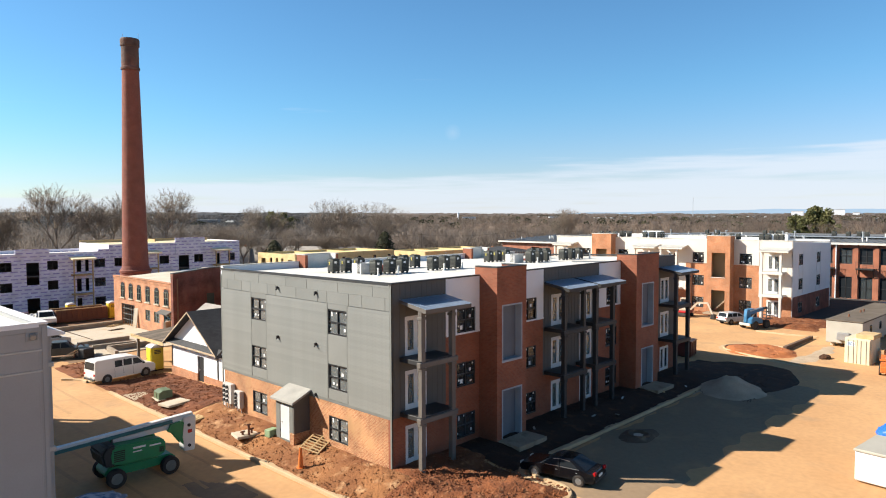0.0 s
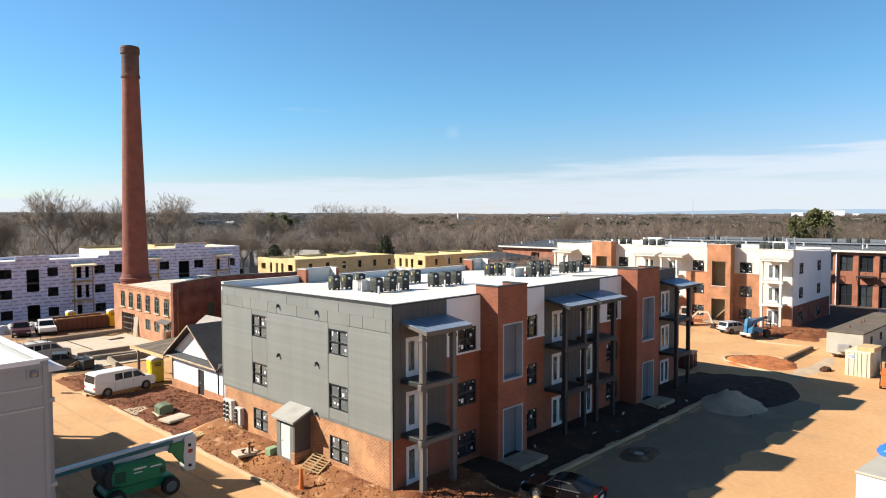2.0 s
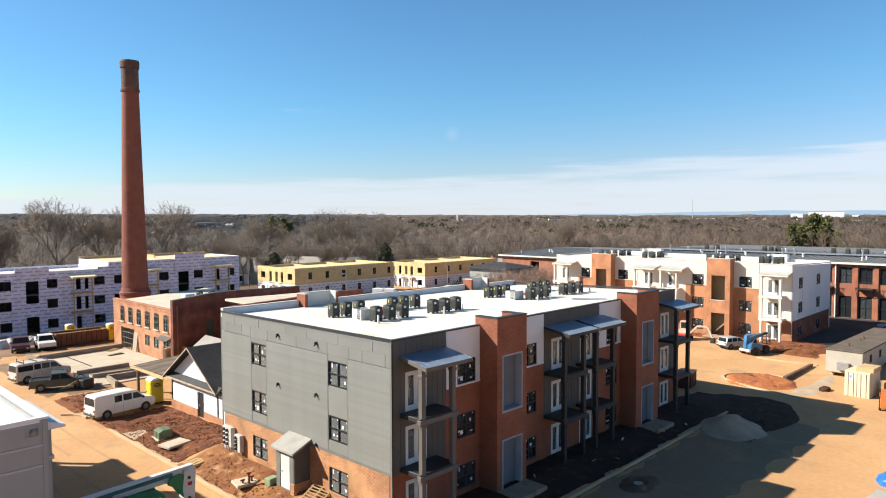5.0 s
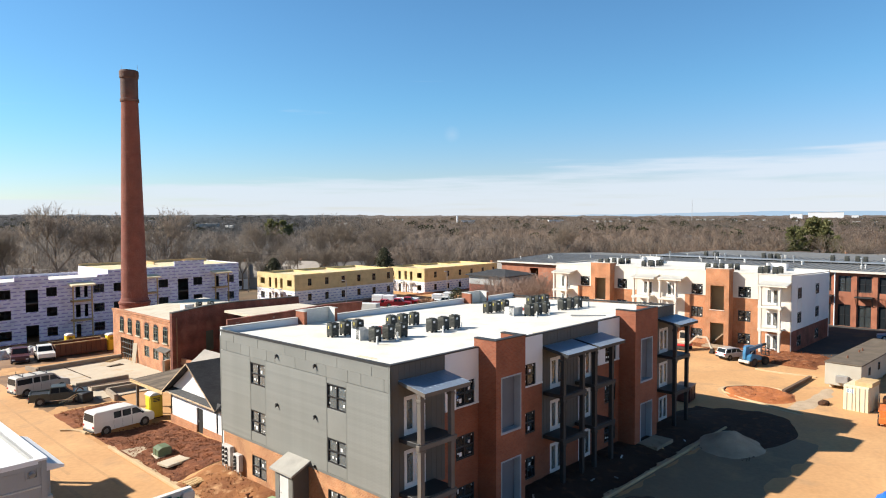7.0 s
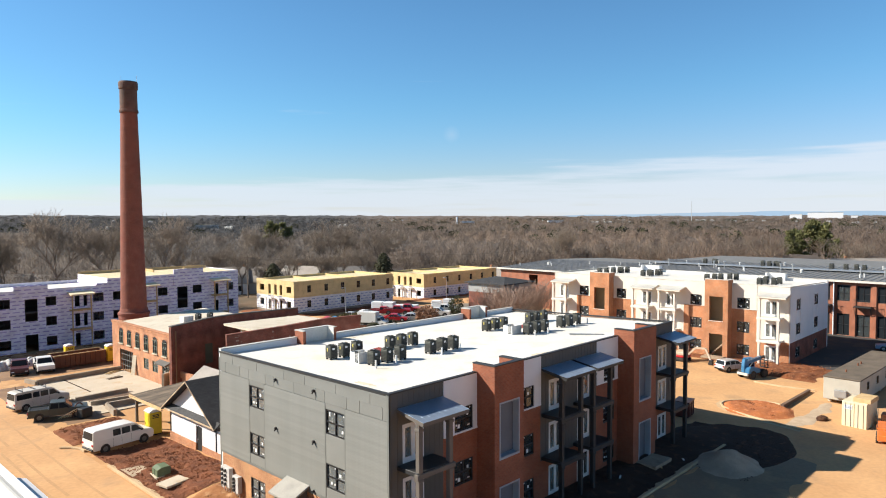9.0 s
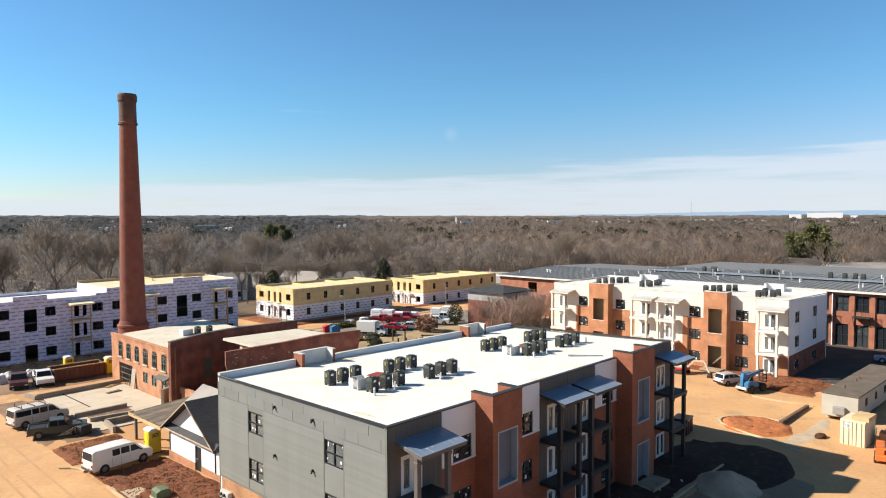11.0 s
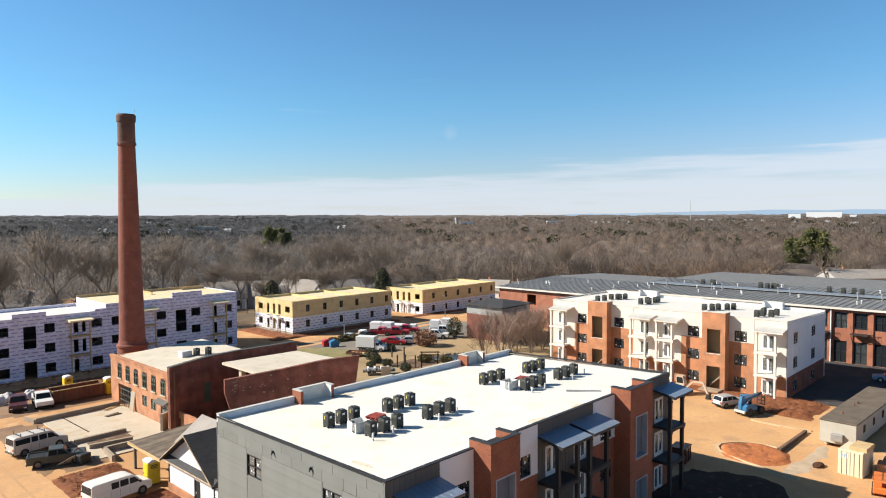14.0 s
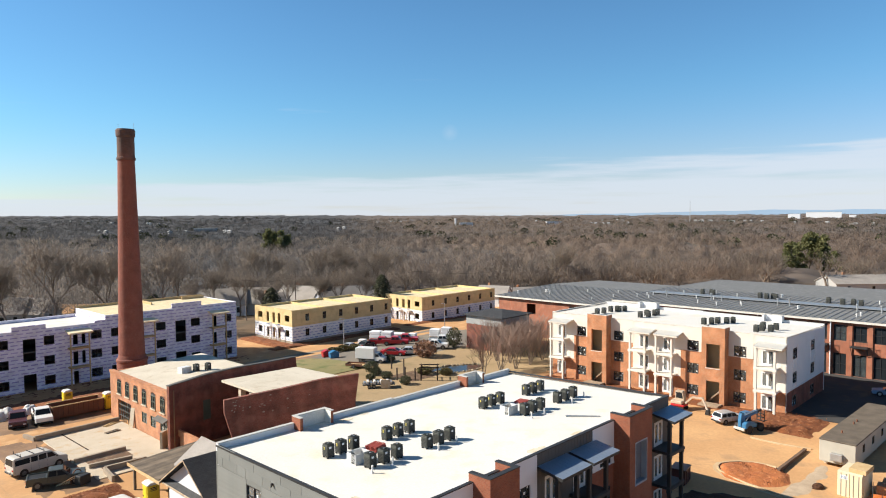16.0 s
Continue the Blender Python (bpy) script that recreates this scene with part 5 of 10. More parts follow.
# ---- the long mill behind ----
def mill():
    top = thing("mill_building", Matrix(), "long red brick mill turned into flats, dark metal roof", "building")
    x0, z0, ze = 97.0, 0.3, 9.4
    bays = [3.1 - 2.77 * k for k in range(-12, 15)]
    holes = []
    for y in bays:
        holes += [(y - 2.25, y - 0.45, 6.3, 8.8), (y - 2.25, y - 0.45, 0.9, 4.3)]
    bm = bmesh.new()
    wall(bm, "y", -42, 40, -0.8, ze, x0, x0 + 0.4, holes)
    part("wall", bm, MILLBRICK, top)
    for k, y in enumerate(bays):
        bm = bmesh.new()
        box(bm, x0 - 0.2, x0, y - 0.3, y + 0.3, -0.8, ze - 0.1)
        part("pilaster", bm, MILLBRICK, top)
        for a, b, zz, h in ((y - 2.25, y - 0.45, 6.3, 2.5), (y - 2.25, y - 0.45, 0.9, 3.4)):
            window(top, x0 + 0.12, (a + b) / 2, zz, b - a, h, -90, False, None, 1, CARGLASS if (k * 3 + (h > 3)) % 4 else GLASSD)
            if (k * 3 + (h > 3)) % 4 == 0:
                # drawn curtains, gathered to the sides
                bm = bmesh.new()
                for c0, c1 in ((a + 0.1, a + 0.62), (b - 0.5, b - 0.1)):
                    for q in range(6):
                        w = (c1 - c0) / 6
                        tube(bm, (x0 + 0.28, c0 + w * (q + 0.5), zz + 0.06), (x0 + 0.28, c0 + w * (q + 0.5), zz + h - 0.1), w * 0.6, None, 6)
                part("curtain", bm, CURTAIN, top, "pale green curtains")
                bm = bmesh.new()
                box(bm, x0 + 1.3, x0 + 1.36, a - 0.4, b + 0.4, zz - 0.2, zz + h + 0.1)
                part("room_wall", bm, INNER, top)
        if k % 2 == 1:
            bm = bmesh.new()
            soft_box(bm, x0 - 1.3, x0, y - 2.6, y - 0.2, 5.5, 5.7, 0.02)
            bl = part("balcony", bm, STEEL, top)
            bm = bmesh.new()
            for q in range(14):
                yy = y - 2.6 + q * 0.184
                box(bm, x0 - 1.3, x0 - 1.27, yy - 0.012, yy + 0.012, 5.7, 6.7)
            box(bm, x0 - 1.31, x0 - 1.26, y - 2.62, y - 0.18, 6.7, 6.75)
            tagged(part("railing", bm, STEEL, bl), kind="stuff")
            for q in (y - 2.5, y - 0.3):
                bm = bmesh.new()
                beam(bm, (x0 - 1.2, q, 5.5), (x0, q, 3.9), 0.07, 0.09)
                part("strut", bm, STEEL, bl)
        elif k % 4 == 0:
            bm = bmesh.new()
            tube(bm, (x0 - 0.32, y - 0.05, 0.2), (x0 - 0.32, y - 0.05, ze - 0.1), 0.09)
            part("downpipe", bm, WHITE, top)
    bm = bmesh.new()
    wall(bm, "y", 44, 69.5, -0.8, 8.2, 95.8, 96.2, [(59.5, 61.8, 5.0, 7.2), (48.0, 51.0, 5.6, 7.4)])
    wall(bm, "x", 96.2, 136, -0.8, 8.2, 69.1, 69.5)
    box(bm, 95.6, 95.8, 44, 69.5, 7.7, 7.95)
    part("wall", bm, MILLBRICK, top)
    bm = bmesh.new()
    wall(bm, "x", x0, 150, -0.8, ze, -42.4, -42)
    wall(bm, "x", x0 + 0.4, 150, -0.8, ze, 40.0, 40.4)
    part("wall", bm, MILLBRICK, top)
    for y0, y1, xa, xr, xb, za, zr in ((-43, 41.5, x0 - 0.6, 122, 150, ze, 9.8), (42, 70.2, 95.2, 117, 140, 8.2, 9.0)):
        bm = bmesh.new()
        for xp, zp, xq, zq in ((xa, za, xr, zr), (xr, zr, xb, za)):
            v = [bm.verts.new(p) for p in ((xp, y0, zp), (xq, y0, zq), (xq, y1, zq), (xp, y1, zp), (xp, y0, zp + 0.2), (xq, y0, zq + 0.2), (xq, y1, zq + 0.2), (xp, y1, zp + 0.2))]
            for f in ((3, 2, 1, 0), (4, 5, 6, 7), (0, 1, 5, 4), (1, 2, 6, 5), (2, 3, 7, 6), (3, 0, 4, 7)):
                bm.faces.new([v[i] for i in f])
        bm2 = bmesh.new()
        k = y0 + 0.4
        while k < y1:
            beam(bm2, (xa + 0.1, k, za + 0.23), (xr, k, zr + 0.23), 0.07, 0.1)
            k += 1.05
        rf = part("roof", bm, MILLROOF, top, "dark grey metal roof")
        part("roof_seam", bm2, MILLSEAM, rf)
        bm = bmesh.new()
        box(bm, xa - 0.12, xa, y0, y1, za - 0.1, za + 0.22)
        part("gutter", bm, CREAM, rf)
    bm = bmesh.new()
    box(bm, 109.5, 112.0, -42, 40, 9.6, 10.05)
    part("roof_monitor", bm, STEEL, top)
    bm = bmesh.new()
    box(bm, 109.2, 112.3, -42, 40, 10.05, 10.15)
    part("roof_monitor", bm, GALV, top)


mill()


# ---- ground: one sheet to the horizon, with roads, kerbs and soil laid on it ----
def grid_sheet(name, xs, ys, zf, material):
    X, Y = np.meshgrid(xs, ys, indexing="ij")
    Z = np.array([[zf(float(x), float(y)) for y in ys] for x in xs])
    nx, ny = len(xs), len(ys)
    idx = np.arange(nx * ny).reshape(nx, ny)
    faces = np.stack([idx[:-1, :-1], idx[1:, :-1], idx[1:, 1:], idx[:-1, 1:]], -1).reshape(-1, 4)
    me = bpy.data.meshes.new(name)
    me.from_pydata(np.stack([X, Y, Z], -1).reshape(-1, 3).tolist(), [], faces.tolist())
    me.materials.append(material)
    me.polygons.foreach_set("use_smooth", [True] * len(me.polygons))
    return new(name, me)


def spaced(lo, hi, step, far):
    core = list(np.arange(lo, hi + 0.01, step))
    out, d, v = [], step, hi
    while v < far:
        d *= 1.35
        v = min(far, v + d)
        out.append(v)
    low, d, v = [], step, lo
    while v > -far:
        d *= 1.35
        v = max(-far, v - d)
        low.append(v)
    return low[::-1] + core + out


ground = tagged(grid_sheet("ground", spaced(-24, 74, 0.8, 4800), spaced(-30, 60, 0.8, 4800), ground_z, SAND), "orange sandy dirt ground of a building site", "ground", kind="structure")


def patch(name, x0, x1, y0, y1, lift, material, label, step=0.5, rough=0.0, heap=0.0, kind="structure", edge=0.6, oval=False, ragged=1.2):
    """A sheet that follows the ground, a little above it; rough gives clods, heap a mounded middle."""
    def zf(x, y):
        e = min(x - x0, x1 - x, y - y0, y1 - y)
        if oval:
            e = (1 - math.hypot((2 * x - x0 - x1) / (x1 - x0), (2 * y - y0 - y1) / (y1 - y0))) * min(x1 - x0, y1 - y0) / 2
        k = smooth(e, 0, edge)
        n = noise.noise(Vector((x * 1.3, y * 1.3, 3.1))) * 0.6 + noise.noise(Vector((x * 3.7, y * 3.7, 1.7))) * 0.4
        fringe = smooth(noise.noise(Vector((x * 0.5, y * 0.5, 7.7))), -0.6, 0.2)
        return ground_z(x, y) - 0.05 + (lift + 0.07) * (0.35 + 0.65 * smooth(e / edge + ragged * fringe - 0.5, 0, 1)) + k * (heap * (0.75 + 0.5 * noise.noise(Vector((x * 0.45, y * 0.45, 9.0)))) + rough * n)
    nx, ny = max(2, int((x1 - x0) / step)), max(2, int((y1 - y0) / step))
    return tagged(grid_sheet(name, np.linspace(x0, x1, nx + 1), np.linspace(y0, y1, ny + 1), zf, material), label, name, kind=kind)


def road(x0, x1, y0, y1, lift, material, label, name="road"):
    return tagged(grid_sheet(name, np.linspace(x0, x1, max(2, int((x1 - x0) / 2)) + 1), np.linspace(y0, y1, max(2, int((y1 - y0) / 2)) + 1), lambda x, y: ground_z(x, y) + lift, material), label, name, kind="structure")


road(-15.5, -3.6, -42, 98, 0.03, ROAD, "dirt-covered road along the grey block")
road(-3.6, 66, -40, -4.75, 0.034, ROAD, "dirt-covered parking road beside the apartment block")
road(37, 66, -4.75, 40, 0.034, ROAD, "dirt-covered lane before the cream block")
road(53, 96, 64, 99, 0.03, ASPHALT, "worn asphalt parking lot", "pavement")
# lane coloured darker than asphalt, to take in the cream block's shade
road(69, 97, -60, 4.5, 0.036, DARKLOT, "asphalt lane between the cream block and the mill, darkened for shade", "pavement")
road(-150, 170, 117.5, 300, 0.05, LITTER, "leaf litter under the bare trees", "leaf_litter")
road(36, 62, 43, 64, 0.02, GRASS, "dormant tan lawn", "grass")
road(62, 95, 38.5, 64, 0.02, GRASS, "dormant tan lawn", "grass")
road(38, 54, 63.6, 84, 0.02, LAWN, "patchy green and tan lawn", "grass")


def kerb(pts, label="dusty concrete kerb"):
    bm = bmesh.new()
    P = [Vector((x, y, 0)) for x, y in pts]
    prof = [(-0.09, -0.25), (0.09, -0.25), (0.09, 0.13), (0.05, 0.16), (-0.09, 0.16)]
    rows = []
    for i, p in enumerate(P):
        d = (P[min(i + 1, len(P) - 1)] - P[max(i - 1, 0)]).normalized()
        s = Vector((d.y, -d.x, 0))
        rows.append([bm.verts.new((p.x + s.x * u, p.y + s.y * u, ground_z(p.x, p.y) + 0.03 + z)) for u, z in prof])
    for a, b in zip(rows, rows[1:]):
        for k in range(5):
            bm.faces.new((a[k], a[(k + 1) % 5], b[(k + 1) % 5], b[k]))
    bm.faces.new(rows[0][::-1]), bm.faces.new(rows[-1])
    bm2 = bmesh.new()
    rows = []
    for i, p in enumerate(P):
        d = (P[min(i + 1, len(P) - 1)] - P[max(i - 1, 0)]).normalized()
        s = Vector((d.y, -d.x, 0))
        rows.append([bm2.verts.new((p.x + s.x * u, p.y + s.y * u, ground_z(p.x, p.y) + z)) for u, z in ((-0.5, 0.045), (-0.09, 0.05), (-0.09, -0.2), (-0.5, -0.2))])
    for a, b in zip(rows, rows[1:]):
        for k in range(4):
            bm2.faces.new((a[k], a[(k + 1) % 4], b[(k + 1) % 4], b[k]))
    ob = part("kerb", bm, KERBC)
    part("gutter_strip", bm2, KERBC, ob)
    return tagged(ob, label, "kerb", kind="structure")


def arc(cx, cy, r, a0, a1, n=10):
    return [(cx + r * math.cos(radians(a0 + (a1 - a0) * k / n)), cy + r * math.sin(radians(a0 + (a1 - a0) * k / n))) for k in range(n + 1)]


kerb([(-3.35, y) for y in np.arange(29.5, -5, -1.5)] + arc(0.2, -5.0, 3.55, 180, 270) + [(2.4, -8.5)] + arc(3.2, -7.0, 1.55, -90, 0) + arc(6.3, -6.0, 1.55, 180, 90, 6))
kerb([(x, -4.5) for x in np.arange(6.3, 34, 1.5)])
kerb([(41.9, -8.0), (42.25, -6.6), (42.75, -4.5), (43.05, -3.1), (43.45, -1.9), (44.0, -0.8), (44.7, 0.1), (45.6, 0.6), (46.5, 0.65), (47.4, 0.2), (48.3, -0.6), (48.9, -1.7), (49.15, -2.9), (49.0, -4.0)])
kerb([(56.6, 1.2), (56.4, -0.4), (56.4, -1.8), (56.6, -3.4), (56.9, -5.0)])
kerb([(-4.6, 36.8), (-3.9, 36.1), (-3.5, 35.2), (-3.4, 34.4)])
patch("soil", -3.2, 0.28, -2.0, 18.6, 0.02, SOILT, "loose tan clay along the brick wall", 0.16, 0.14, 0.12, "stuff")
patch("soil", -3.2, 4.5, -8.3, -1.2, 0.02, SOIL, "heaped red clay at the kerb corner", 0.16, 0.22, 0.28, "stuff", 1.2)
patch("soil", -3.2, 2.9, 18.8, 33.2, 0.03, SOILD, "churned dark clay round the utility box", 0.22, 0.14, 0.10, "stuff")
patch("soil", -3.6, 2.5, 36.8, 43.0, 0.03, SOIL, "churned red clay beside the slab", 0.25, 0.12, 0.10, "stuff")
patch("soil", 42.9, 49.2, -6.2, 0.75, 0.03, SOILI, "orange clay heaped in the kerbed island", 0.16, 0.12, 0.3, "stuff", 0.8, True)
patch("soil", 60.5, 69.5, -4.0, 4.5, 0.03, SOIL, "red clay bank against the cream block", 0.25, 0.25, 0.35, "stuff", 1.5)
patch("soil", 64.8, 68.2, 4.5, 37.0, 0.02, SOIL, "red clay strip under the balconies", 0.3, 0.12, 0.1, "stuff")
patch("soil", -0.4, 5.2, -2.4, 0.28, 0.02, SOIL, "red clay under the corner balcony", 0.18, 0.12, 0.08, "stuff", 0.5)
patch("mulch", 4.7, 38.4, -4.35, 0.28, 0.03, MULCH, "dark soil bed in front of the block", 0.22, 0.1, 0.04, "stuff", 0.4)
patch("mulch", 27.0, 41.0, -9.9, 0.2, 0.05, MULCH, "dark soil spread over the road edge", 0.25, 0.04, 0.04, "stuff", 1.0, True, 0.6)
patch("soil", 56, 93, 98.4, 101.9, 0.03, SOIL, "red clay banked along the townhouse row", 0.4, 0.12, 0.5, "stuff")
patch("soil", 58.5, 62.8, 100.5, 118, 0.03, SOIL, "red clay banked before the townhouse porches", 0.4, 0.12, 0.5, "stuff")
patch("soil", 98, 138, 101.5, 104.2, 0.03, SOIL, "red clay banked along the second row", 0.6, 0.12, 0.3, "stuff")
patch("soil", -6, 50, 94.0, 99.8, 0.03, SOIL, "red clay before the wrapped block", 0.6, 0.2, 0.1, "stuff")


def clods(name, label, rects, n, material, lo, hi, seed):
    """Loose lumps of earth, joined."""
    rng = random.Random(seed)
    V, F = [], []
    base = [(1, 0, 0), (-1, 0, 0), (0, 1, 0), (0, -1, 0), (0, 0, 1), (0, 0, -1)]
    tri = [(0, 2, 4), (2, 1, 4), (1, 3, 4), (3, 0, 4), (2, 0, 5), (1, 2, 5), (3, 1, 5), (0, 3, 5)]
    for k in range(n):
        x0, x1, y0, y1, up = rects[k % len(rects)]
        x, y, r = rng.uniform(x0, x1), rng.uniform(y0, y1), lo + (hi - lo) * rng.random() ** 3
        z = ground_z(x, y) + up + rng.uniform(-0.02, 0.05)
        a = rng.random() * math.tau
        c, s, i = math.cos(a), math.sin(a), len(V)
        for p in base:
            j = [rng.uniform(0.6, 1.3) * r * q for q in p]
            V.append((x + j[0] * c - j[1] * s, y + j[0] * s + j[1] * c, z + j[2] * 0.7))
        F += [tuple(i + q for q in f) for f in tri]
    me = bpy.data.meshes.new(name)
    me.from_pydata(V, [], F)
    me.materials.append(material)
    tagged(new(name, me), label, "soil", kind="stuff")


clods("soil_clods", "loose lumps of red clay", [(-3.1, 4.4, -8.2, -1.4, 0.25), (-3.0, 2.2, 37, 42.8, 0.1)], 6000, SOIL, 0.02, 0.09, 1)
clods("soil_clods", "loose lumps of tan clay", [(-3.1, -0.2, -1.5, 17.4, 0.12)], 3000, SOILT, 0.015, 0.08, 8)
clods("soil_clods", "loose lumps of dark damp clay", [(-3.1, 2.7, 19.0, 33.0, 0.1), (-2.6, 2.5, 20.0, 30.0, 0.12)], 4200, SOILD, 0.02, 0.1, 7)
clods("soil_clods", "loose lumps of red clay", [(44.2, 48.0, -4.9, -0.6, 0.2), (60.8, 69, -3.6, 4.2, 0.3), (65, 68, 5, 36, 0.1)], 3600, SOIL, 0.02, 0.11, 2)
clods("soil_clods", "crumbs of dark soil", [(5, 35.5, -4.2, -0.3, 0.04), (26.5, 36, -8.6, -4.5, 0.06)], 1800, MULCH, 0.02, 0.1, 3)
# darker sheet inside the block's shadow: shade put into the road colour
patch("pavement", 3.5, 35.0, -12.4, -3.9, 0.02, ROADSHADE, "road patch coloured darker to deepen the block's shade", 0.4, 0.0, 0.012, "structure", 1.2, ragged=0.6)
patch("mud", -9.2, -4.2, 2.0, 9.0, 0.0, MUD, "damp brown mud tracked over the road", 0.25, 0.0, 0.02, "stuff", 2.4)
patch("mud", 5.2, 12.0, -11.5, -7.0, -0.01, MUD, "damp brown mud tracked over the road", 0.3, 0.0, 0.02, "stuff", 2.2)
patch("mud", -8.5, -5.0, 20.0, 30.0, -0.02, MUD, "thin mud film on the road", 0.4, 0.0, 0.01, "stuff", 2.2)
patch("mud", -3.2, 12.5, 67.5, 94.5, 0.0, MUD, "churned brown mud before the wrapped block", 0.6, 0.05, 0.03, "stuff", 3.0)
patch("soil", 2.0, 24.0, 76.0, 99.0, 0.02, SOIL, "red clay spread before the wrapped block", 0.6, 0.1, 0.06, "stuff", 2.0)
patch("mud", 36.0, 56.0, 82.0, 99.0, 0.02, MUD, "brown churned ground beside the townhouse row", 0.8, 0.04, 0.02, "stuff", 3.0)
patch("gravel", -3.0, -1.2, 25.6, 28.0, 0.1, GRAVEL, "pale gravel spilled beside the transformer", 0.2, 0.03, 0.03, "stuff", 0.7)
patch("gravel", 42.5, 53.5, -8.4, -6.3, 0.03, GRAVEL, "pale gravel path beside the retaining wall", 0.3, 0.03, 0.02, "stuff", 0.8)
patch("mud", -4.8, 2.6, 43.6, 64.0, 0.0, MUD, "brown rutted ground round the parked vans", 0.5, 0.05, 0.03, "stuff", 2.0)


def tyre_track(pts, w=0.32):
    """A thin dark line of packed mud left by a wheel."""
    P = [Vector((x, y, 0)) for x, y in pts]
    V, F = [], []
    n = 90
    for k in range(n + 1):
        f = k / n * (len(P) - 1)
        i = min(int(f), len(P) - 2)
        p, d = P[i].lerp(P[i + 1], f - i), (P[i + 1] - P[i]).normalized()
        s = Vector((d.y, -d.x, 0))
        p = p + s * (0.25 * noise.noise(Vector((k * 0.06, w, 1.0))))
        ww = w * (0.55 + 0.6 * abs(noise.noise(Vector((k * 0.3, 3.0, pts[0][0])))))
        for q in (-1, 1):
            e = p + s * q * ww / 2
            V.append((e.x, e.y, ground_z(e.x, e.y) + 0.04))
    F = [(2 * k, 2 * k + 1, 2 * k + 3, 2 * k + 2) for k in range(n) if noise.noise(Vector((k * 0.11, pts[0][0], pts[0][1]))) > -0.22]
    me = bpy.data.meshes.new("tyre_track")
    me.from_pydata(V, [], F)
    me.materials.append(TRACK)
    tagged(new("tyre_track", me), "line of packed mud left by tyres", "track", kind="stuff")


TRACK = mat("packed_mud", (0.47, 0.275, 0.13), (0.42, 0.24, 0.112), 0.9, 0.4, 5.0, 0.3, 0.02, space="World")
for x in (-5.6, -7.3, -8.2, -10.0, -11.6):
    tyre_track([(x, 62), (x - 0.3, 30), (x + 0.2, 8), (x - 0.4, -12), (x, -30)])


# ---- trees and distance ----
def bare_tree(seed, height, spread=0.75, levels=5, girth=0.028, fine=0.0, bark=None, stems=0):
    """Trunk, limbs and twigs of a leafless tree, as two meshes."""
    rnd = random.Random(seed)
    wood, twig = bmesh.new(), bmesh.new()
    tips = []

    def grow(p, d, length, r, level):
        q = p
        n = 3 if level < 2 else 2
        for k in range(n):
            d = (d + Vector((rnd.uniform(-1, 1), rnd.uniform(-1, 1), rnd.uniform(-0.3, 0.5))) * 0.16).normalized()
            e = q + d * length / n
            r2 = max(fine, r * (1 - 0.35 / n))
            tube(wood if level < 3 else twig, q, e, r, r2, 6 if level < 2 else (4 if level < 3 else 3), False)
            q, r = e, r2
            if level > 0 and level < levels - 1 and k < n - 1:
                side = (d + Vector((rnd.uniform(-1, 1), rnd.uniform(-1, 1), rnd.uniform(-0.1, 0.6))) * spread).normalized()
                grow(q, side, length * rnd.uniform(0.5, 0.72), r * 0.55, level + 1)
        if level == levels - 1:
            tips.append((q, d))
        if level < levels - 1:
            m = rnd.choice((3, 4)) if level < 2 else 3
            for k in range(m):
                a = math.tau * (k + rnd.random() * 0.7) / m
                s = spread * rnd.uniform(0.6, 1.15)
                nd = (d + Vector((math.cos(a) * s, math.sin(a) * s, rnd.uniform(-0.1, 0.35)))).normalized()
                grow(q, nd, length * rnd.uniform(0.58, 0.8), r * 0.66, level + 1)

    for k in range(stems):
        a = math.tau * (k + rnd.random() * 0.5) / stems
        grow(Vector((0, 0, -0.3)), Vector((math.cos(a) * 0.28, math.sin(a) * 0.28, 1)).normalized(), height * 0.36, height * girth, 1)
    if not stems:
        grow(Vector((0, 0, -0.3)), Vector((0, 0, 1)), height * 0.3, height * girth, 0)
    if levels == 6:
        # brushes of the finest twigs fill out the rounded crown
        for q, d in rnd.sample(tips, min(len(tips), 1500)):
            for k in range(3):
                e = (d + Vector((rnd.gauss(0, 1), rnd.gauss(0, 1), rnd.gauss(0.2, 0.8))) * 0.7).normalized() * rnd.uniform(0.4, 0.8)
                s = e.cross(Vector((rnd.gauss(0, 1), rnd.gauss(0, 1), rnd.gauss(0, 1)))).normalized() * 0.022
                twig.faces.new([twig.verts.new(p) for p in (q - s, q + s, q + e)])
    return mesh_of(wood, "trunk", BARK), mesh_of(twig, "crown", bark or TWIG)


TREES = [bare_tree(s, h, sp) for s, h, sp in ((1, 15, 0.8), (2, 15, 0.7), (3, 14.5, 0.9), (4, 15, 0.75))]
BIG = [bare_tree(s, 15, sp, 6, 0.016, 0.016) for s, sp in ((21, 0.66), (22, 0.58), (23, 0.74))]
SMALL = [bare_tree(s, 7.8, sp, 5, 0.008, 0.018, TWIGR, 5) for s, sp in ((11, 0.5), (12, 0.44), (13, 0.48))]


def plant_tree(x, y, kind, scale, turn, label="leafless grey-brown hardwood tree in winter", group="bare trees"):
    t = thing("tree", pose(x, y, ground_z(x, y) - 0.1, 0, 0, turn), label, "tree", group)
    tall = max(v.co.z for v in kind[1].vertices)
    scale *= 15.5 / tall if tall > 9 else 1.0
    for nm, me in zip(("trunk", "crown"), kind):
        part(nm, me, None, t, m=Matrix.Scale(scale, 4))


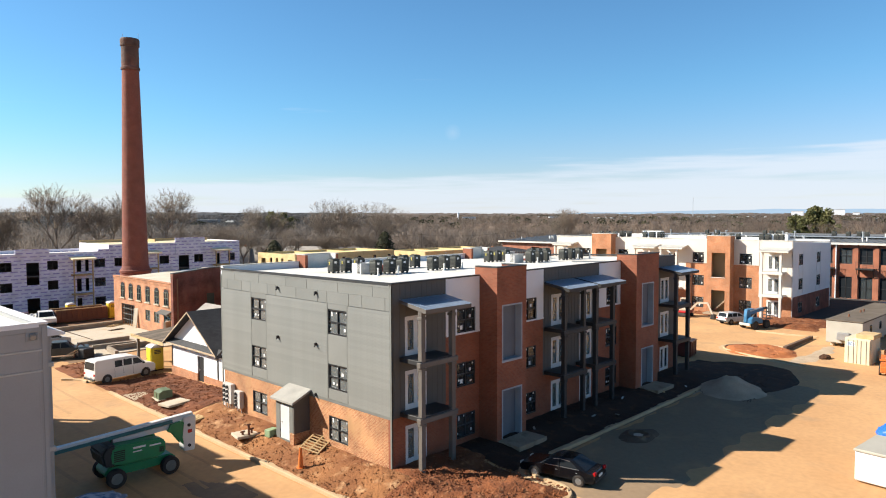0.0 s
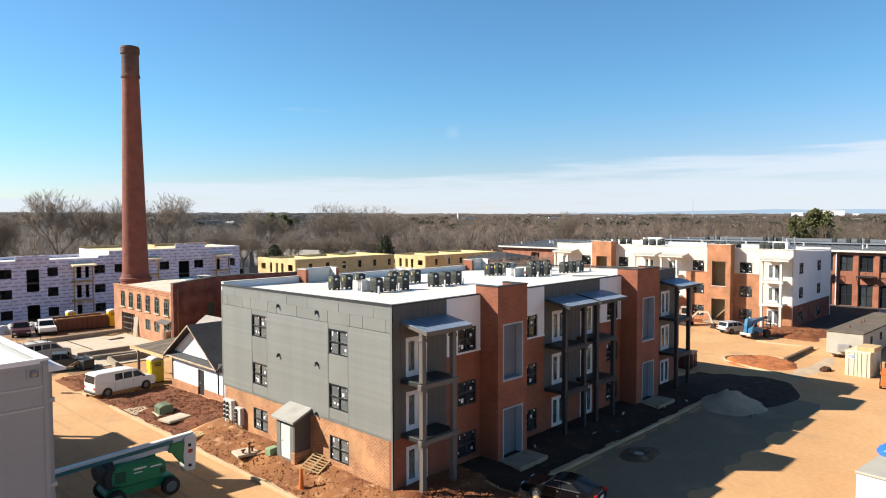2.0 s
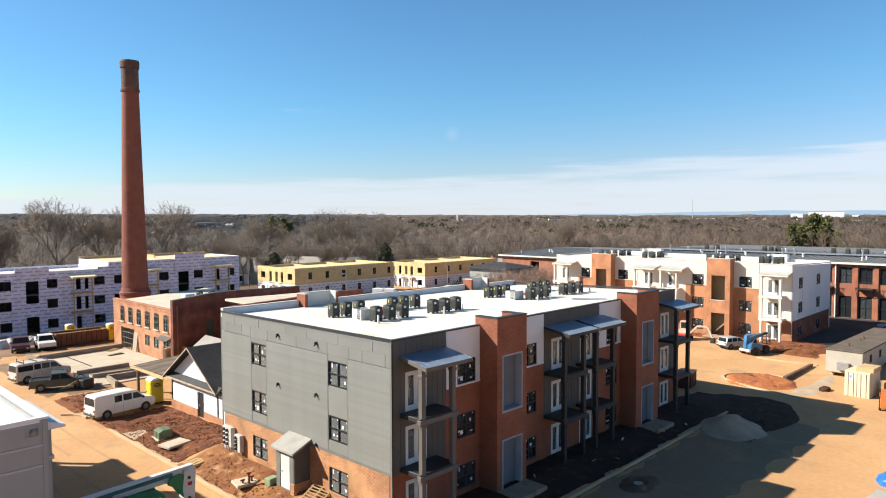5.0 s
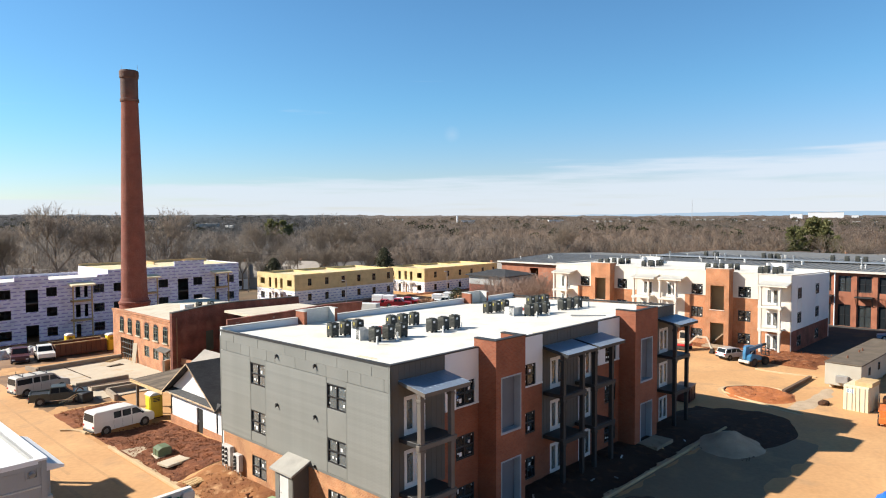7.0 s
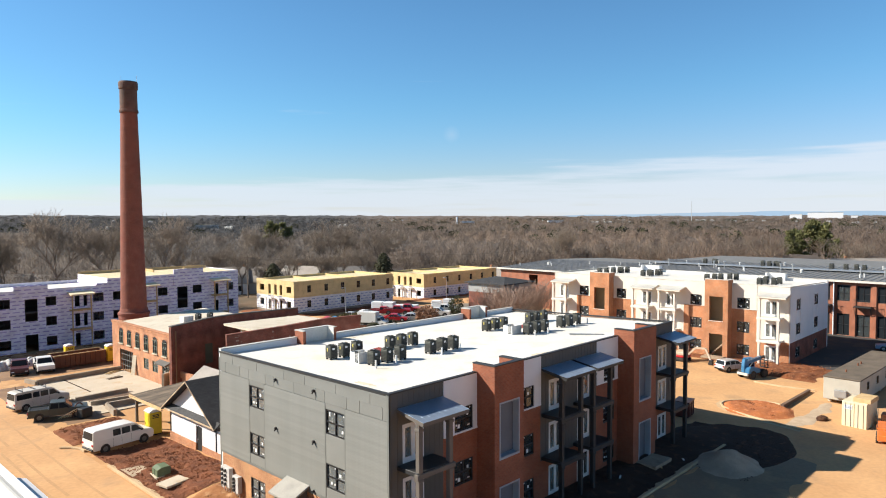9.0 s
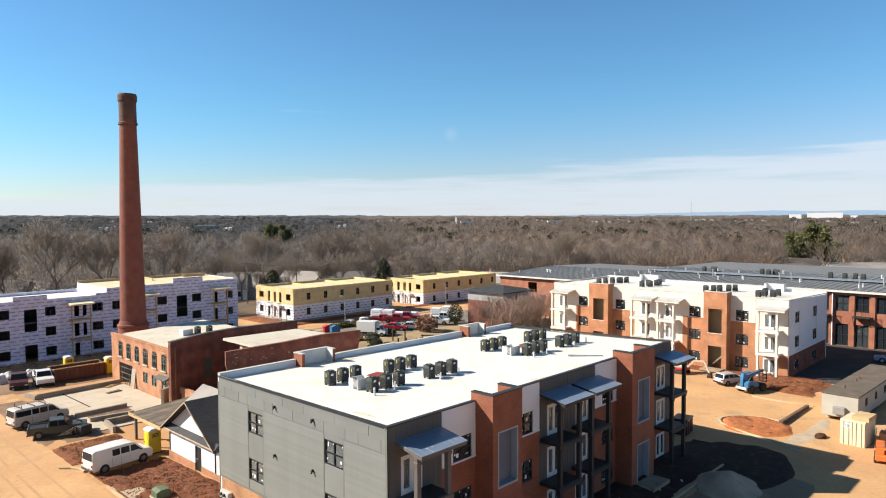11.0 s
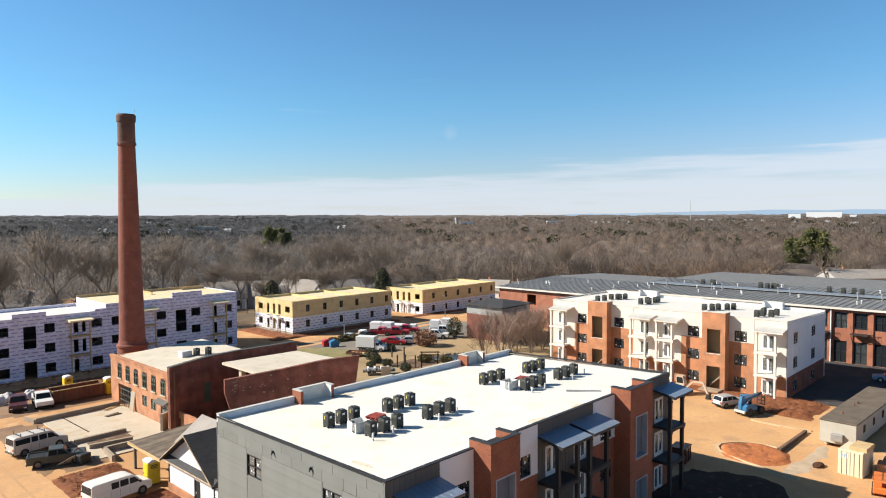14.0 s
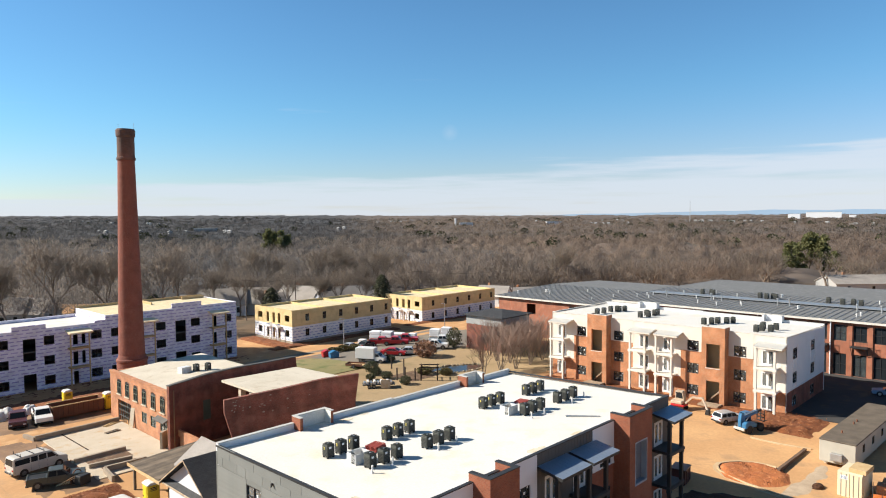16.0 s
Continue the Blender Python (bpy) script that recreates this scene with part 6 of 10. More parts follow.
def conifer(x, y, h, w, seed, label):
    rnd = random.Random(seed)
    t = thing("tree", pose(x, y, ground_z(x, y)), label, "tree")
    bm = bmesh.new()
    tube(bm, (0, 0, -0.3), (0, 0, h * 0.9), h * 0.025, 0.03, 7)
    part("trunk", bm, BARK, t)
    bm = bmesh.new()
    for k in range(1500):
        z = h * (0.12 + 0.88 * rnd.random() ** 1.15)
        r = w * (1.02 - z / h) ** 0.55 * (0.45 + 0.6 * rnd.random())
        a = rnd.random() * math.tau
        p = Vector((math.cos(a) * r, math.sin(a) * r, z))
        s = h * rnd.uniform(0.025, 0.05)
        o = Vector((math.cos(a), math.sin(a), -0.35)) * s
        q = Vector((-math.sin(a), math.cos(a), 0.2)) * s * 0.7
        u = Vector((rnd.uniform(-0.4, 0.4), rnd.uniform(-0.4, 0.4), 1)) * s * 0.6
        quad(bm, p - q, p + o, p + q, p - o * 0.3 + u)
    part("crown", bm, NEEDLE, t)


def pine(x, y, h, w, seed):
    rnd = random.Random(seed)
    t = thing("tree", pose(x, y, ground_z(x, y)), "tall green pine with a broad broken crown", "tree", "pines")
    bm = bmesh.new()
    tube(bm, (0, 0, -0.5), (0.2, 0, h * 0.9), h * 0.02, 0.08, 7)
    cl = []
    for k in range(24):
        a, z = rnd.random() * math.tau, h * rnd.uniform(0.32, 0.95)
        r = w * rnd.uniform(0.3, 1.0) * (1.2 - 0.75 * z / h)
        c = Vector((math.cos(a) * r, math.sin(a) * r, z))
        tube(bm, (0, 0, z - h * 0.06), c, 0.09, 0.03, 4, False)
        cl.append(c)
    cl.append(Vector((0, 0, h * 0.95)))
    part("trunk", bm, BARK, t)
    bm = bmesh.new()
    for c in cl:
        R = h * rnd.uniform(0.07, 0.12)
        for k in range(95):
            d = Vector((rnd.gauss(0, 1), rnd.gauss(0, 1), rnd.gauss(0, 0.7))).normalized() * R * rnd.uniform(0.4, 1.0)
            p, s = c + d, h * 0.016
            q = Vector((rnd.gauss(0, 1), rnd.gauss(0, 1), rnd.gauss(0, 1))) * s
            u = Vector((rnd.gauss(0, 1), rnd.gauss(0, 1), rnd.gauss(0, 1))) * s
            quad(bm, p - q, p - u, p + q, p + u)
    part("crown", bm, PINEN, t)


VIEW = Vector((0.722, 0.692, 0))
RIGHT = Vector((0.692, -0.722, 0))


def afar(depth, side):
    p = Vector((-23, -26, 0)) + VIEW * depth + RIGHT * side
    return p.x, p.y


def woods(name, label, material, n, m, near, reach, power, seed):
    """Leafless woods: domed crowns, each a cloud of fine upright twigs shaded as one soft dome, in one mesh."""
    rng = np.random.default_rng(seed)
    V, N = [], []
    far = near > 500
    depth = near + reach * rng.random(n) ** power
    side = (rng.random(n) * 2 - 1) * (depth * 0.72 + 25)
    depth = np.where((depth < 240) & (side > -0.42 * depth), depth + 72, depth)
    h = rng.uniform(8.0, 14.5, n)
    for i in range(n):
        x, y = afar(depth[i], side[i])
        if 90 < x < 160 and -50 < y < 80 or 55 < x < 146 and 94 < y < 127:
            continue
        if depth[i] < 304 and 0.49 < side[i] / depth[i] < 0.6:
            continue
        zg, c = ground_z(x, y), h[i]
        R = c * (rng.uniform(0.5, 0.85) if far else rng.uniform(0.32, 0.5))
        d = rng.normal(size=(m, 3))
        d /= np.linalg.norm(d, axis=1)[:, None]
        d[:, 2] = np.where(d[:, 2] < -0.3, -d[:, 2], d[:, 2])
        p = np.array([x, y, zg + c * 0.52]) + d * np.array([R, R, c * (0.3 if far else 0.4)]) * rng.uniform(0.25, 1.0, m)[:, None] ** 0.5
        q = d * 0.75 + np.array([0, 0, 0.75]) + rng.normal(size=(m, 3)) * 0.32
        q *= (c * rng.uniform(0.06, 0.15, m) / np.linalg.norm(q, axis=1))[:, None] * (1.4 if far else 1.0)
        w = rng.normal(size=(m, 3)) * (0.012 + depth[i] * (0.00024 if far else 0.00013))
        turned = np.einsum("ij,ij->i", np.cross(2 * w, q + w), d) < 0
        w[turned] *= -1
        V.append(np.stack([p - w, p + w, p + q], 1).reshape(-1, 3))
        N.append(np.repeat(d * 0.6 + rng.normal(size=(m, 3)) * 0.08 + np.array([0, 0, 0.12]), 3, 0))
    V, N = np.concatenate(V), np.concatenate(N)
    N /= np.linalg.norm(N, axis=1)[:, None]
    k = len(V)
    me = bpy.data.meshes.new(name)
    me.vertices.add(k), me.loops.add(k), me.polygons.add(k // 3)
    me.vertices.foreach_set("co", V.ravel())
    me.loops.foreach_set("vertex_index", np.arange(k))
    me.polygons.foreach_set("loop_start", np.arange(0, k, 3))
    me.update(calc_edges=True)
    me.normals_split_custom_set_from_vertices(N.tolist())
    me.materials.append(material)
    tagged(new(name, me), label, "woods", kind="stuff")


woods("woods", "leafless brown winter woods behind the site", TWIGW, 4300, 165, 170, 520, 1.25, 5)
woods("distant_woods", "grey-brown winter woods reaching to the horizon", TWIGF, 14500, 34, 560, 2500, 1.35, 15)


def canopy():
    """The far tree tops as a bumpy brown sheet."""
    ds, ss = np.concatenate([np.linspace(170, 900, 150), np.linspace(910, 2000, 80), np.linspace(2020, 4400, 60)]), np.linspace(-0.85, 0.85, 330)
    V = []
    rng = np.random.default_rng(14)
    for d in ds:
        for s in ss:
            x, y = afar(float(d), float(s * d))
            b = noise.noise(Vector((x * 0.075, y * 0.075, 0))) * 2.8 + noise.noise(Vector((x * 0.022, y * 0.022, 4))) * 3.0
            lift = 3.0 + 2.5 * smooth(d, 230, 420) + 3.0 * smooth(d, 1800, 3400)
            b += smooth(d, 1500, 2600) * (noise.noise(Vector((x * 0.005, y * 0.005, 2))) * 9 + noise.noise(Vector((x * 0.025, y * 0.025, 6))) * 5)
            if d < 246:
                lift = -3.0
            if 85 < x < 165 and -60 < y < 85 or 50 < x < 150 and 90 < y < 132:
                lift = -3.0
                b = 0
            V.append((x, y, ground_z(x, y) + lift + max(b, -3)))
    nx, ny = len(ds), len(ss)
    idx = np.arange(nx * ny).reshape(nx, ny)
    F = np.stack([idx[:-1, :-1], idx[1:, :-1], idx[1:, 1:], idx[:-1, 1:]], -1).reshape(-1, 4)
    me = bpy.data.meshes.new("far_woods")
    me.from_pydata(V, [], F.tolist())
    me.polygons.foreach_set("use_smooth", [True] * len(me.polygons))
    me.materials.append(CANOPY)
    tagged(new("far_woods", me), "brown leafless tree tops in the far distance", "woods", kind="stuff")


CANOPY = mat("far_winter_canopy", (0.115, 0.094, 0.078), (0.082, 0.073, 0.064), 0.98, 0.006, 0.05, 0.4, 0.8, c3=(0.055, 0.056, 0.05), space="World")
# the tree-top sheet takes the same painted light from west to east
light_drift(CANOPY, (0.52, 0.59, 0.70), (1.22, 1.1, 1.03))
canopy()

rt = random.Random(8)
for k in range(72):
    d, s = rt.uniform(172, 290), rt.uniform(-0.66, 0.66)
    if d < 232 and s > -0.4:
        d += 62
    x, y = afar(d, s * d)
    if 85 < x < 160 and -60 < y < 80 or (60 < x < 142 and 97 < y < 124):
        continue
    plant_tree(x, y, TREES[k % 4], rt.uniform(0.62, 0.95), rt.uniform(0, 360))
for px, d, sc in ((105, 165, 1.66), (192, 168, 1.5), (285, 165, 1.56), (584, 226, 1.56), (677, 230, 1.5), (612, 236, 1.44), (465, 225, 1.45), (25, 165, 1.32), (-10, 170, 1.3), (985, 240, 1.4)):
    x, y = afar(d, (px - 784) / 1200 * d)
    plant_tree(x, y, BIG[px % 3], sc, px * 7)
for px, d, sc in ((345, 196, 0.8), (385, 198, 0.95), (428, 200, 1.0), (470, 197, 0.7), (515, 203, 0.9), (565, 206, 0.8), (605, 204, 0.95), (650, 208, 0.85)):
    x, y = afar(d, (px - 784) / 1200 * d)
    plant_tree(x, y, BIG[px % 3], sc, px * 5)
for k in range(38):
    d, s = rt.uniform(176, 330), rt.uniform(-0.66, 0.5)
    if d < 232 and s > -0.4:
        d += 62
    x, y = afar(d, s * d)
    if 84 < x < 160 and -60 < y < 82 or (54 < x < 146 and 94 < y < 128):
        continue
    plant_tree(x, y, TREES[k % 4], rt.uniform(0.8, 1.1), rt.uniform(0, 360))
conifer(*afar(178, (484 - 784) / 1200 * 178), 10.0, 4.6, 3, "dense dark green cedar beside the townhouse rows")
conifer(*afar(195, (680 - 784) / 1200 * 195), 12.0, 5.0, 4, "dense dark green cedar behind the townhouse rows")
conifer(*afar(175, (275 - 784) / 1200 * 175), 9.0, 5.5, 5, "dark evergreen thicket behind the wrapped block")
conifer(*afar(172, (145 - 784) / 1200 * 172), 6.5, 6.0, 6, "dark evergreen thicket behind the wrapped block")
for px, d, h in ((480, 500, 22), (490, 506, 20), (501, 496, 21), (514, 500, 18), (1408, 300, 16), (1440, 310, 20), (1466, 305, 19), (1418, 306, 15), (1484, 300, 12), (1453, 312, 18)):
    pine(*afar(d, (px - 784) / 1200 * d), h, 4.2, px)


def evergreens():
    """Dark pines scattered through the far woods, joined."""
    rng = np.random.default_rng(9)
    V = []
    for k in range(150):
        d = 480 + 2600 * rng.random() ** 1.2
        x, y = afar(d, (rng.random() * 2 - 1) * 0.68 * d)
        for j in range(rng.integers(1, 5)):
            cx, cy = x + rng.normal() * 9, y + rng.normal() * 9
            c = rng.uniform(9, 15)
            m = 110
            v = rng.normal(size=(m, 3))
            v /= np.linalg.norm(v, axis=1)[:, None]
            p = np.array([cx, cy, ground_z(cx, cy) + c * 0.68]) + v * np.array([c * 0.34, c * 0.34, c * 0.3])
            a, b2 = rng.normal(size=(m, 3)) * c * 0.05, rng.normal(size=(m, 3)) * c * 0.05
            V.append(np.stack([p + a, p + b2, p - a - b2 * 0.4], 1).reshape(-1, 3))
    V = np.concatenate(V)
    me = bpy.data.meshes.new("evergreens")
    me.from_pydata(V.tolist(), [], np.arange(len(V)).reshape(-1, 3).tolist())
    me.materials.append(NEEDLE)
    tagged(new("evergreens", me), "dark pines scattered through the far woods", "woods", kind="stuff")


evergreens()
# the blue ridge on the skyline
bm = bmesh.new()
row = []
for k in range(121):
    px = 700 + 1100 * k / 120
    x, y = afar(4700, (px - 784) / 1200 * 4700)
    hgt = 20 + 26 * smooth(px, 880, 1420) * (1 - 0.3 * smooth(px, 1480, 1700)) + 7 * noise.noise(Vector((px * 0.012, 0, 3))) + 3 * noise.noise(Vector((px * 0.05, 0, 8)))
    row.append((bm.verts.new((x, y, -30)), bm.verts.new((x, y, hgt))))
for a, b2 in zip(row, row[1:]):
    bm.faces.new((a[0], b2[0], b2[1], a[1]))
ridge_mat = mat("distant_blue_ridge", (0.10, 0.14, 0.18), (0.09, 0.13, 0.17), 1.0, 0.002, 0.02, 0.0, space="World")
# emission on the ridge card puts haze blue where no sun reaches
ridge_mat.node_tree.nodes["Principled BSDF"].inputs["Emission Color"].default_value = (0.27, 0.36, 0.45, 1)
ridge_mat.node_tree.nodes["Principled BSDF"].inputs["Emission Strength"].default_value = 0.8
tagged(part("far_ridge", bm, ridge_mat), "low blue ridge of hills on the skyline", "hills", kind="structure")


def far_town():
    """Scattered pale houses and sheds among the far woods, too small to tell apart."""
    rnd = random.Random(6)
    bm = bmesh.new()
    for k in range(16):
        d = 620 + 1500 * rnd.random()
        s = rnd.uniform(-0.64, 0.64)
        for j in range(rnd.randint(1, 6)):
            x, y = afar(d + rnd.uniform(-30, 30), s * d + rnd.uniform(-45, 45))
            w, l, h = rnd.uniform(3, 6), rnd.uniform(4, 9), rnd.uniform(1.0, 2.4)
            z = ground_z(x, y) + 8.0
            box(bm, x - w / 2, x + w / 2, y - l / 2, y + l / 2, z - 4, z + h)
            v = [bm.verts.new(p) for p in ((x - w / 2, y - l / 2, z + h), (x + w / 2, y - l / 2, z + h), (x + w / 2, y + l / 2, z + h), (x - w / 2, y + l / 2, z + h), (x, y - l / 2, z + h + 1.2), (x, y + l / 2, z + h + 1.2))]
            for f in ((0, 1, 4), (2, 3, 5), (1, 2, 5, 4), (3, 0, 4, 5)):
                bm.faces.new([v[i] for i in f])
    tagged(part("far_houses", bm, PALEGREY), "scattered pale houses among the far woods", "houses", kind="stuff")


far_town()


# ---- things on and against the grey block ----
def lap_siding():
    """Grey boards, trim and flat panels of the windowed end wall."""
    x, row, w = 0.0, 0.178, 1.75
    spans = [(0.13, 3.60), (5.54, 11.91), (13.85, A_D - 0.14)]
    for a, b in spans:
        bm = bmesh.new()
        pts = [(0.02, 0.0), (-0.024, 0.0), (-0.012, row + 0.012), (0.02, row + 0.012)]
        p = [bm.verts.new((q, a, z)) for q, z in pts]
        r = [bm.verts.new((q, b, z)) for q, z in pts]
        bm.faces.new(p), bm.faces.new(r[::-1])
        for k in range(4):
            bm.faces.new((p[k], r[k], r[(k + 1) % 4], p[(k + 1) % 4]))
        me = mesh_of(bm, "siding_board", GREY)
        z = 2.75
        while z < 8.25:
            part("siding_board", me, None, west, m=pose(0, 0, z))
            z += row
    cuts1 = [0.12, 0.48, 2.37, 3.51, 5.5, 6.4, 8.6, 10.8, 11.8, 13.85, 14.95, 16.86, A_D - 0.14]
    cuts2 = [0.12, 1.49, 4.48, 7.48, 9.67, 12.82, 15.88, A_D - 0.14]
    for cuts, z0, z1 in ((cuts1, 8.31, 8.975), (cuts2, 8.979, 9.53)):
        for a, b in zip(cuts, cuts[1:]):
            bm = bmesh.new()
            soft_box(bm, -0.012, 0.028, a + 0.012, b - 0.012, z0, z1, 0.003)
            part("fibre_cement_panel", bm, GREY, west)
    for c in (4.57, 12.88):
        for z0, z1 in ((2.76, 3.36), (4.82, 6.5), (7.97, 8.3)):
            bm = bmesh.new()
            soft_box(bm, -0.012, 0.028, c - w / 2 + 0.012, c + w / 2 - 0.012, z0, z1, 0.004)
            part("fibre_cement_panel", bm, GREY, west)
    bm = bmesh.new()
    box(bm, -0.03, 0.05, 0.12, A_D - 0.14, 9.53, 9.7)
    part("frieze_board", bm, GREY, west)
    for y, z in ((10.55, 8.75), (6.52, 8.74), (10.58, 5.66), (6.56, 5.72), (6.66, 2.72)):
        bm = bmesh.new()
        soft_box(bm, -0.16, -0.01, y - 0.07, y + 0.07, z, z + 0.16, 0.02)
        tube(bm, (-0.1, y, z + 0.02), (-0.2, y - 0.06, z - 0.04), 0.045)
        part("vent_hood", bm, STEEL, west)


lap_siding()


def meter_closet():
    top = thing("utility_closet", pose(0, 0, 0.75), "small grey lean-to closet with a white door against the brick wall", "closet")
    bm = bmesh.new()
    wall(bm, "x", -1.1, 0.0, 0.45, 2.45, 7.35, 7.5)
    part("wall", bm, DARK, top)
    bm = bmesh.new()
    wall(bm, "y", 7.5, 9.25, 0.0, 2.45, -1.1, -0.95, [(7.85, 8.85, 0.1, 2.2)])
    part("wall", bm, TRIM, top)
    bm = bmesh.new()
    wall(bm, "x", -0.95, 0.0, 0.45, 2.45, 9.1, 9.25)
    part("wall", bm, TRIM, top)
    bm = bmesh.new()
    soft_box(bm, -1.17, 0.0, 7.28, 7.7, -0.1, 0.62, 0.02)
    part("plinth", bm, BRICKSUN, top)
    bm = bmesh.new()
    soft_box(bm, -1.07, -1.01, 7.88, 8.82, 0.1, 2.15, 0.01)
    d = part("door", bm, DOORW, top, "plain white door")
    bm = bmesh.new()
    tube(bm, (-1.12, 8.65, 1.1), (-1.02, 8.65, 1.1), 0.035)
    part("handle", bm, GALV, d)
    bm = bmesh.new()
    prism(bm, [(-1.08, 2.4), (0.0, 2.4), (0.0, 2.98), (-1.08, 2.5)], 7.36, 7.5)
    part("gable_infill", bm, DARK, top)
    bm = bmesh.new()
    prism(bm, [(-1.36, 2.38), (0.0, 2.98), (0.0, 3.12), (-1.36, 2.52)], 7.12, 9.48)
    bmesh.ops.bevel(bm, geom=bm.edges[:], offset=0.015, segments=1, affect="EDGES")
    part("roof", bm, CLOSETR, top, "pale grey sloping roof slab")


meter_closet()


def meters():
    top = thing("electric_meter_bank", pose(-0.03, 16.2, 1.2), "grey bank of electric meters on the brick wall", "meter bank")
    for k, (y0, y1, z0, z1) in enumerate(((-0.2, 0.95, 0.1, 1.45), (-1.35, -0.6, 0.0, 1.15))):
        bm = bmesh.new()
        soft_box(bm, -0.32, 0.0, y0, y1, z0, z1, 0.02)
        cab = part("cabinet", bm, LTGREY, top)
        for j in range(4):
            for i in range(2 - k):
                bm = bmesh.new()
                c = (y1 - 0.24 - 0.42 * i, z0 + 0.2 + j * (0.31 - 0.06 * k))
                tube(bm, (-0.31, c[0], c[1]), (-0.43, c[0], c[1]), 0.11, 0.1, 14)
                part("meter", bm, STEEL, cab)
    for y in (-1.25, -0.95, -0.75, -0.1, 0.2, 0.5, 0.8):
        bm = bmesh.new()
        tube(bm, (-0.12, y, 0.2), (-0.14, y + 0.05, -1.15), 0.035)
        part("conduit", bm, GALV, top)


meters()


def make_condenser():
    top = thing("condenser", pose(0, 0, -50), "dark square air-conditioning condenser standing on the white roof", "air conditioner", "roof condensers")
    h, w = 0.96, 0.305
    bm = bmesh.new()
    soft_box(bm, -w, w, -w, w, 0.1, h - 0.1, 0.05, 2)
    body = part("casing", bm, ACM, top)
    bm = bmesh.new()
    for k in range(6):
        z = 0.17 + k * 0.092
        for q in (-1, 1):
            box(bm, -w + 0.06, w - 0.06, q * (w + 0.004) - 0.008, q * (w + 0.004) + 0.008, z, z + 0.05)
            box(bm, q * (w + 0.004) - 0.008, q * (w + 0.004) + 0.008, -w + 0.06, w - 0.06, z, z + 0.05)
    tagged(part("louvre", bm, BLACKP, body), kind="stuff")
    # flat lid with a raised rim round the sunken fan
    bm = bmesh.new()
    soft_box(bm, -w - 0.003, w + 0.003, -w - 0.003, w + 0.003, h - 0.1, h - 0.03, 0.045, 2)
    part("lid", bm, ACM, top)
    bm = bmesh.new()
    tube(bm, (0, 0, h - 0.04), (0, 0, h - 0.024), 0.25, 0.25, 20)
    part("fan_well", bm, BLACKP, top)
    bm = bmesh.new()
    for r in (0.1, 0.18, 0.26):
        for k in range(20):
            a, b = k * math.tau / 20, (k + 1) * math.tau / 20
            tube(bm, (r * math.cos(a), r * math.sin(a), h), (r * math.cos(b), r * math.sin(b), h), 0.009, None, 4, False)
    for k in range(8):
        a = k * math.tau / 8
        tube(bm, (0.05 * math.cos(a), 0.05 * math.sin(a), h), (0.27 * math.cos(a), 0.27 * math.sin(a), h - 0.02), 0.008, None, 4, False)
    part("fan_grille", bm, ACM, top)
    bm = bmesh.new()
    tube(bm, (0, 0, h - 0.03), (0, 0, h + 0.012), 0.075, 0.07, 10)
    part("fan_motor", bm, GALV, top)
    for sx in (-1, 1):
        for sy in (-1, 1):
            bm = bmesh.new()
            soft_box(bm, sx * 0.22 - 0.06, sx * 0.22 + 0.06, sy * 0.22 - 0.06, sy * 0.22 + 0.06, 0, 0.11, 0.01)
            part("foot", bm, BLACKP, top)
    bm = bmesh.new()
    box(bm, -0.16, 0.02, -w - 0.018, -w - 0.013, h - 0.3, h - 0.16)
    part("rating_label", bm, PAPER, top)
    return top


ac = make_condenser()
bm = bmesh.new()
box(bm, -0.326, -0.318, -0.01, 0.075, 0.56, 0.77)
YTAG = mesh_of(bm, "energy_label", YELLOWL)
AC_ROWS = ((10.4, (4.2, 5.25, 6.35), True), (6.8, (4.8, 5.95, 7.1), False), (10.25, (9.3, 10.4, 11.55), True), (6.75, (9.9, 11.05, 12.2), False), (10.4, (20.25, 21.35, 22.5), True), (6.5, (20.8, 21.9, 23.0), False), (10.35, (26.2, 27.2, 28.35), True), (6.6, (25.65, 26.8, 28.05), False))
ra = random.Random(3)
for y, xs, lab in AC_ROWS:
    for x in xs:
        z = 0.85 + roof_z(x, y, A_L, A_D)
        o = copy_thing(ac, pose(x, y, z, 0, 0, ra.uniform(-4, 4)))
        if lab:
            part("energy_label", YTAG, None, o, "yellow energy label")
BZ = 1.0
for v, us in ((3.2, (7.4, 31.6)), (4.9, (7.6, 13.9, 23.8, 31.8, 32.9)), (6.2, (24.4, 14.6)), (7.4, (7.4, 13.7, 24.8, 31.1, 32.8)), (8.7, (8.2, 14.4, 25.6)), (9.8, (14.3, 26.1, 8.6))):
    for u in us:
        copy_thing(ac, pose(68.3 + v, 37.4 - u, BZ + roof_z(u, v, B_L, B_D), 0, 0, 0))
ac.matrix_basis = pose(68.3 + 8.6, 37.4 - 7.9, BZ + roof_z(7.9, 8.6, B_L, B_D))


STAIN = mat("ochre_silt_stain", (0.60, 0.50, 0.34), (0.66, 0.60, 0.48), 0.8, 1.2, 8, 0.05, c3=(0.50, 0.38, 0.22))


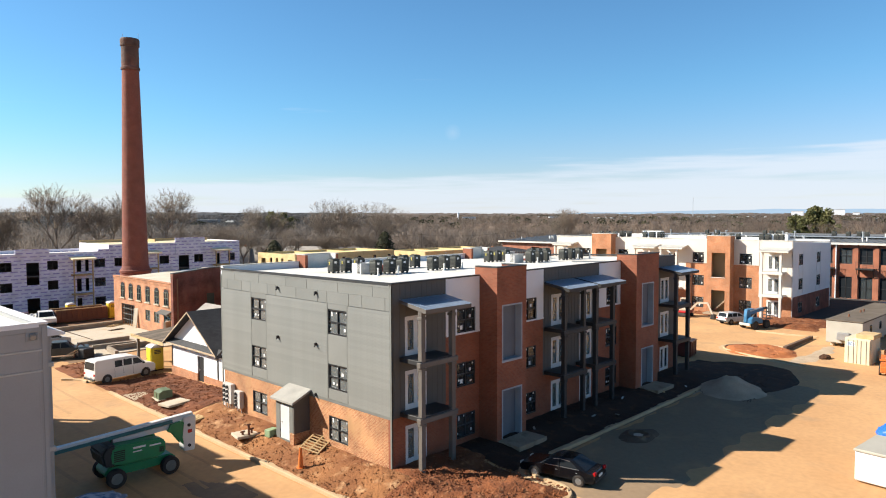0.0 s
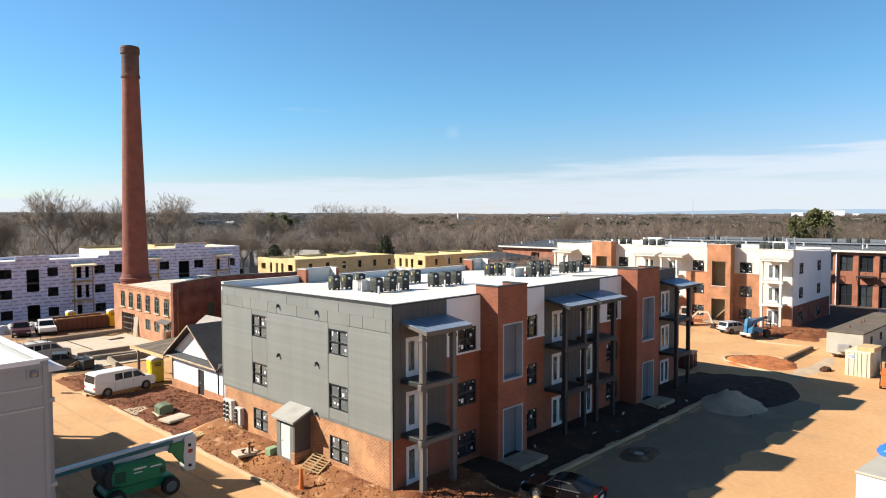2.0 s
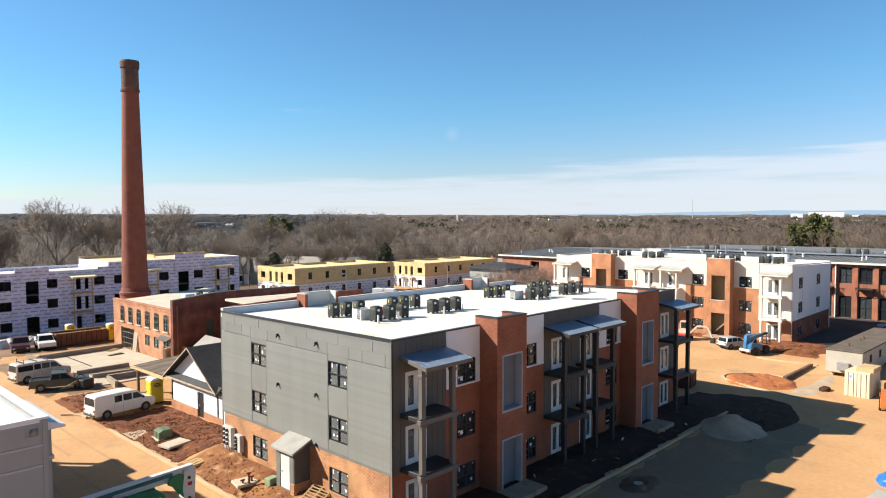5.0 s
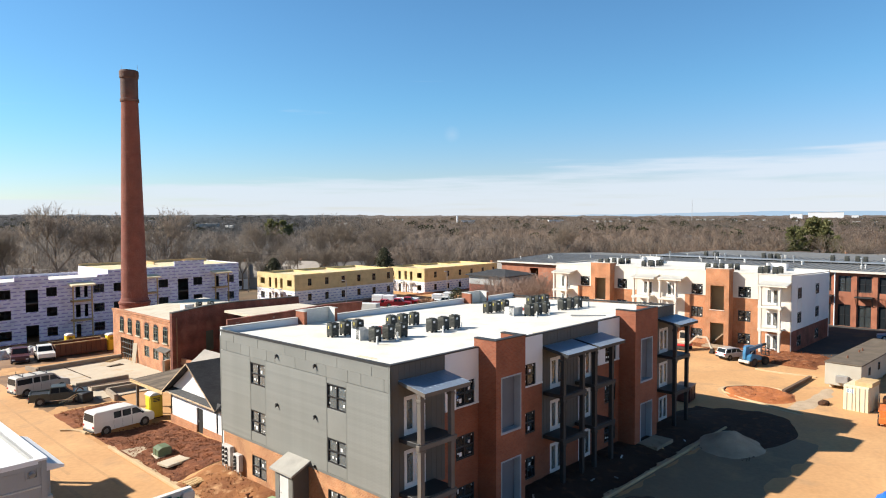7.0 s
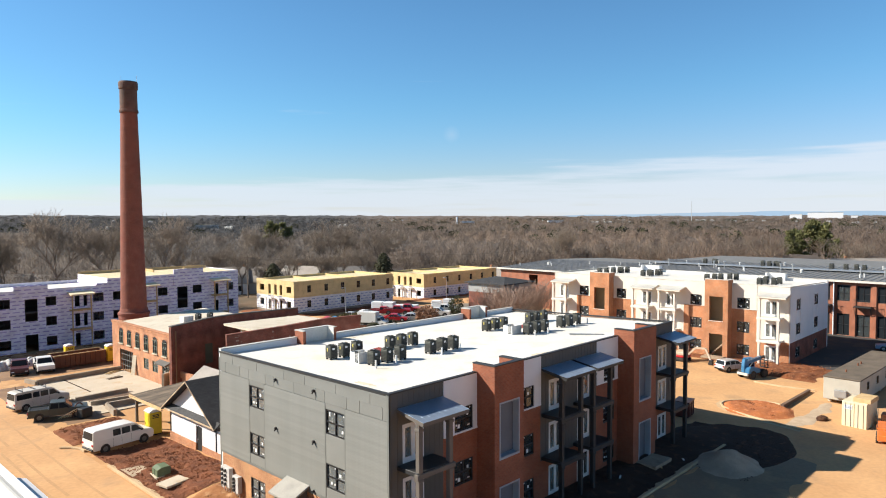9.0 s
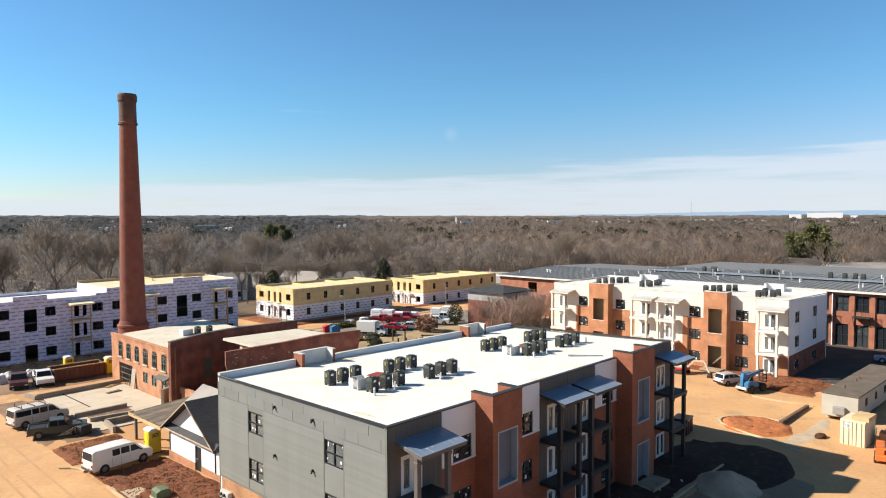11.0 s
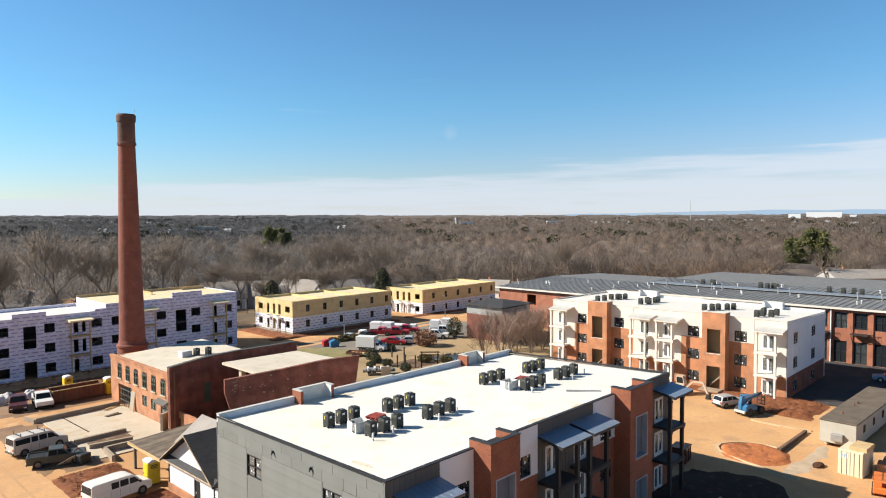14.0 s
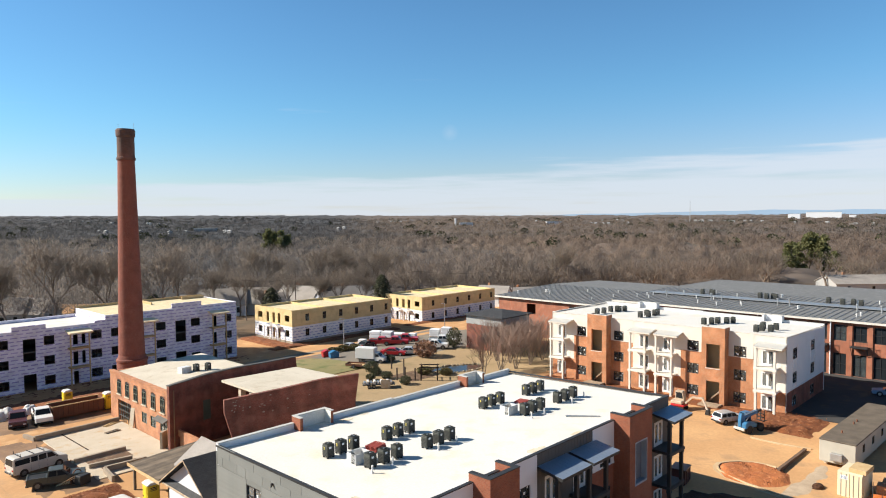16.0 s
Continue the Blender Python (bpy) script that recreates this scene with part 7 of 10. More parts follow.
def silt_stain(x, y, rx, ry, turn, seed):
    """A thin film of ochre silt left where water stood on the membrane."""
    rows, bm = [], bmesh.new()
    c, q = math.cos(radians(turn)), math.sin(radians(turn))
    for i in range(1, 7):
        rows.append([])
        for j in range(36):
            a = j * math.tau / 36
            r = i / 6 * (1 + 0.55 * noise.noise(Vector((math.cos(a) * 1.4, math.sin(a) * 1.4, seed))) + 0.2 * noise.noise(Vector((math.cos(a) * 5, math.sin(a) * 5, seed))))
            u, v = rx * r * math.cos(a), ry * r * math.sin(a)
            px, py = x + u * c - v * q, y + u * q + v * c
            rows[-1].append(bm.verts.new((px, py, roof_z(px, py, A_L, A_D) + 0.012 - 0.006 * (i == 6))))
    bm.faces.new(rows[0])
    for p, r2 in zip(rows, rows[1:]):
        for j in range(36):
            bm.faces.new((p[j], r2[j], r2[(j + 1) % 36], p[(j + 1) % 36]))
    part("silt_stain", bm, STAIN, block_a, "ochre silt stain on the white membrane")


for k, (x, y, rx, ry, turn) in enumerate(((10.4, 16.6, 1.1, 0.35, 4), (12.4, 16.9, 0.6, 0.22, 0), (14.3, 0.75, 0.9, 0.25, 0), (19.3, 0.7, 0.7, 0.2, 0), (26.6, 16.9, 1.0, 0.25, 2), (1.1, 3.2, 0.2, 0.8, 0))):
    silt_stain(x, y, rx, ry, turn, 3.7 * k + 1)


def roof_pipe(x, y, h, r=0.06, name="vent_pipe"):
    z = 0.85 + roof_z(x, y, A_L, A_D)
    bm = bmesh.new()
    tube(bm, (0, 0, -0.02), (0, 0, 0.08), r * 2.4, r * 1.2, 12, False)
    tube(bm, (0, 0, -0.02), (0, 0, h), r, r, 12)
    ob = part(name, bm, PVC, m=pose(x, y, z))
    tagged(ob, "white plastic vent pipe rising from the roof membrane", "pipe", "roof vent pipes")


for x, y, h in ((4.2, 5.9, 0.5), (6.0, 6.0, 0.55), (10.05, 5.8, 0.5), (12.1, 6.0, 0.5), (20.4, 5.5, 0.45), (22.0, 5.4, 0.5), (26.2, 5.5, 0.5), (28.65, 5.85, 0.5), (8.0, 8.2, 0.35), (24.0, 8.3, 0.35), (5.1, 9.3, 0.4)):
    roof_pipe(x, y, h)


def roof_hatch(x, y):
    z = 0.85 + roof_z(x, y, A_L, A_D)
    top = thing("roof_curb", pose(x, y, z), "white sheet-metal equipment curb on the roof", "roof curb", "roof curbs")
    bm = bmesh.new()
    for q in ((-0.6, 0.6, -0.45, -0.41), (-0.6, 0.6, 0.41, 0.45), (-0.6, -0.56, -0.41, 0.41), (0.56, 0.6, -0.41, 0.41)):
        box(bm, *q, 0, 0.7)
    part("panel", bm, PVC, top)
    bm = bmesh.new()
    for k in range(5):
        pts = [(-0.62 + 0.02 * math.cos(a), -0.35 + 0.28 * k / 2 * 0.5, 0.45 + 0.4 * math.sin(a)) for a in np.linspace(-1.3, 1.3, 7)]
        for p, q in zip(pts, pts[1:]):
            tube(bm, p, q, 0.015, None, 5, False)
    part("line_set", bm, BLACKP, top)


roof_hatch(4.95, 8.2), roof_hatch(20.35, 7.75)


def pallet_thing(name, m, label, material, w=1.2, d=1.0):
    top = thing(name, m, label, "pallet")
    for k in range(7):
        bm = bmesh.new()
        x = -w / 2 + k * (w - 0.1) / 6
        box(bm, x, x + 0.1, -d / 2, d / 2, 0.1, 0.122)
        part("slat", bm, material, top)
    for y in (-d / 2, -0.045, d / 2 - 0.09):
        bm = bmesh.new()
        box(bm, -w / 2, w / 2, y, y + 0.09, 0.0, 0.1)
        part("runner", bm, material, top)
    return top


REDP = mat("faded_red_paint", (0.3026, 0.0534, 0.04005), (0.2492, 0.0445, 0.0356), 0.7, 2, 20, 0.1)
for x, y, lift in ((7.25, 9.15, 0.02), (7.28, 9.12, 0.145), (7.25, 9.16, 0.27), (23.9, 9.1, 0.02)):
    pallet_thing("roof_pallet", pose(x, y, 0.85 + roof_z(x, y, A_L, A_D) + lift, 0, 0, 12), "red-stained wooden pallet among the condensers", REDP, 1.15, 0.9)
bm = bmesh.new()
soft_box(bm, -1.36, 1.36, -0.1, 0.1, 0, 0.09, 0.01)
tagged(part("plank", bm, GALV, m=pose(23.2, 2.55, 0.86 + roof_z(23.2, 2.55, A_L, A_D), 0, 0, -52)), "grey metal flashing length lying on the roof", "flashing")


# ---- street furniture and litter of the site ----
def on(x, y, dz=0.0, turn=0.0):
    return pose(x, y, ground_z(x, y) + dz, 0, 0, turn)


GREENB = mat("olive_green_steel_paint", (0.1157, 0.1513, 0.0801), (0.0979, 0.129, 0.0712), 0.55, 2, 20, 0.05)
PALEGREEN = mat("pale_green_plastic", (0.267, 0.3738, 0.2136), None, 0.6, 2, 20, 0.05)
ORANGE = mat("orange_plastic", (0.6675, 0.178, 0.0356), None, 0.55, 2, 20, 0.05)
YELLOW = mat("yellow_plastic", (0.712, 0.534, 0.0267), (0.6586, 0.4717, 0.0267), 0.5, 2, 20, 0.05)
BLUEP = mat("blue_paint", (0.035, 0.16, 0.31), (0.027, 0.13, 0.26), 0.4, 2, 20, 0.05, grain=0.05)
GREENV = mat("green_machine_paint", (0.012, 0.23, 0.085), (0.01, 0.19, 0.07), 0.42, 1.5, 18, 0.05, spec=0.5, grain=0.05)
REDV = mat("red_vehicle_paint", (0.445, 0.0178, 0.02225), None, 0.3, 1, 12, 0.0)
DKGREEN = mat("dark_grey_green_vehicle_paint", (0.0534, 0.0623, 0.0534), (0.0712, 0.0712, 0.05785), 0.4, 1, 12, 0.05)
MAROON = mat("dark_maroon_vehicle_paint", (0.089, 0.03115, 0.03115), None, 0.35, 1, 12, 0.05)
SILVER = mat("silver_vehicle_paint", (0.62, 0.62, 0.61), None, 0.35, 1, 12, 0.02, metal=0.4)
DULLWHITE = mat("chalky_white_vehicle_paint", (0.534, 0.4984, 0.445), (0.4806, 0.445, 0.3916), 0.5, 1, 12, 0.03, grain=0.05)
LAMPR = mat("red_lamp_lens", (0.4005, 0.0089, 0.01068), None, 0.2, 2, 20, 0.0)
LAMPW = mat("clear_lamp_lens", (0.6675, 0.6675, 0.6408), None, 0.15, 2, 20, 0.0)
TARP = mat("blue_tarpaulin", (0.0178, 0.1068, 0.5518), (0.0267, 0.1602, 0.6408), 0.45, 1.5, 6, 0.6, 0.05)
BAGW = mat("white_woven_sacks", (0.6408, 0.623, 0.5874), (0.5696, 0.5518, 0.5162), 0.8, 1.5, 9, 0.5, 0.04)
RUST = mat("rust_brown_steel", (0.178, 0.07565, 0.04005), (0.1335, 0.05785, 0.0356), 0.8, 0.8, 12, 0.2)
OLIVESHRUB = mat("dull_green_shrub_leaves", (0.089, 0.0801, 0.0267), (0.1335, 0.0979, 0.0356), 0.9, 0.8, 5, 0.0, island=0.35)
DARKSHRUB = mat("dark_green_shrub_leaves", (0.055, 0.062, 0.03), (0.08, 0.08, 0.04), 0.9, 0.8, 5, 0.0, island=0.35)
RUSSET = mat("russet_shrub_leaves", (0.21, 0.105, 0.065), (0.27, 0.15, 0.09), 0.9, 0.8, 5, 0.0, island=0.35)
WATER = mat("pond_water", (0.045, 0.04, 0.03), None, 0.12, 0.5, 3, 0.25, 0.01)
CONTAIN = mat("cream_container_paint", (0.66, 0.57, 0.39), (0.60, 0.52, 0.35), 0.6, 0.8, 15, 0.1, grain=0.05)
TRAILERP = mat("faded_beige_trailer_paint", (0.43, 0.40, 0.335), (0.38, 0.35, 0.29), 0.6, 0.8, 15, 0.1, grain=0.05)


def utility_box():
    top = thing("transformer_box", on(-1.35, 24.4, 0.05, -4) @ Matrix.Scale(0.9, 4), "green pad-mounted transformer box on red clay", "transformer")
    bm = bmesh.new()
    soft_box(bm, -0.7, 0.7, -0.75, 0.75, -0.1, 0.08, 0.02)
    part("pad", bm, CONCRETE, top)
    bm = bmesh.new()
    prism(bm, [(-0.55, 0.08), (0.55, 0.08), (0.55, 0.72), (0.45, 0.8), (-0.2, 0.8), (-0.55, 0.62)], -0.62, 0.62)
    b = part("housing", bm, GREENB, top)
    bm = bmesh.new()
    box(bm, -0.57, -0.55, -0.02, 0.02, 0.12, 0.6)
    part("door_seam", bm, BLACKP, b)


utility_box()
for x, y, w, d, t in ((-1.6, 21.9, 1.9, 1.3, 12), (-1.9, 11.4, 1.5, 1.2, -10)):
    bm = bmesh.new()
    soft_box(bm, -w / 2, w / 2, -d / 2, d / 2, -0.05, 0.12, 0.02)
    tagged(part("access_cover", bm, CONCRETE, m=on(x, y, 0.22, t)), "flat square concrete access cover set in red clay", "cover", "access covers")
pallet_thing("pallet", on(-2.3, 17.3, 0.16, 10), "pale wooden pallet lying beside the kerb", LUMBER)
p = pallet_thing("pallet", on(-0.75, 5.75, 0.22, 25) @ pose(0, 0, 0.1, 14, -10), "pale wooden pallet tipped on the clay heap", LUMBER, 1.7, 1.2)
bm = bmesh.new()
soft_box(bm, -0.34, 0.34, -0.25, 0.25, -0.1, 0.36, 0.04, 2)
tagged(part("junction_box", bm, PALEGREEN, m=on(-1.1, 9.8, 0.16, 8)), "pale green plastic utility junction box", "utility box")
bm = bmesh.new()
tube(bm, (0, 0, 0), (0, 0, 1.1), 0.16, 0.07, 12)
tube(bm, (0, 0, -0.05), (0, 0, 0.03), 0.24, 0.24, 12)
tagged(part("marker_cone", bm, ORANGE, m=on(-2.45, 4.75, 0.16)), "tall faded orange marker cone", "cone")


def spigot():
    top = thing("water_riser", on(-2.0, 10.9, 0.2), "dark iron water risers standing in clay", "pipe")
    for x, y, h in ((0, 0, 0.8), (0.3, 0.2, 0.45), (-0.25, 0.3, 0.35)):
        bm = bmesh.new()
        tube(bm, (x, y, -0.1), (x, y, h), 0.07, 0.07, 10)
        tube(bm, (x - 0.14, y, h), (x + 0.14, y, h), 0.06, 0.06, 8)
        part("riser", bm, RUST, top)


spigot()


def toilet(x, y, turn, material, label):
    top = thing("portable_toilet", on(x, y, 0.02, turn), label, "toilet", "portable toilets")
    bm = bmesh.new()
    soft_box(bm, -0.56, 0.56, -0.56, 0.56, 0.1, 2.1, 0.05)
    body = part("cabin", bm, material, top)
    bm = bmesh.new()
    prism(bm, [(-0.6, 2.1), (0.6, 2.1), (0.6, 2.16), (0.3, 2.34), (-0.3, 2.34), (-0.6, 2.16)], -0.6, 0.6)
    part("roof", bm, PVC, top, "white translucent plastic roof")
    bm = bmesh.new()
    soft_box(bm, -0.595, -0.56, -0.4, 0.4, 0.2, 2.0, 0.02)
    d = part("door", bm, material, top)
    bm = bmesh.new()
    soft_box(bm, -0.62, -0.595, 0.25, 0.33, 1.0, 1.15, 0.01)
    part("latch", bm, BLACKP, d)
    for yy in (-0.45, 0.33):
        bm = bmesh.new()
        box(bm, -0.62, 0.62, yy, yy + 0.12, 0, 0.1)
        part("skid", bm, BLACKP, top)
    for k in range(3):
        bm = bmesh.new()
        box(bm, -0.3, 0.3, -0.575, -0.56, 1.55 + k * 0.13, 1.62 + k * 0.13)
        part("vent_slot", bm, BLACKP, body)


toilet(2.6, 35.0, 0, YELLOW, "yellow portable toilet with a white roof beside the house")
toilet(12.2, 71.2, 0, YELLOW, "yellow portable toilet beside the rusty skip")
toilet(9.8, 80.2, 0, YELLOW, "yellow portable toilet near the wrapped block")


MUDDYW = mat("mud_stained_white_paint", (0.52, 0.44, 0.35), (0.42, 0.31, 0.21), 0.6, 1.5, 14, 0.1)
ALLOY = mat("dull_alloy_wheel", (0.22, 0.215, 0.205), None, 0.45, 3, 25, 0.05, metal=0.5)


def wheel(parent, x, y, z, r, w, rim=True, hub=None):
    s = 1 if y > 0 else -1
    hub = hub or ALLOY
    key = ("wheel", r, w, s, hub.name)
    if key not in CACHE:
        t, h = bmesh.new(), bmesh.new()
        n = 22
        prof = [(r * 0.62, -w / 2), (r * 0.93, -w / 2), (r, -w / 2 + 0.04), (r, w / 2 - 0.04), (r * 0.93, w / 2), (r * 0.62, w / 2)]
        rings = [[t.verts.new((a * math.cos(k * math.tau / n), b, a * math.sin(k * math.tau / n))) for k in range(n)] for a, b in prof]
        for p, q in zip(rings, rings[1:] + rings[:1]):
            for k in range(n):
                t.faces.new((p[k], p[(k + 1) % n], q[(k + 1) % n], q[k]))
        f = s * (w / 2 - 0.03)
        tube(h, (0, -f * 0.6, 0), (0, f, 0), r * 0.63, r * 0.6, n)
        tube(h, (0, f, 0), (0, f + s * 0.03, 0), r * 0.2, r * 0.16, 12)
        for k in range(5):
            a = k * math.tau / 5
            beam(h, (math.cos(a) * r * 0.15, f + s * 0.012, math.sin(a) * r * 0.15), (math.cos(a) * r * 0.57, f + s * 0.012, math.sin(a) * r * 0.57), 0.03, r * 0.14)
        CACHE[key] = mesh_of(t, "tyre", TYRE), mesh_of(h, "rim", hub)
    t, h = CACHE[key]
    tt = part("wheel", t, None, parent, m=pose(x, y, z))
    part("rim", h, None, tt)


def vehicle(m, label, L, W, lower, upper, paint, axles, r, sides, taper=0.12, group="parked vehicles", category="car", name="car", top_paint=None, hub=None, trim=None):
    """lower and upper are side outlines of (x, z), x to the front; sides are window outlines on the upper part."""
    top = thing(name, m, label, category, group)
    bm = bmesh.new()
    prism(bm, lower, -W / 2, W / 2)
    bmesh.ops.bevel(bm, geom=bm.edges[:], offset=0.06, segments=2, affect="EDGES", profile=0.6, clamp_overlap=True)
    body = part("body", bm, paint, top)
    zb, zt = min(z for _, z in upper), max(z for _, z in upper)

    def half(z):
        return W / 2 * (0.97 - taper * (z - zb) / (zt - zb))

    bm = bmesh.new()
    a = [bm.verts.new((x, -half(z), z)) for x, z in upper]
    b = [bm.verts.new((x, half(z), z)) for x, z in upper]
    n = len(upper)
    bm.faces.new(a), bm.faces.new(b[::-1])
    for k in range(n):
        bm.faces.new((a[k], b[k], b[(k + 1) % n], a[(k + 1) % n]))
    bmesh.ops.bevel(bm, geom=bm.edges[:], offset=0.05, segments=2, affect="EDGES", profile=0.6, clamp_overlap=True)
    cab = part("cabin", bm, top_paint or paint, top)
    for pts in sides:
        for s in (-1, 1):
            bm = bmesh.new()
            o = [bm.verts.new((x, s * (half(z) + 0.008), z)) for x, z in pts]
            i = [bm.verts.new((x, s * (half(z) - 0.02), z)) for x, z in pts]
            bm.faces.new(o), bm.faces.new(i[::-1])
            for k in range(len(pts)):
                bm.faces.new((o[k], i[k], i[(k + 1) % len(pts)], o[(k + 1) % len(pts)]))
            part("side_window", bm, CARGLASS, cab)
    # windscreen and rear window on the sloping ends of the cabin
    ends = sorted(range(n), key=lambda k: -(upper[k][0] + upper[(k + 1) % n][0]))
    for nm, k in (("windscreen", ends[0]), ("rear_window", ends[-1])):
        (xa, za), (xb, zb2) = upper[k], upper[(k + 1) % n]
        if za > zb2:
            xa, za, xb, zb2 = xb, zb2, xa, za
        d = Vector((zb2 - za, 0, xa - xb)).normalized() * (0.012 if nm == "windscreen" else -0.012)
        if nm == "windscreen" and d.x < 0 or nm == "rear_window" and d.x > 0:
            d = -d
        q = []
        for t, sg in ((0.12, -1), (0.12, 1), (0.9, 1), (0.9, -1)):
            x, z = xa + (xb - xa) * t, za + (zb2 - za) * t
            q.append(Vector((x, sg * (half(z) - 0.1), z)))
        bm = bmesh.new()
        o, i = [bm.verts.new(p + d) for p in q], [bm.verts.new(p - d * 2) for p in q]
        bm.faces.new(o), bm.faces.new(i[::-1])
        for k in range(4):
            bm.faces.new((o[k], i[k], i[(k + 1) % 4], o[(k + 1) % 4]))
        part(nm, bm, CARGLASS, cab)
    for x in axles:
        for s in (-1, 1):
            wheel(top, x, s * (W / 2 - 0.06), r, r, 0.22, hub=hub)
            bm = bmesh.new()
            tube(bm, (x, s * (W / 2 - 0.2), r), (x, s * (W / 2 + 0.004), r), r * 1.17, r * 1.17, 24)
            part("wheel_arch", bm, BLACKP, body)
    zl0 = max(z for _, z in lower)
    for s in (-1, 1):
        for q in {round(pts[0][0], 2) for pts in sides}:
            bm = bmesh.new()
            box(bm, q - 0.05, q - 0.035, s * W / 2 - 0.004, s * W / 2 + 0.004, 0.45, zl0 - 0.08)
            part("door_seam", bm, BLACKP, body)
            bm = bmesh.new()
            soft_box(bm, q + 0.06, q + 0.2, s * (W / 2 + 0.012) - 0.018, s * (W / 2 + 0.012) + 0.018, zl0 - 0.2, zl0 - 0.165, 0.008)
            part("door_handle", bm, trim or paint, body)
        if trim:
            bm = bmesh.new()
            for pts in sides:
                lo, hi = sorted(pts, key=lambda p: p[1])[:2], sorted(pts, key=lambda p: p[1])[-2:]
                for (xa, za), (xb, zb3) in (lo, hi):
                    beam(bm, (xa, s * (half(za) + 0.014), za), (xb, s * (half(zb3) + 0.014), zb3), 0.012, 0.025)
            part("window_trim", bm, trim, cab, "bright metal window trim")
    xs = [x for x, _ in lower]
    zl = sorted(z for x, z in lower if x > max(xs) - 0.25)
    zf = zl[len(zl) // 2] if zl else 0.7
    for s in (-1, 1):
        bm = bmesh.new()
        soft_box(bm, max(xs) - 0.12, max(xs) + 0.012, s * (W / 2 - 0.24) - 0.16, s * (W / 2 - 0.24) + 0.16, 0.62, 0.76, 0.02)
        part("headlight", bm, LAMPW, body)
        bm = bmesh.new()
        soft_box(bm, min(xs) - 0.012, min(xs) + 0.14, s * (W / 2 - 0.15) - 0.13, s * (W / 2 - 0.15) + 0.13, 0.78, 0.98, 0.02)
        part("tail_light", bm, LAMPR, body)
    for x in (min(xs) - 0.05, max(xs) - 0.07):
        bm = bmesh.new()
        soft_box(bm, x, x + 0.12, -W / 2 + 0.06, W / 2 - 0.06, 0.38, 0.56, 0.03)
        part("bumper", bm, BLACKP, body)
    bm = bmesh.new()
    soft_box(bm, min(xs) - 0.02, min(xs) + 0.02, -0.26, 0.26, 0.6, 0.74, 0.005)
    part("number_plate", bm, PAPER, body)
    for s in (-1, 1):
        bm = bmesh.new()
        xw = upper[ends[0]][0]
        soft_box(bm, xw - 0.45, xw - 0.3, s * (W / 2 + 0.1) - 0.1, s * (W / 2 + 0.1) + 0.1, zb + 0.05, zb + 0.2, 0.03)
        part("mirror", bm, BLACKP, cab)
    return top


def van(m, label, paint, rack=False, windows=3):
    lower = [(-2.75, 0.35), (2.7, 0.35), (2.82, 0.55), (2.82, 0.95), (2.7, 1.12), (1.95, 1.27), (-2.8, 1.27), (-2.85, 0.7)]
    upper = [(-2.82, 1.2), (1.98, 1.2), (1.2, 1.95), (0.9, 2.07), (0.2, 2.12), (-2.5, 2.12), (-2.74, 2.02)]
    sides = [[(0.7, 1.32), (1.66, 1.32), (1.15, 1.84), (0.7, 1.86)], [(-0.2, 1.32), (0.58, 1.32), (0.58, 1.88), (-0.2, 1.88)]]
    if windows > 2:
        sides.append([(-1.0, 1.32), (-0.32, 1.32), (-0.32, 1.88), (-1.0, 1.88)])
    if windows > 3:
        sides.append([(-2.6, 1.32), (-1.12, 1.32), (-1.12, 1.88), (-2.6, 1.88)])
    top = vehicle(m, label, 5.7, 2.0, lower, upper, paint, (-1.75, 1.85), 0.38, sides, 0.1, category="van", name="van")
    if rack:
        for x in (-2.0, -0.7, 0.4):
            bm = bmesh.new()
            beam(bm, (x, -0.85, 2.22), (x, 0.85, 2.22), 0.06, 0.05)
            for s in (-0.8, 0.8):
                beam(bm, (x, s, 2.05), (x, s, 2.5 if x in (-2.0, 0.4) else 2.22), 0.05, 0.05)
            part("roof_rack", bm, STEEL, top)
    return top


def pickup(m, label, paint, crew=True):
    lower = [(-2.7, 0.42), (2.65, 0.42), (2.75, 0.7), (2.7, 1.08), (1.2, 1.16), (1.1, 1.12), (-2.75, 1.12), (-2.8, 0.8)]
    upper = [(-0.9, 1.1), (1.35, 1.1), (0.6, 1.78), (-0.75, 1.8)]
    sides = [[(0.1, 1.2), (1.05, 1.2), (0.5, 1.68), (0.1, 1.7)], [(-0.75, 1.2), (0.0, 1.2), (0.0, 1.7), (-0.68, 1.7)]]
    top = vehicle(m, label, 5.5, 1.95, lower, upper, paint, (-1.75, 1.75), 0.4, sides, 0.14, category="pickup truck", name="pickup_truck")
    bm = bmesh.new()
    box(bm, -2.62, -1.02, -0.82, 0.82, 1.125, 1.135)
    part("bed_liner", bm, BLACKP, top)
    for s in (-1, 1):
        bm = bmesh.new()
        soft_box(bm, -2.72, -0.95, s * 0.9 - 0.07, s * 0.9 + 0.07, 1.1, 1.24, 0.03)
        part("bed_rail", bm, paint, top)
    bm = bmesh.new()
    soft_box(bm, -2.78, -2.66, -0.95, 0.95, 0.8, 1.23, 0.03)
    part("tailgate", bm, paint, top)
    return top


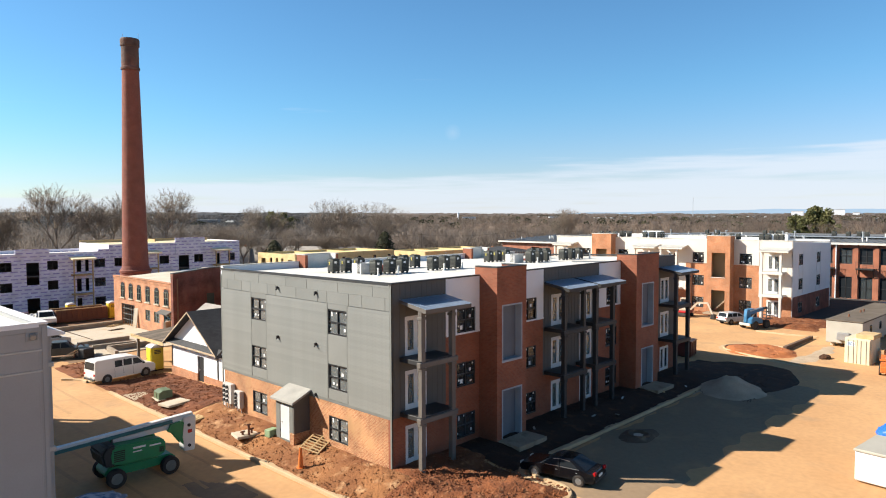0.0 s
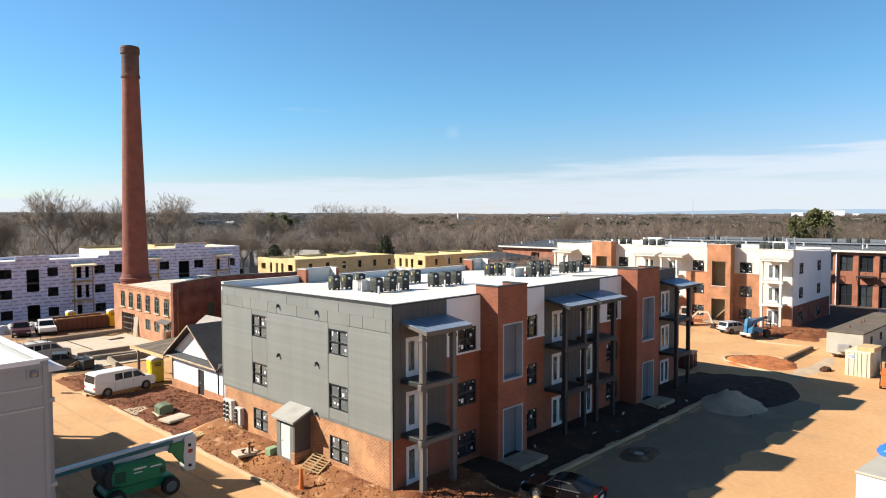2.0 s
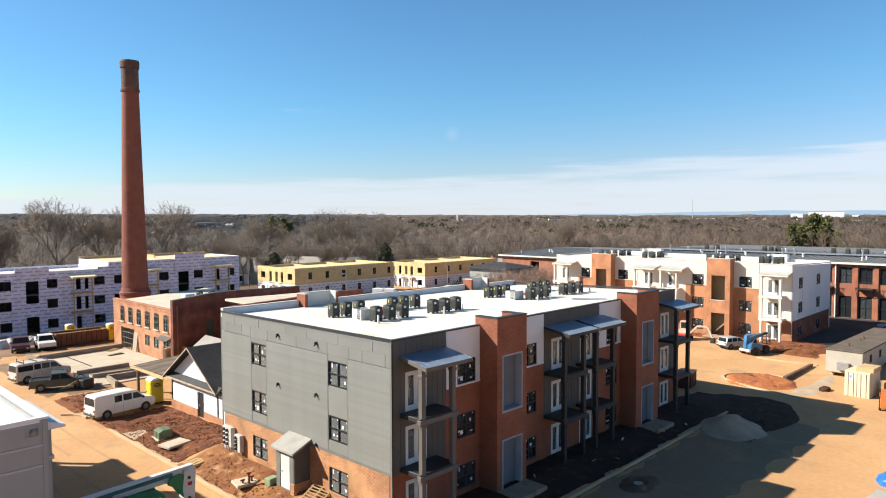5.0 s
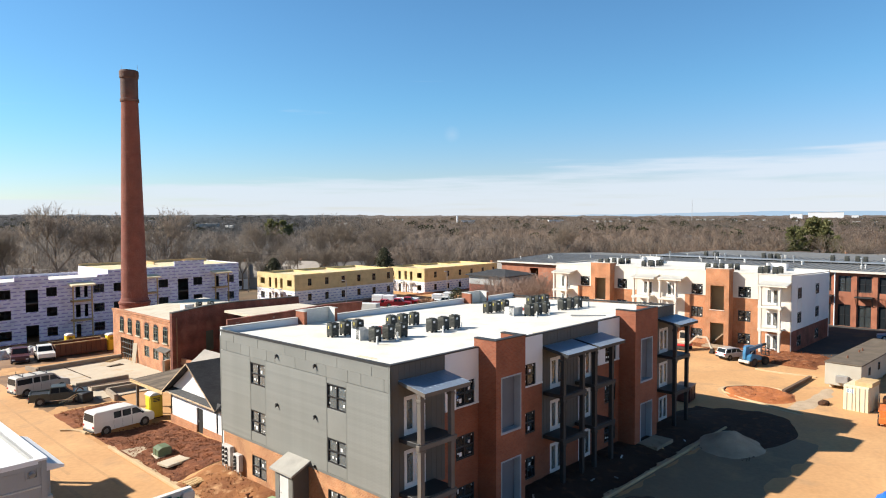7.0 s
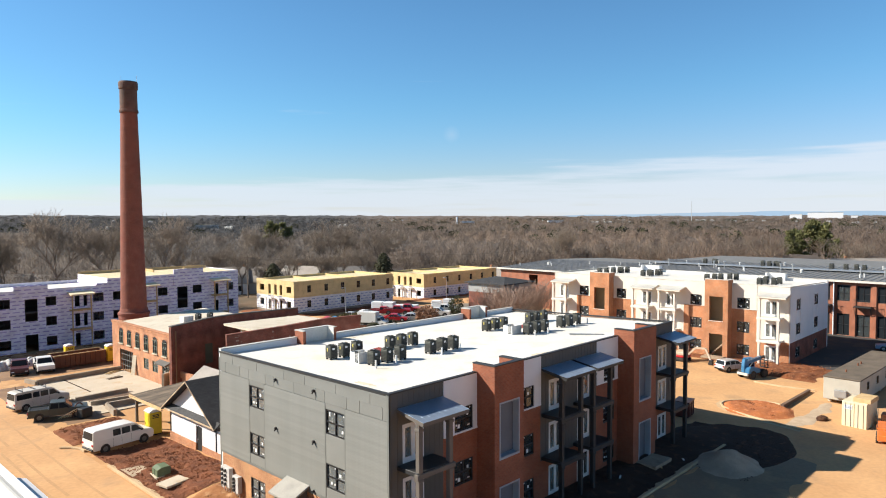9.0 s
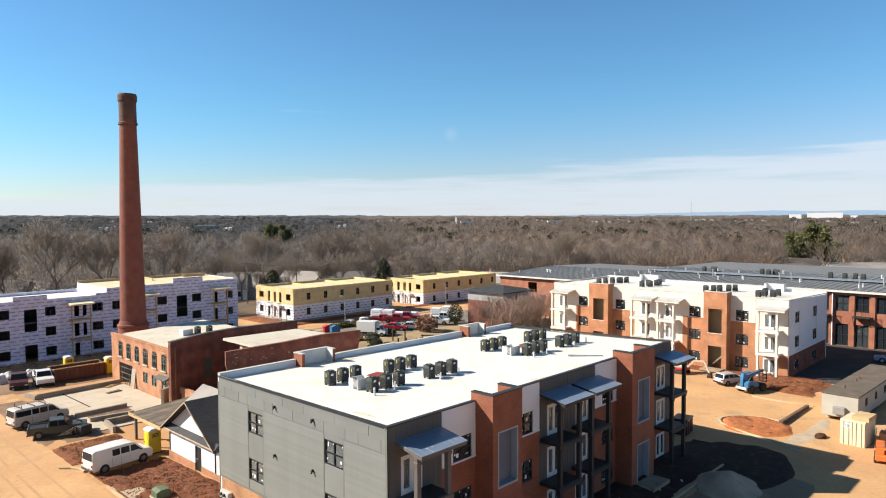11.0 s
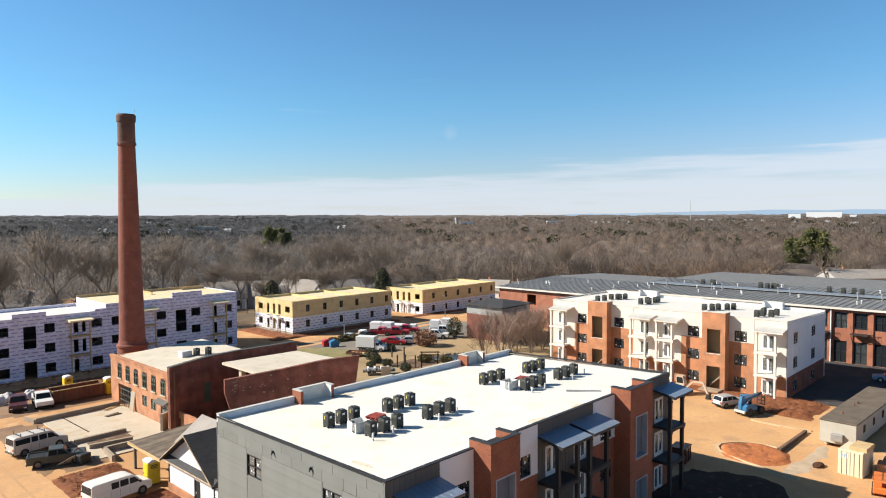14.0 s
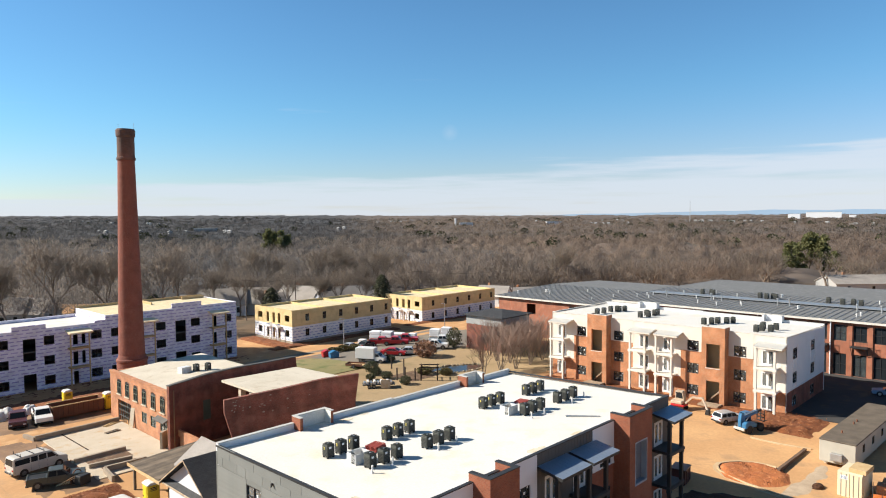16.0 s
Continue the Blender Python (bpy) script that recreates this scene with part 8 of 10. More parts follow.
def sedan(m, label, paint, name="car"):
    lower = [(-2.3, 0.3), (2.3, 0.3), (2.4, 0.52), (2.3, 0.76), (1.0, 0.92), (-1.6, 0.96), (-2.3, 0.93), (-2.4, 0.6)]
    upper = [(-1.95, 0.9), (1.15, 0.88), (0.3, 1.4), (-0.2, 1.46), (-0.9, 1.42)]
    sides = [[(-0.15, 0.96), (0.85, 0.95), (0.25, 1.32), (-0.15, 1.37)], [(-1.4, 0.97), (-0.22, 0.96), (-0.22, 1.37), (-0.82, 1.34)]]
    return vehicle(m, label, 4.8, 1.82, lower, upper, paint, (-1.4, 1.42), 0.33, sides, 0.2, name=name, hub=CHROME, trim=CHROME)


def suv(m, label, paint):
    lower = [(-2.25, 0.38), (2.2, 0.38), (2.3, 0.6), (2.25, 0.95), (1.1, 1.05), (-2.25, 1.05), (-2.35, 0.7)]
    upper = [(-2.2, 1.0), (1.15, 1.0), (0.45, 1.6), (-0.2, 1.7), (-1.95, 1.66)]
    sides = [[(-0.1, 1.08), (0.9, 1.08), (0.4, 1.52), (-0.1, 1.58)], [(-1.0, 1.08), (-0.18, 1.08), (-0.18, 1.58), (-1.0, 1.57)], [(-1.95, 1.1), (-1.1, 1.08), (-1.1, 1.57), (-1.8, 1.54)]]
    return vehicle(m, label, 4.6, 1.85, lower, upper, paint, (-1.35, 1.4), 0.36, sides, 0.13)


van(on(-0.8, 34.0, 0.02, 7) @ Matrix.Scale(0.94, 4), "white passenger van parked on red clay", WHITEV)
van(on(-1.75, 52.7, 0.04, 9) @ Matrix.Scale(0.95, 4), "dusty white van with a ladder rack beside the slab", DULLWHITE, True, 4)
pickup(on(-1.6, 46.95, 0.04, -19) @ Matrix.Scale(0.92, 4), "dark grey-green pickup truck with an empty bed", DKGREEN)
pickup(on(1.5, 72.3, 0.03, -104), "dark maroon pickup truck facing the road", MAROON)
pickup(on(4.1, 71.6, 0.03, -100), "white pickup truck beside the rusty skip", WHITEV)
sedan(on(5.8, -6.65, 0.03, 100) @ Matrix.Scale(0.86, 4), "black sedan parked at the kerb", BLACKV)
suv(on(60.7, 5.3, 0.04, -24) @ Matrix.Scale(0.84, 4), "silver sport utility car before the cream block", SILVER)
sedan(on(87.5, -7.0, 0.03, 100), "pale blue car in the shade of the mill", mat("pale_blue_vehicle_paint", (0.22, 0.32, 0.45), None, 0.35, 1, 12, 0.0))
sedan(on(62.3, 67.9, 0.03, -55), "red car in the far parking lot", REDV)
sedan(on(64.9, 66.2, 0.03, -50), "silver car in the far parking lot", SILVER)
sedan(on(64.5, 83.5, 0.03, 10), "silver car beside the townhouse row", SILVER)
sedan(on(67.5, 82.0, 0.03, 10), "dark car beside the townhouse row", DKGREEN)
pickup(on(72.0, 66.6, 0.03, -55), "white pickup truck in the far parking lot", WHITEV)
pickup(on(76.5, 68.8, 0.03, -50), "white pickup truck behind bare shrubs", WHITEV)
for k, (x, y) in enumerate(((70.9, 81.0), (71.6, 77.6), (75.4, 78.6))):
    pickup(on(x, y, 0.03, -50), "red pickup truck among wrapped pallets", REDV)


def boom_lift():
    """An articulating boom lift; the chassis lies across the road and the boom runs back over it."""
    top = thing("boom_lift", on(-8.85, 10.7, 0.03, -2), "green self-propelled boom lift with a folded white boom", "boom lift")
    bm = bmesh.new()
    prism(bm, [(-1.75, 0.5), (1.75, 0.5), (1.85, 0.75), (1.6, 0.98), (-1.6, 0.98), (-1.85, 0.75)], -0.75, 0.75)
    bmesh.ops.bevel(bm, geom=bm.edges[:], offset=0.05, segments=2, affect="EDGES")
    ch = part("chassis", bm, GREENV, top)
    for x in (-1.38, 1.38):
        bm = bmesh.new()
        tube(bm, (x, -1.0, 0.48), (x, 1.0, 0.48), 0.13, 0.13, 10)
        part("axle", bm, STEEL, ch)
        for q in (-1, 1):
            wheel(top, x, q * 1.03, 0.48, 0.48, 0.36, hub=TRIM)
    bm = bmesh.new()
    tube(bm, (0, 0, 0.95), (0, 0, 1.16), 0.55, 0.55, 20)
    part("slew_ring", bm, STEEL, top)
    for y0, y1, nm in ((-0.98, -0.26, "engine_cover"), (0.3, 0.98, "tank_cover")):
        bm = bmesh.new()
        prism(bm, [(-1.6, 1.2), (-1.1, 1.08), (0.95, 1.08), (1.22, 1.28), (1.2, 1.85), (0.95, 2.04), (-1.2, 2.14), (-1.55, 2.02), (-1.66, 1.65)], y0, y1)
        bmesh.ops.bevel(bm, geom=bm.edges[:], offset=0.07, segments=3, affect="EDGES")
        cover = part(nm, bm, GREENV, top)
        if y0 < 0:
            for z0, z1, a, b in ((1.78, 1.88, -0.5, 0.15), (1.6, 1.66, -0.5, -0.05), (1.72, 1.8, 0.35, 0.95)):
                bm = bmesh.new()
                box(bm, a, b, y0 - 0.006, y0 + 0.002, z0, z1)
                part("decal", bm, PAPER, cover)
            for x0, x1, z0, z1 in ((-1.45, -0.9, 1.3, 1.9), (0.85, 1.1, 1.3, 1.6)):
                for k in range(6):
                    bm = bmesh.new()
                    zz = z0 + (z1 - z0) * k / 6
                    box(bm, x0, x1, y0 - 0.01, y0 + 0.002, zz, zz + (z1 - z0) / 10)
                    part("louvre", bm, BLACKP, cover)
    bm = bmesh.new()
    prism(bm, [(-1.9, 1.1), (-1.3, 1.1), (-1.3, 2.2), (-1.75, 2.2), (-2.05, 1.8)], -0.96, 0.96)
    bmesh.ops.bevel(bm, geom=bm.edges[:], offset=0.1, segments=3, affect="EDGES")
    part("counterweight", bm, STEEL, top, "dark cast counterweight")
    bm = bmesh.new()
    soft_box(bm, -1.3, 1.2, -0.24, 0.28, 1.16, 1.5, 0.03)
    part("turntable", bm, GREENV, top)
    # lower arm and links, folded flat between the covers
    bm = bmesh.new()
    beam(bm, (-1.2, 0.02, 2.12), (2.35, 0.02, 2.3), 0.3, 0.26)
    part("lower_arm", bm, WHITEV, top)
    bm = bmesh.new()
    prism(bm, [(1.75, 2.42), (2.3, 2.5), (2.75, 2.3), (2.7, 1.05), (2.4, 1.2), (1.95, 1.85), (1.6, 2.05)], -0.3, -0.2)
    prism(bm, [(1.75, 2.42), (2.3, 2.5), (2.75, 2.3), (2.7, 1.05), (2.4, 1.2), (1.95, 1.85), (1.6, 2.05)], 0.24, 0.34)
    part("link_plate", bm, GREENV, top)
    bm = bmesh.new()
    prism(bm, [(2.5, 0.75), (3.1, 0.72), (3.2, 2.55), (3.12, 2.72), (2.5, 2.66), (2.42, 1.6)], -0.32, 0.36)
    bmesh.ops.bevel(bm, geom=bm.edges[:], offset=0.04, segments=2, affect="EDGES")
    up = part("upright", bm, WHITEV, top, "white steel upright between the arms")
    for z in (2.2, 1.05):
        bm = bmesh.new()
        tube(bm, (2.78, -0.37, z), (2.78, 0.41, z), 0.09, 0.09, 14)
        part("pivot_pin", bm, STEEL, up)
    bm = bmesh.new()
    box(bm, 2.7, 2.95, -0.33, -0.322, 1.75, 1.95)
    part("decal", bm, REDV, up)
    bm = bmesh.new()
    beam(bm, (3.1, 0.02, 2.68), (-4.2, 0.02, 2.27), 0.32, 0.3)
    boom = part("boom", bm, WHITEV, top)
    bm = bmesh.new()
    beam(bm, (-4.2, 0.02, 2.27), (-7.2, 0.02, 2.1), 0.25, 0.23)
    part("inner_boom", bm, GALV, boom)
    bm = bmesh.new()
    beam(bm, (1.9, -0.2, 2.56), (-5.8, -0.2, 2.12), 0.1, 0.16)
    part("hose_tray", bm, mat("teal_hose", (0.04, 0.16, 0.17), (0.03, 0.12, 0.12), 0.5, 2, 20, 0.1), boom, "teal hose carrier")
    bm = bmesh.new()
    tube(bm, (2.5, 0.02, 2.2), (0.6, 0.02, 2.4), 0.07, 0.06, 10)
    part("lift_ram", bm, GALV, boom)
    bm = bmesh.new()
    soft_box(bm, -8.6, -7.2, -0.9, 0.9, 1.35, 1.43, 0.02)
    bk = part("basket", bm, STEEL, top)
    for x, y in ((-8.55, -0.85), (-8.55, 0.85), (-7.25, -0.85), (-7.25, 0.85)):
        bm = bmesh.new()
        tube(bm, (x, y, 1.42), (x, y, 2.5), 0.025)
        part("rail_post", bm, STEEL, bk)
    for p, q in (((-8.55, -0.85), (-8.55, 0.85)), ((-7.25, -0.85), (-7.25, 0.85)), ((-8.55, -0.85), (-7.25, -0.85)), ((-8.55, 0.85), (-7.25, 0.85))):
        bm = bmesh.new()
        tube(bm, (*p, 2.5), (*q, 2.5), 0.025)
        part("top_rail", bm, STEEL, bk)


boom_lift()


def telehandler():
    top = thing("telehandler", on(59.0, 2.2, 0.03, -18) @ Matrix.Scale(0.76, 4), "blue telescopic handler with large dark tyres", "telehandler")
    bm = bmesh.new()
    prism(bm, [(-2.0, 0.65), (2.0, 0.65), (2.1, 1.1), (1.0, 1.3), (-1.9, 1.35), (-2.1, 1.0)], -0.6, 0.6)
    part("chassis", bm, STEEL, top)
    bm = bmesh.new()
    prism(bm, [(-2.25, 0.9), (0.3, 0.9), (0.3, 1.45), (-0.4, 1.75), (-1.9, 1.9), (-2.25, 1.6)], -1.15, -0.35)
    bmesh.ops.bevel(bm, geom=bm.edges[:], offset=0.06, segments=2, affect="EDGES")
    part("engine_cover", bm, BLUEP, top)
    bm = bmesh.new()
    prism(bm, [(-0.75, 0.95), (0.75, 0.95), (0.75, 1.6), (0.5, 2.75), (-0.7, 2.75)], 0.3, 1.1)
    cab = part("cab", bm, CARGLASS, top, "dark glazed cab")
    for p, q in (((-0.75, 1.5), (-0.7, 2.8)), ((0.75, 1.5), (0.5, 2.8)), ((-0.72, 2.78), (0.52, 2.78)), ((-0.75, 1.1), (0.75, 1.1)), ((-0.78, 0.9), (-0.75, 1.6))):
        for y in (0.28, 1.12):
            bm = bmesh.new()
            beam(bm, (p[0], y, p[1]), (q[0], y, q[1]), 0.1, 0.12 if p[1] != 1.1 else 0.4)
            part("cab_frame", bm, BLUEP, cab)
    bm = bmesh.new()
    soft_box(bm, -0.75, 0.55, 0.25, 1.15, 2.78, 2.88, 0.03)
    part("cab_roof", bm, BLUEP, cab)
    bm = bmesh.new()
    prism(bm, [(-2.35, 1.0), (-1.5, 1.0), (-1.3, 2.2), (-1.7, 3.0), (-2.2, 3.0), (-2.4, 2.0)], -0.34, 0.22)
    bmesh.ops.bevel(bm, geom=bm.edges[:], offset=0.04, segments=1, affect="EDGES")
    part("boom_tower", bm, BLUEP, top)
    bm = bmesh.new()
    beam(bm, (-2.2, -0.06, 2.3), (1.6, -0.06, 2.85), 0.4, 0.46)
    boom = part("boom", bm, BLUEP, top)
    for q in (-0.22, 0.1):
        bm = bmesh.new()
        beam(bm, (-1.9, q, 2.6), (1.3, q, 3.06), 0.05, 0.07)
        part("hose_rail", bm, GALV, boom)
    bm = bmesh.new()
    beam(bm, (1.5, -0.06, 2.82), (2.62, -0.06, 2.98), 0.28, 0.32)
    part("boom_nose", bm, STEEL, top)
    bm = bmesh.new()
    tube(bm, (-1.0, -0.06, 1.5), (0.5, -0.06, 2.8), 0.09, 0.07, 10)
    part("lift_ram", bm, GALV, top)
    for z in (1.2, 1.75, 2.3):
        bm = bmesh.new()
        soft_box(bm, 2.55, 2.67, -0.75, 0.65, z, z + 0.14, 0.01)
        part("carriage_bar", bm, STEEL, top)
    for y in (-0.75, -0.12, 0.53):
        bm = bmesh.new()
        soft_box(bm, 2.56, 2.66, y, y + 0.12, 1.19, 3.0, 0.01)
        part("carriage_upright", bm, STEEL, top)
    for y in (-0.45, 0.35):
        bm = bmesh.new()
        soft_box(bm, 2.67, 3.7, y - 0.06, y + 0.06, 1.2, 1.27, 0.02)
        part("fork", bm, STEEL, top)
    bm = bmesh.new()
    soft_box(bm, -2.5, -2.2, -1.0, 0.9, 0.55, 0.95, 0.06)
    part("counterweight", bm, DULLWHITE, top)
    for x in (-1.35, 1.35):
        for s in (-1, 1):
            wheel(top, x, s * 1.0, 0.66, 0.66, 0.44, hub=STEEL)


def excavator():
    top = thing("mini_excavator", on(62.0, 12.1, 0.03, -88), "white and orange mini excavator on rubber tracks", "excavator")
    for s in (-1, 1):
        bm = bmesh.new()
        soft_box(bm, -0.95, 0.95, s * 0.65 - 0.18, s * 0.65 + 0.18, 0, 0.5, 0.18, 3)
        part("track", bm, TYRE, top)
    bm = bmesh.new()
    soft_box(bm, -0.9, 0.9, -0.75, 0.75, 0.52, 0.8, 0.08, 2)
    part("house", bm, REDV, top)
    bm = bmesh.new()
    soft_box(bm, -0.92, 0.6, -0.72, 0.72, 0.8, 1.25, 0.12, 2)
    part("engine_cover", bm, MUDDYW, top)
    bm = bmesh.new()
    prism(bm, [(-0.5, 1.1), (0.6, 1.1), (0.62, 1.6), (0.4, 2.4), (-0.5, 2.4)], -0.1, 0.72)
    cab = part("cab", bm, MUDDYW, top)
    for q in (-0.115, 0.705):
        bm = bmesh.new()
        prism(bm, [(-0.4, 1.5), (0.5, 1.5), (0.36, 2.25), (-0.4, 2.25)], q, q + 0.03)
        part("side_window", bm, CARGLASS, cab)
    for p, q in (((0.9, -0.2, 1.0), (1.8, -0.2, 1.95)), ((1.8, -0.2, 1.95), (3.1, -0.2, 2.0)), ((3.1, -0.2, 2.0), (3.75, -0.2, 0.55))):
        bm = bmesh.new()
        beam(bm, p, q, 0.18, 0.22)
        part("arm", bm, MUDDYW, top)
    bm = bmesh.new()
    prism(bm, [(3.5, 0.05), (4.05, 0.1), (4.0, 0.6), (3.65, 0.65)], -0.5, 0.1)
    part("bucket", bm, STEEL, top)


telehandler(), excavator()


def skip():
    top = thing("roll_off_skip", on(8.2, 71.7, 0.0, 0), "rusty brown ribbed roll-off skip", "skip")
    bm = bmesh.new()
    for q in ((-3.2, 3.2, -1.2, -1.12), (-3.2, 3.2, 1.12, 1.2), (-3.2, -3.12, -1.12, 1.12), (3.12, 3.2, -1.12, 1.12)):
        box(bm, *q, 0.25, 1.8)
    box(bm, -3.12, 3.12, -1.12, 1.12, 0.25, 0.35)
    part("tub", bm, RUST, top)
    for k in range(11):
        for s in (-1, 1):
            bm = bmesh.new()
            x = -3.1 + k * 0.62
            box(bm, x - 0.05, x + 0.05, s * 1.25 - 0.05, s * 1.25 + 0.05, 0.25, 1.75)
            part("rib", bm, RUST, top)
    for s in (-1.18, 1.18):
        bm = bmesh.new()
        beam(bm, (-3.25, s, 1.84), (3.25, s, 1.84), 0.14, 0.1)
        part("top_rail", bm, LUMBER, top)


skip()


# ---- concrete court and low walls before the brick hall ----
bm = bmesh.new()
soft_box(bm, 1.5, 10.9, 45.0, 63.4, -0.4, 0.3, 0.02)
tagged(part("court_slab", bm, CONCRETE), "new pale concrete court slab", "slab", kind="structure")
for a, b, w, h in (((0.9, 63.1), (10.7, 63.7), 0.3, 0.6), ((1.5, 51.7), (6.9, 51.9), 0.35, 0.5), ((2.0, 48.9), (6.2, 48.3), 0.35, 0.5), ((2.75, 46.6), (6.95, 46.4), 0.3, 0.65), ((2.75, 46.6), (2.4, 43.4), 0.3, 0.6), ((0.9, 63.1), (0.4, 65.5), 0.3, 0.45), ((9.7, 49.0), (10.6, 49.6), 0.3, 2.0)):
    bm = bmesh.new()
    beam(bm, (*a, h / 2 + 0.22), (*b, h / 2 + 0.22), w, h)
    tagged(part("low_wall", bm, LOWWALL), "low unfinished concrete retaining wall", "wall", "court walls", "structure")
for x, y, w, d in ((4.6, 50.3, 2.2, 0.9), (4.8, 47.5, 1.9, 0.8)):
    bm = bmesh.new()
    soft_box(bm, x - w, x + w, y - d, y + d, 0.3, 0.315, 0.004)
    tagged(part("planting_bed", bm, GARDENBED), "dark soil bed between the low walls", "bed", kind="structure")
bm = bmesh.new()
beam(bm, (3.8, 63.2, 0.312), (4.0, 54.8, 0.312), 0.14, 0.03)
tagged(part("slab_joint", bm, MULCH), "dark open joint across the slab", "joint", kind="structure")
bm = bmesh.new()
wall(bm, "y", 42.6, 50.0, 0.0, 2.6, 10.9, 11.2, [(46.8, 48.6, 0.0, 1.9)])
tagged(part("courtyard_wall", bm, OLDBRICK), "old brick courtyard wall with a low opening", "wall", kind="structure")


def plank_stack(x, y, n, ln, turn, label, mt, seed):
    r = random.Random(seed)
    top = thing("plank_pile", on(x, y, 0.1, turn), label, "planks", "plank piles")
    for k in range(n):
        bm = bmesh.new()
        w = r.uniform(0.14, 0.3)
        yy, z = r.uniform(-0.35, 0.35), 0.03 + 0.05 * (k // 2)
        a = r.uniform(-0.15, 0.15)
        beam(bm, (-ln / 2, yy - a, z), (ln / 2 * r.uniform(0.7, 1.0), yy + a, z + r.uniform(0, 0.04)), w, 0.045)
        part("plank", bm, mt, top)


plank_stack(9.6, 63.0, 6, 2.6, 30, "scattered boards on the slab", LUMBER, 4)
plank_stack(8.4, 59.8, 4, 1.8, 10, "scattered boards on the slab", TANROOF, 5)
plank_stack(-0.4, 38.2, 5, 2.6, 40, "pale boards on red clay", LUMBER, 6)


def lumber_rack():
    top = thing("leaning_planks", on(-0.6, 45.2, 0.05, 20), "dusty planks leaned against a rusty pipe rack", "planks")
    for k in range(5):
        bm = bmesh.new()
        beam(bm, (-0.75 + 0.22 * k, 1.5 - 0.12 * k, 0.0), (-0.1 + 0.22 * k, 0.12 - 0.1 * k, 0.86 + 0.06 * (k % 2)), 0.12, 0.05)
        part("plank", bm, PALEYEL, top)
    bm = bmesh.new()
    for k in range(12):
        a, b = k * math.pi / 12, (k + 1) * math.pi / 12
        tube(bm, (0.7 + 0.7 * math.cos(a), 0.5, 1.3 * math.sin(a)), (0.7 + 0.7 * math.cos(b), 0.5, 1.3 * math.sin(b)), 0.06, None, 6, False)
    part("pipe_hoop", bm, RUST, top)
    bm = bmesh.new()
    soft_box(bm, 0.1, 1.3, -0.75, 0.1, 0, 0.95, 0.1, 2)
    part("tank", bm, STEEL, top)


lumber_rack()


def lump(name, m, label, category, material, rx, ry, rz, seed, group=""):
    """A slumped, wrinkled heap: sacks, tarpaulins, piles."""
    bm = bmesh.new()
    bmesh.ops.create_icosphere(bm, subdivisions=4, radius=1.0)
    for v in bm.verts:
        n = noise.noise(v.co * 2.1 + Vector((seed, 0, 0))) * 0.22 + noise.noise(v.co * 5.3 + Vector((0, seed, 0))) * 0.09
        v.co *= 1 + n
        v.co = Vector((v.co.x * rx, v.co.y * ry, max(v.co.z, -0.15) * rz))
    for f in bm.faces:
        f.smooth = True
    return tagged(part(name, bm, material, m=m), label, category, group)


def gravel_pile():
    bm = bmesh.new()
    n, R = 52, 3.25
    rows = []
    for i in range(n + 1):
        rows.append([])
        for j in range(n + 1):
            x, y = -R + 2 * R * i / n, -R * 0.8 + 1.6 * R * j / n
            r = math.hypot(x / R, y / (R * 0.8)) + 0.08 * noise.noise(Vector((x, y, 2)))
            z = 1.3 * max(0, 1 - r) ** 1.25 + (0.07 * noise.noise(Vector((x * 3, y * 3, 5))) + 0.12 * noise.noise(Vector((x * 0.9, y * 0.9, 8)))) * max(0, 1 - r) ** 0.4
            rows[-1].append(bm.verts.new((x, y, min(z, 0.95 + 0.35 * (z - 0.95)) - 0.03)))
    for i in range(n):
        for j in range(n):
            f = bm.faces.new((rows[i][j], rows[i + 1][j], rows[i + 1][j + 1], rows[i][j + 1]))
            f.smooth = True
    tagged(part("gravel_pile", bm, GRAVEL, m=on(29.3, -6.3, 0.05, 20)), "low heap of grey gravel on the road", "gravel", kind="stuff")


gravel_pile()


def manhole():
    top = thing("manhole", on(14.4, -6.4, 0.06), "round manhole ringed with dark spoil", "manhole")
    bm = bmesh.new()
    for k in range(24):
        a, b = k * math.tau / 24, (k + 1) * math.tau / 24
        tube(bm, (0.62 * math.cos(a), 0.62 * math.sin(a), 0.06), (0.62 * math.cos(b), 0.62 * math.sin(b), 0.06), 0.13, None, 6, False)
    part("ring", bm, GARDENBED, top)
    bm = bmesh.new()
    tube(bm, (0, 0, 0), (0, 0, 0.07), 0.3, 0.3, 24)
    part("cover", bm, CONCRETE, top)


manhole()


def spoil_ring():
    bm = bmesh.new()
    rows = []
    for i in range(9):
        rows.append([])
        for j in range(40):
            a = j * math.tau / 40
            r = (0.35 + 1.75 * i / 8) * (1 + (0.22 * noise.noise(Vector((math.cos(a) * 1.5, math.sin(a) * 1.5, 4))) + 0.1 * noise.noise(Vector((math.cos(a) * 5, math.sin(a) * 5, 7)))) * i / 8)
            z = 0.13 * math.sin(math.pi * min(1, 0.15 + 0.85 * i / 8)) + 0.05 * noise.noise(Vector((math.cos(a) * r * 3, math.sin(a) * r * 3, 1))) * (i < 8)
            rows[-1].append(bm.verts.new((1.25 * r * math.cos(a), 0.85 * r * math.sin(a), z - 0.03 * (i == 8))))
    for p, q in zip(rows, rows[1:]):
        for j in range(40):
            bm.faces.new((p[j], q[j], q[(j + 1) % 40], p[(j + 1) % 40])).smooth = True
    tagged(part("soil", bm, GARDENBED, m=on(14.4, -6.4, 0.06) @ Matrix.Diagonal((0.62, 0.62, 0.8, 1))), "dark spoil ringed round the manhole", "soil", kind="stuff")


spoil_ring()


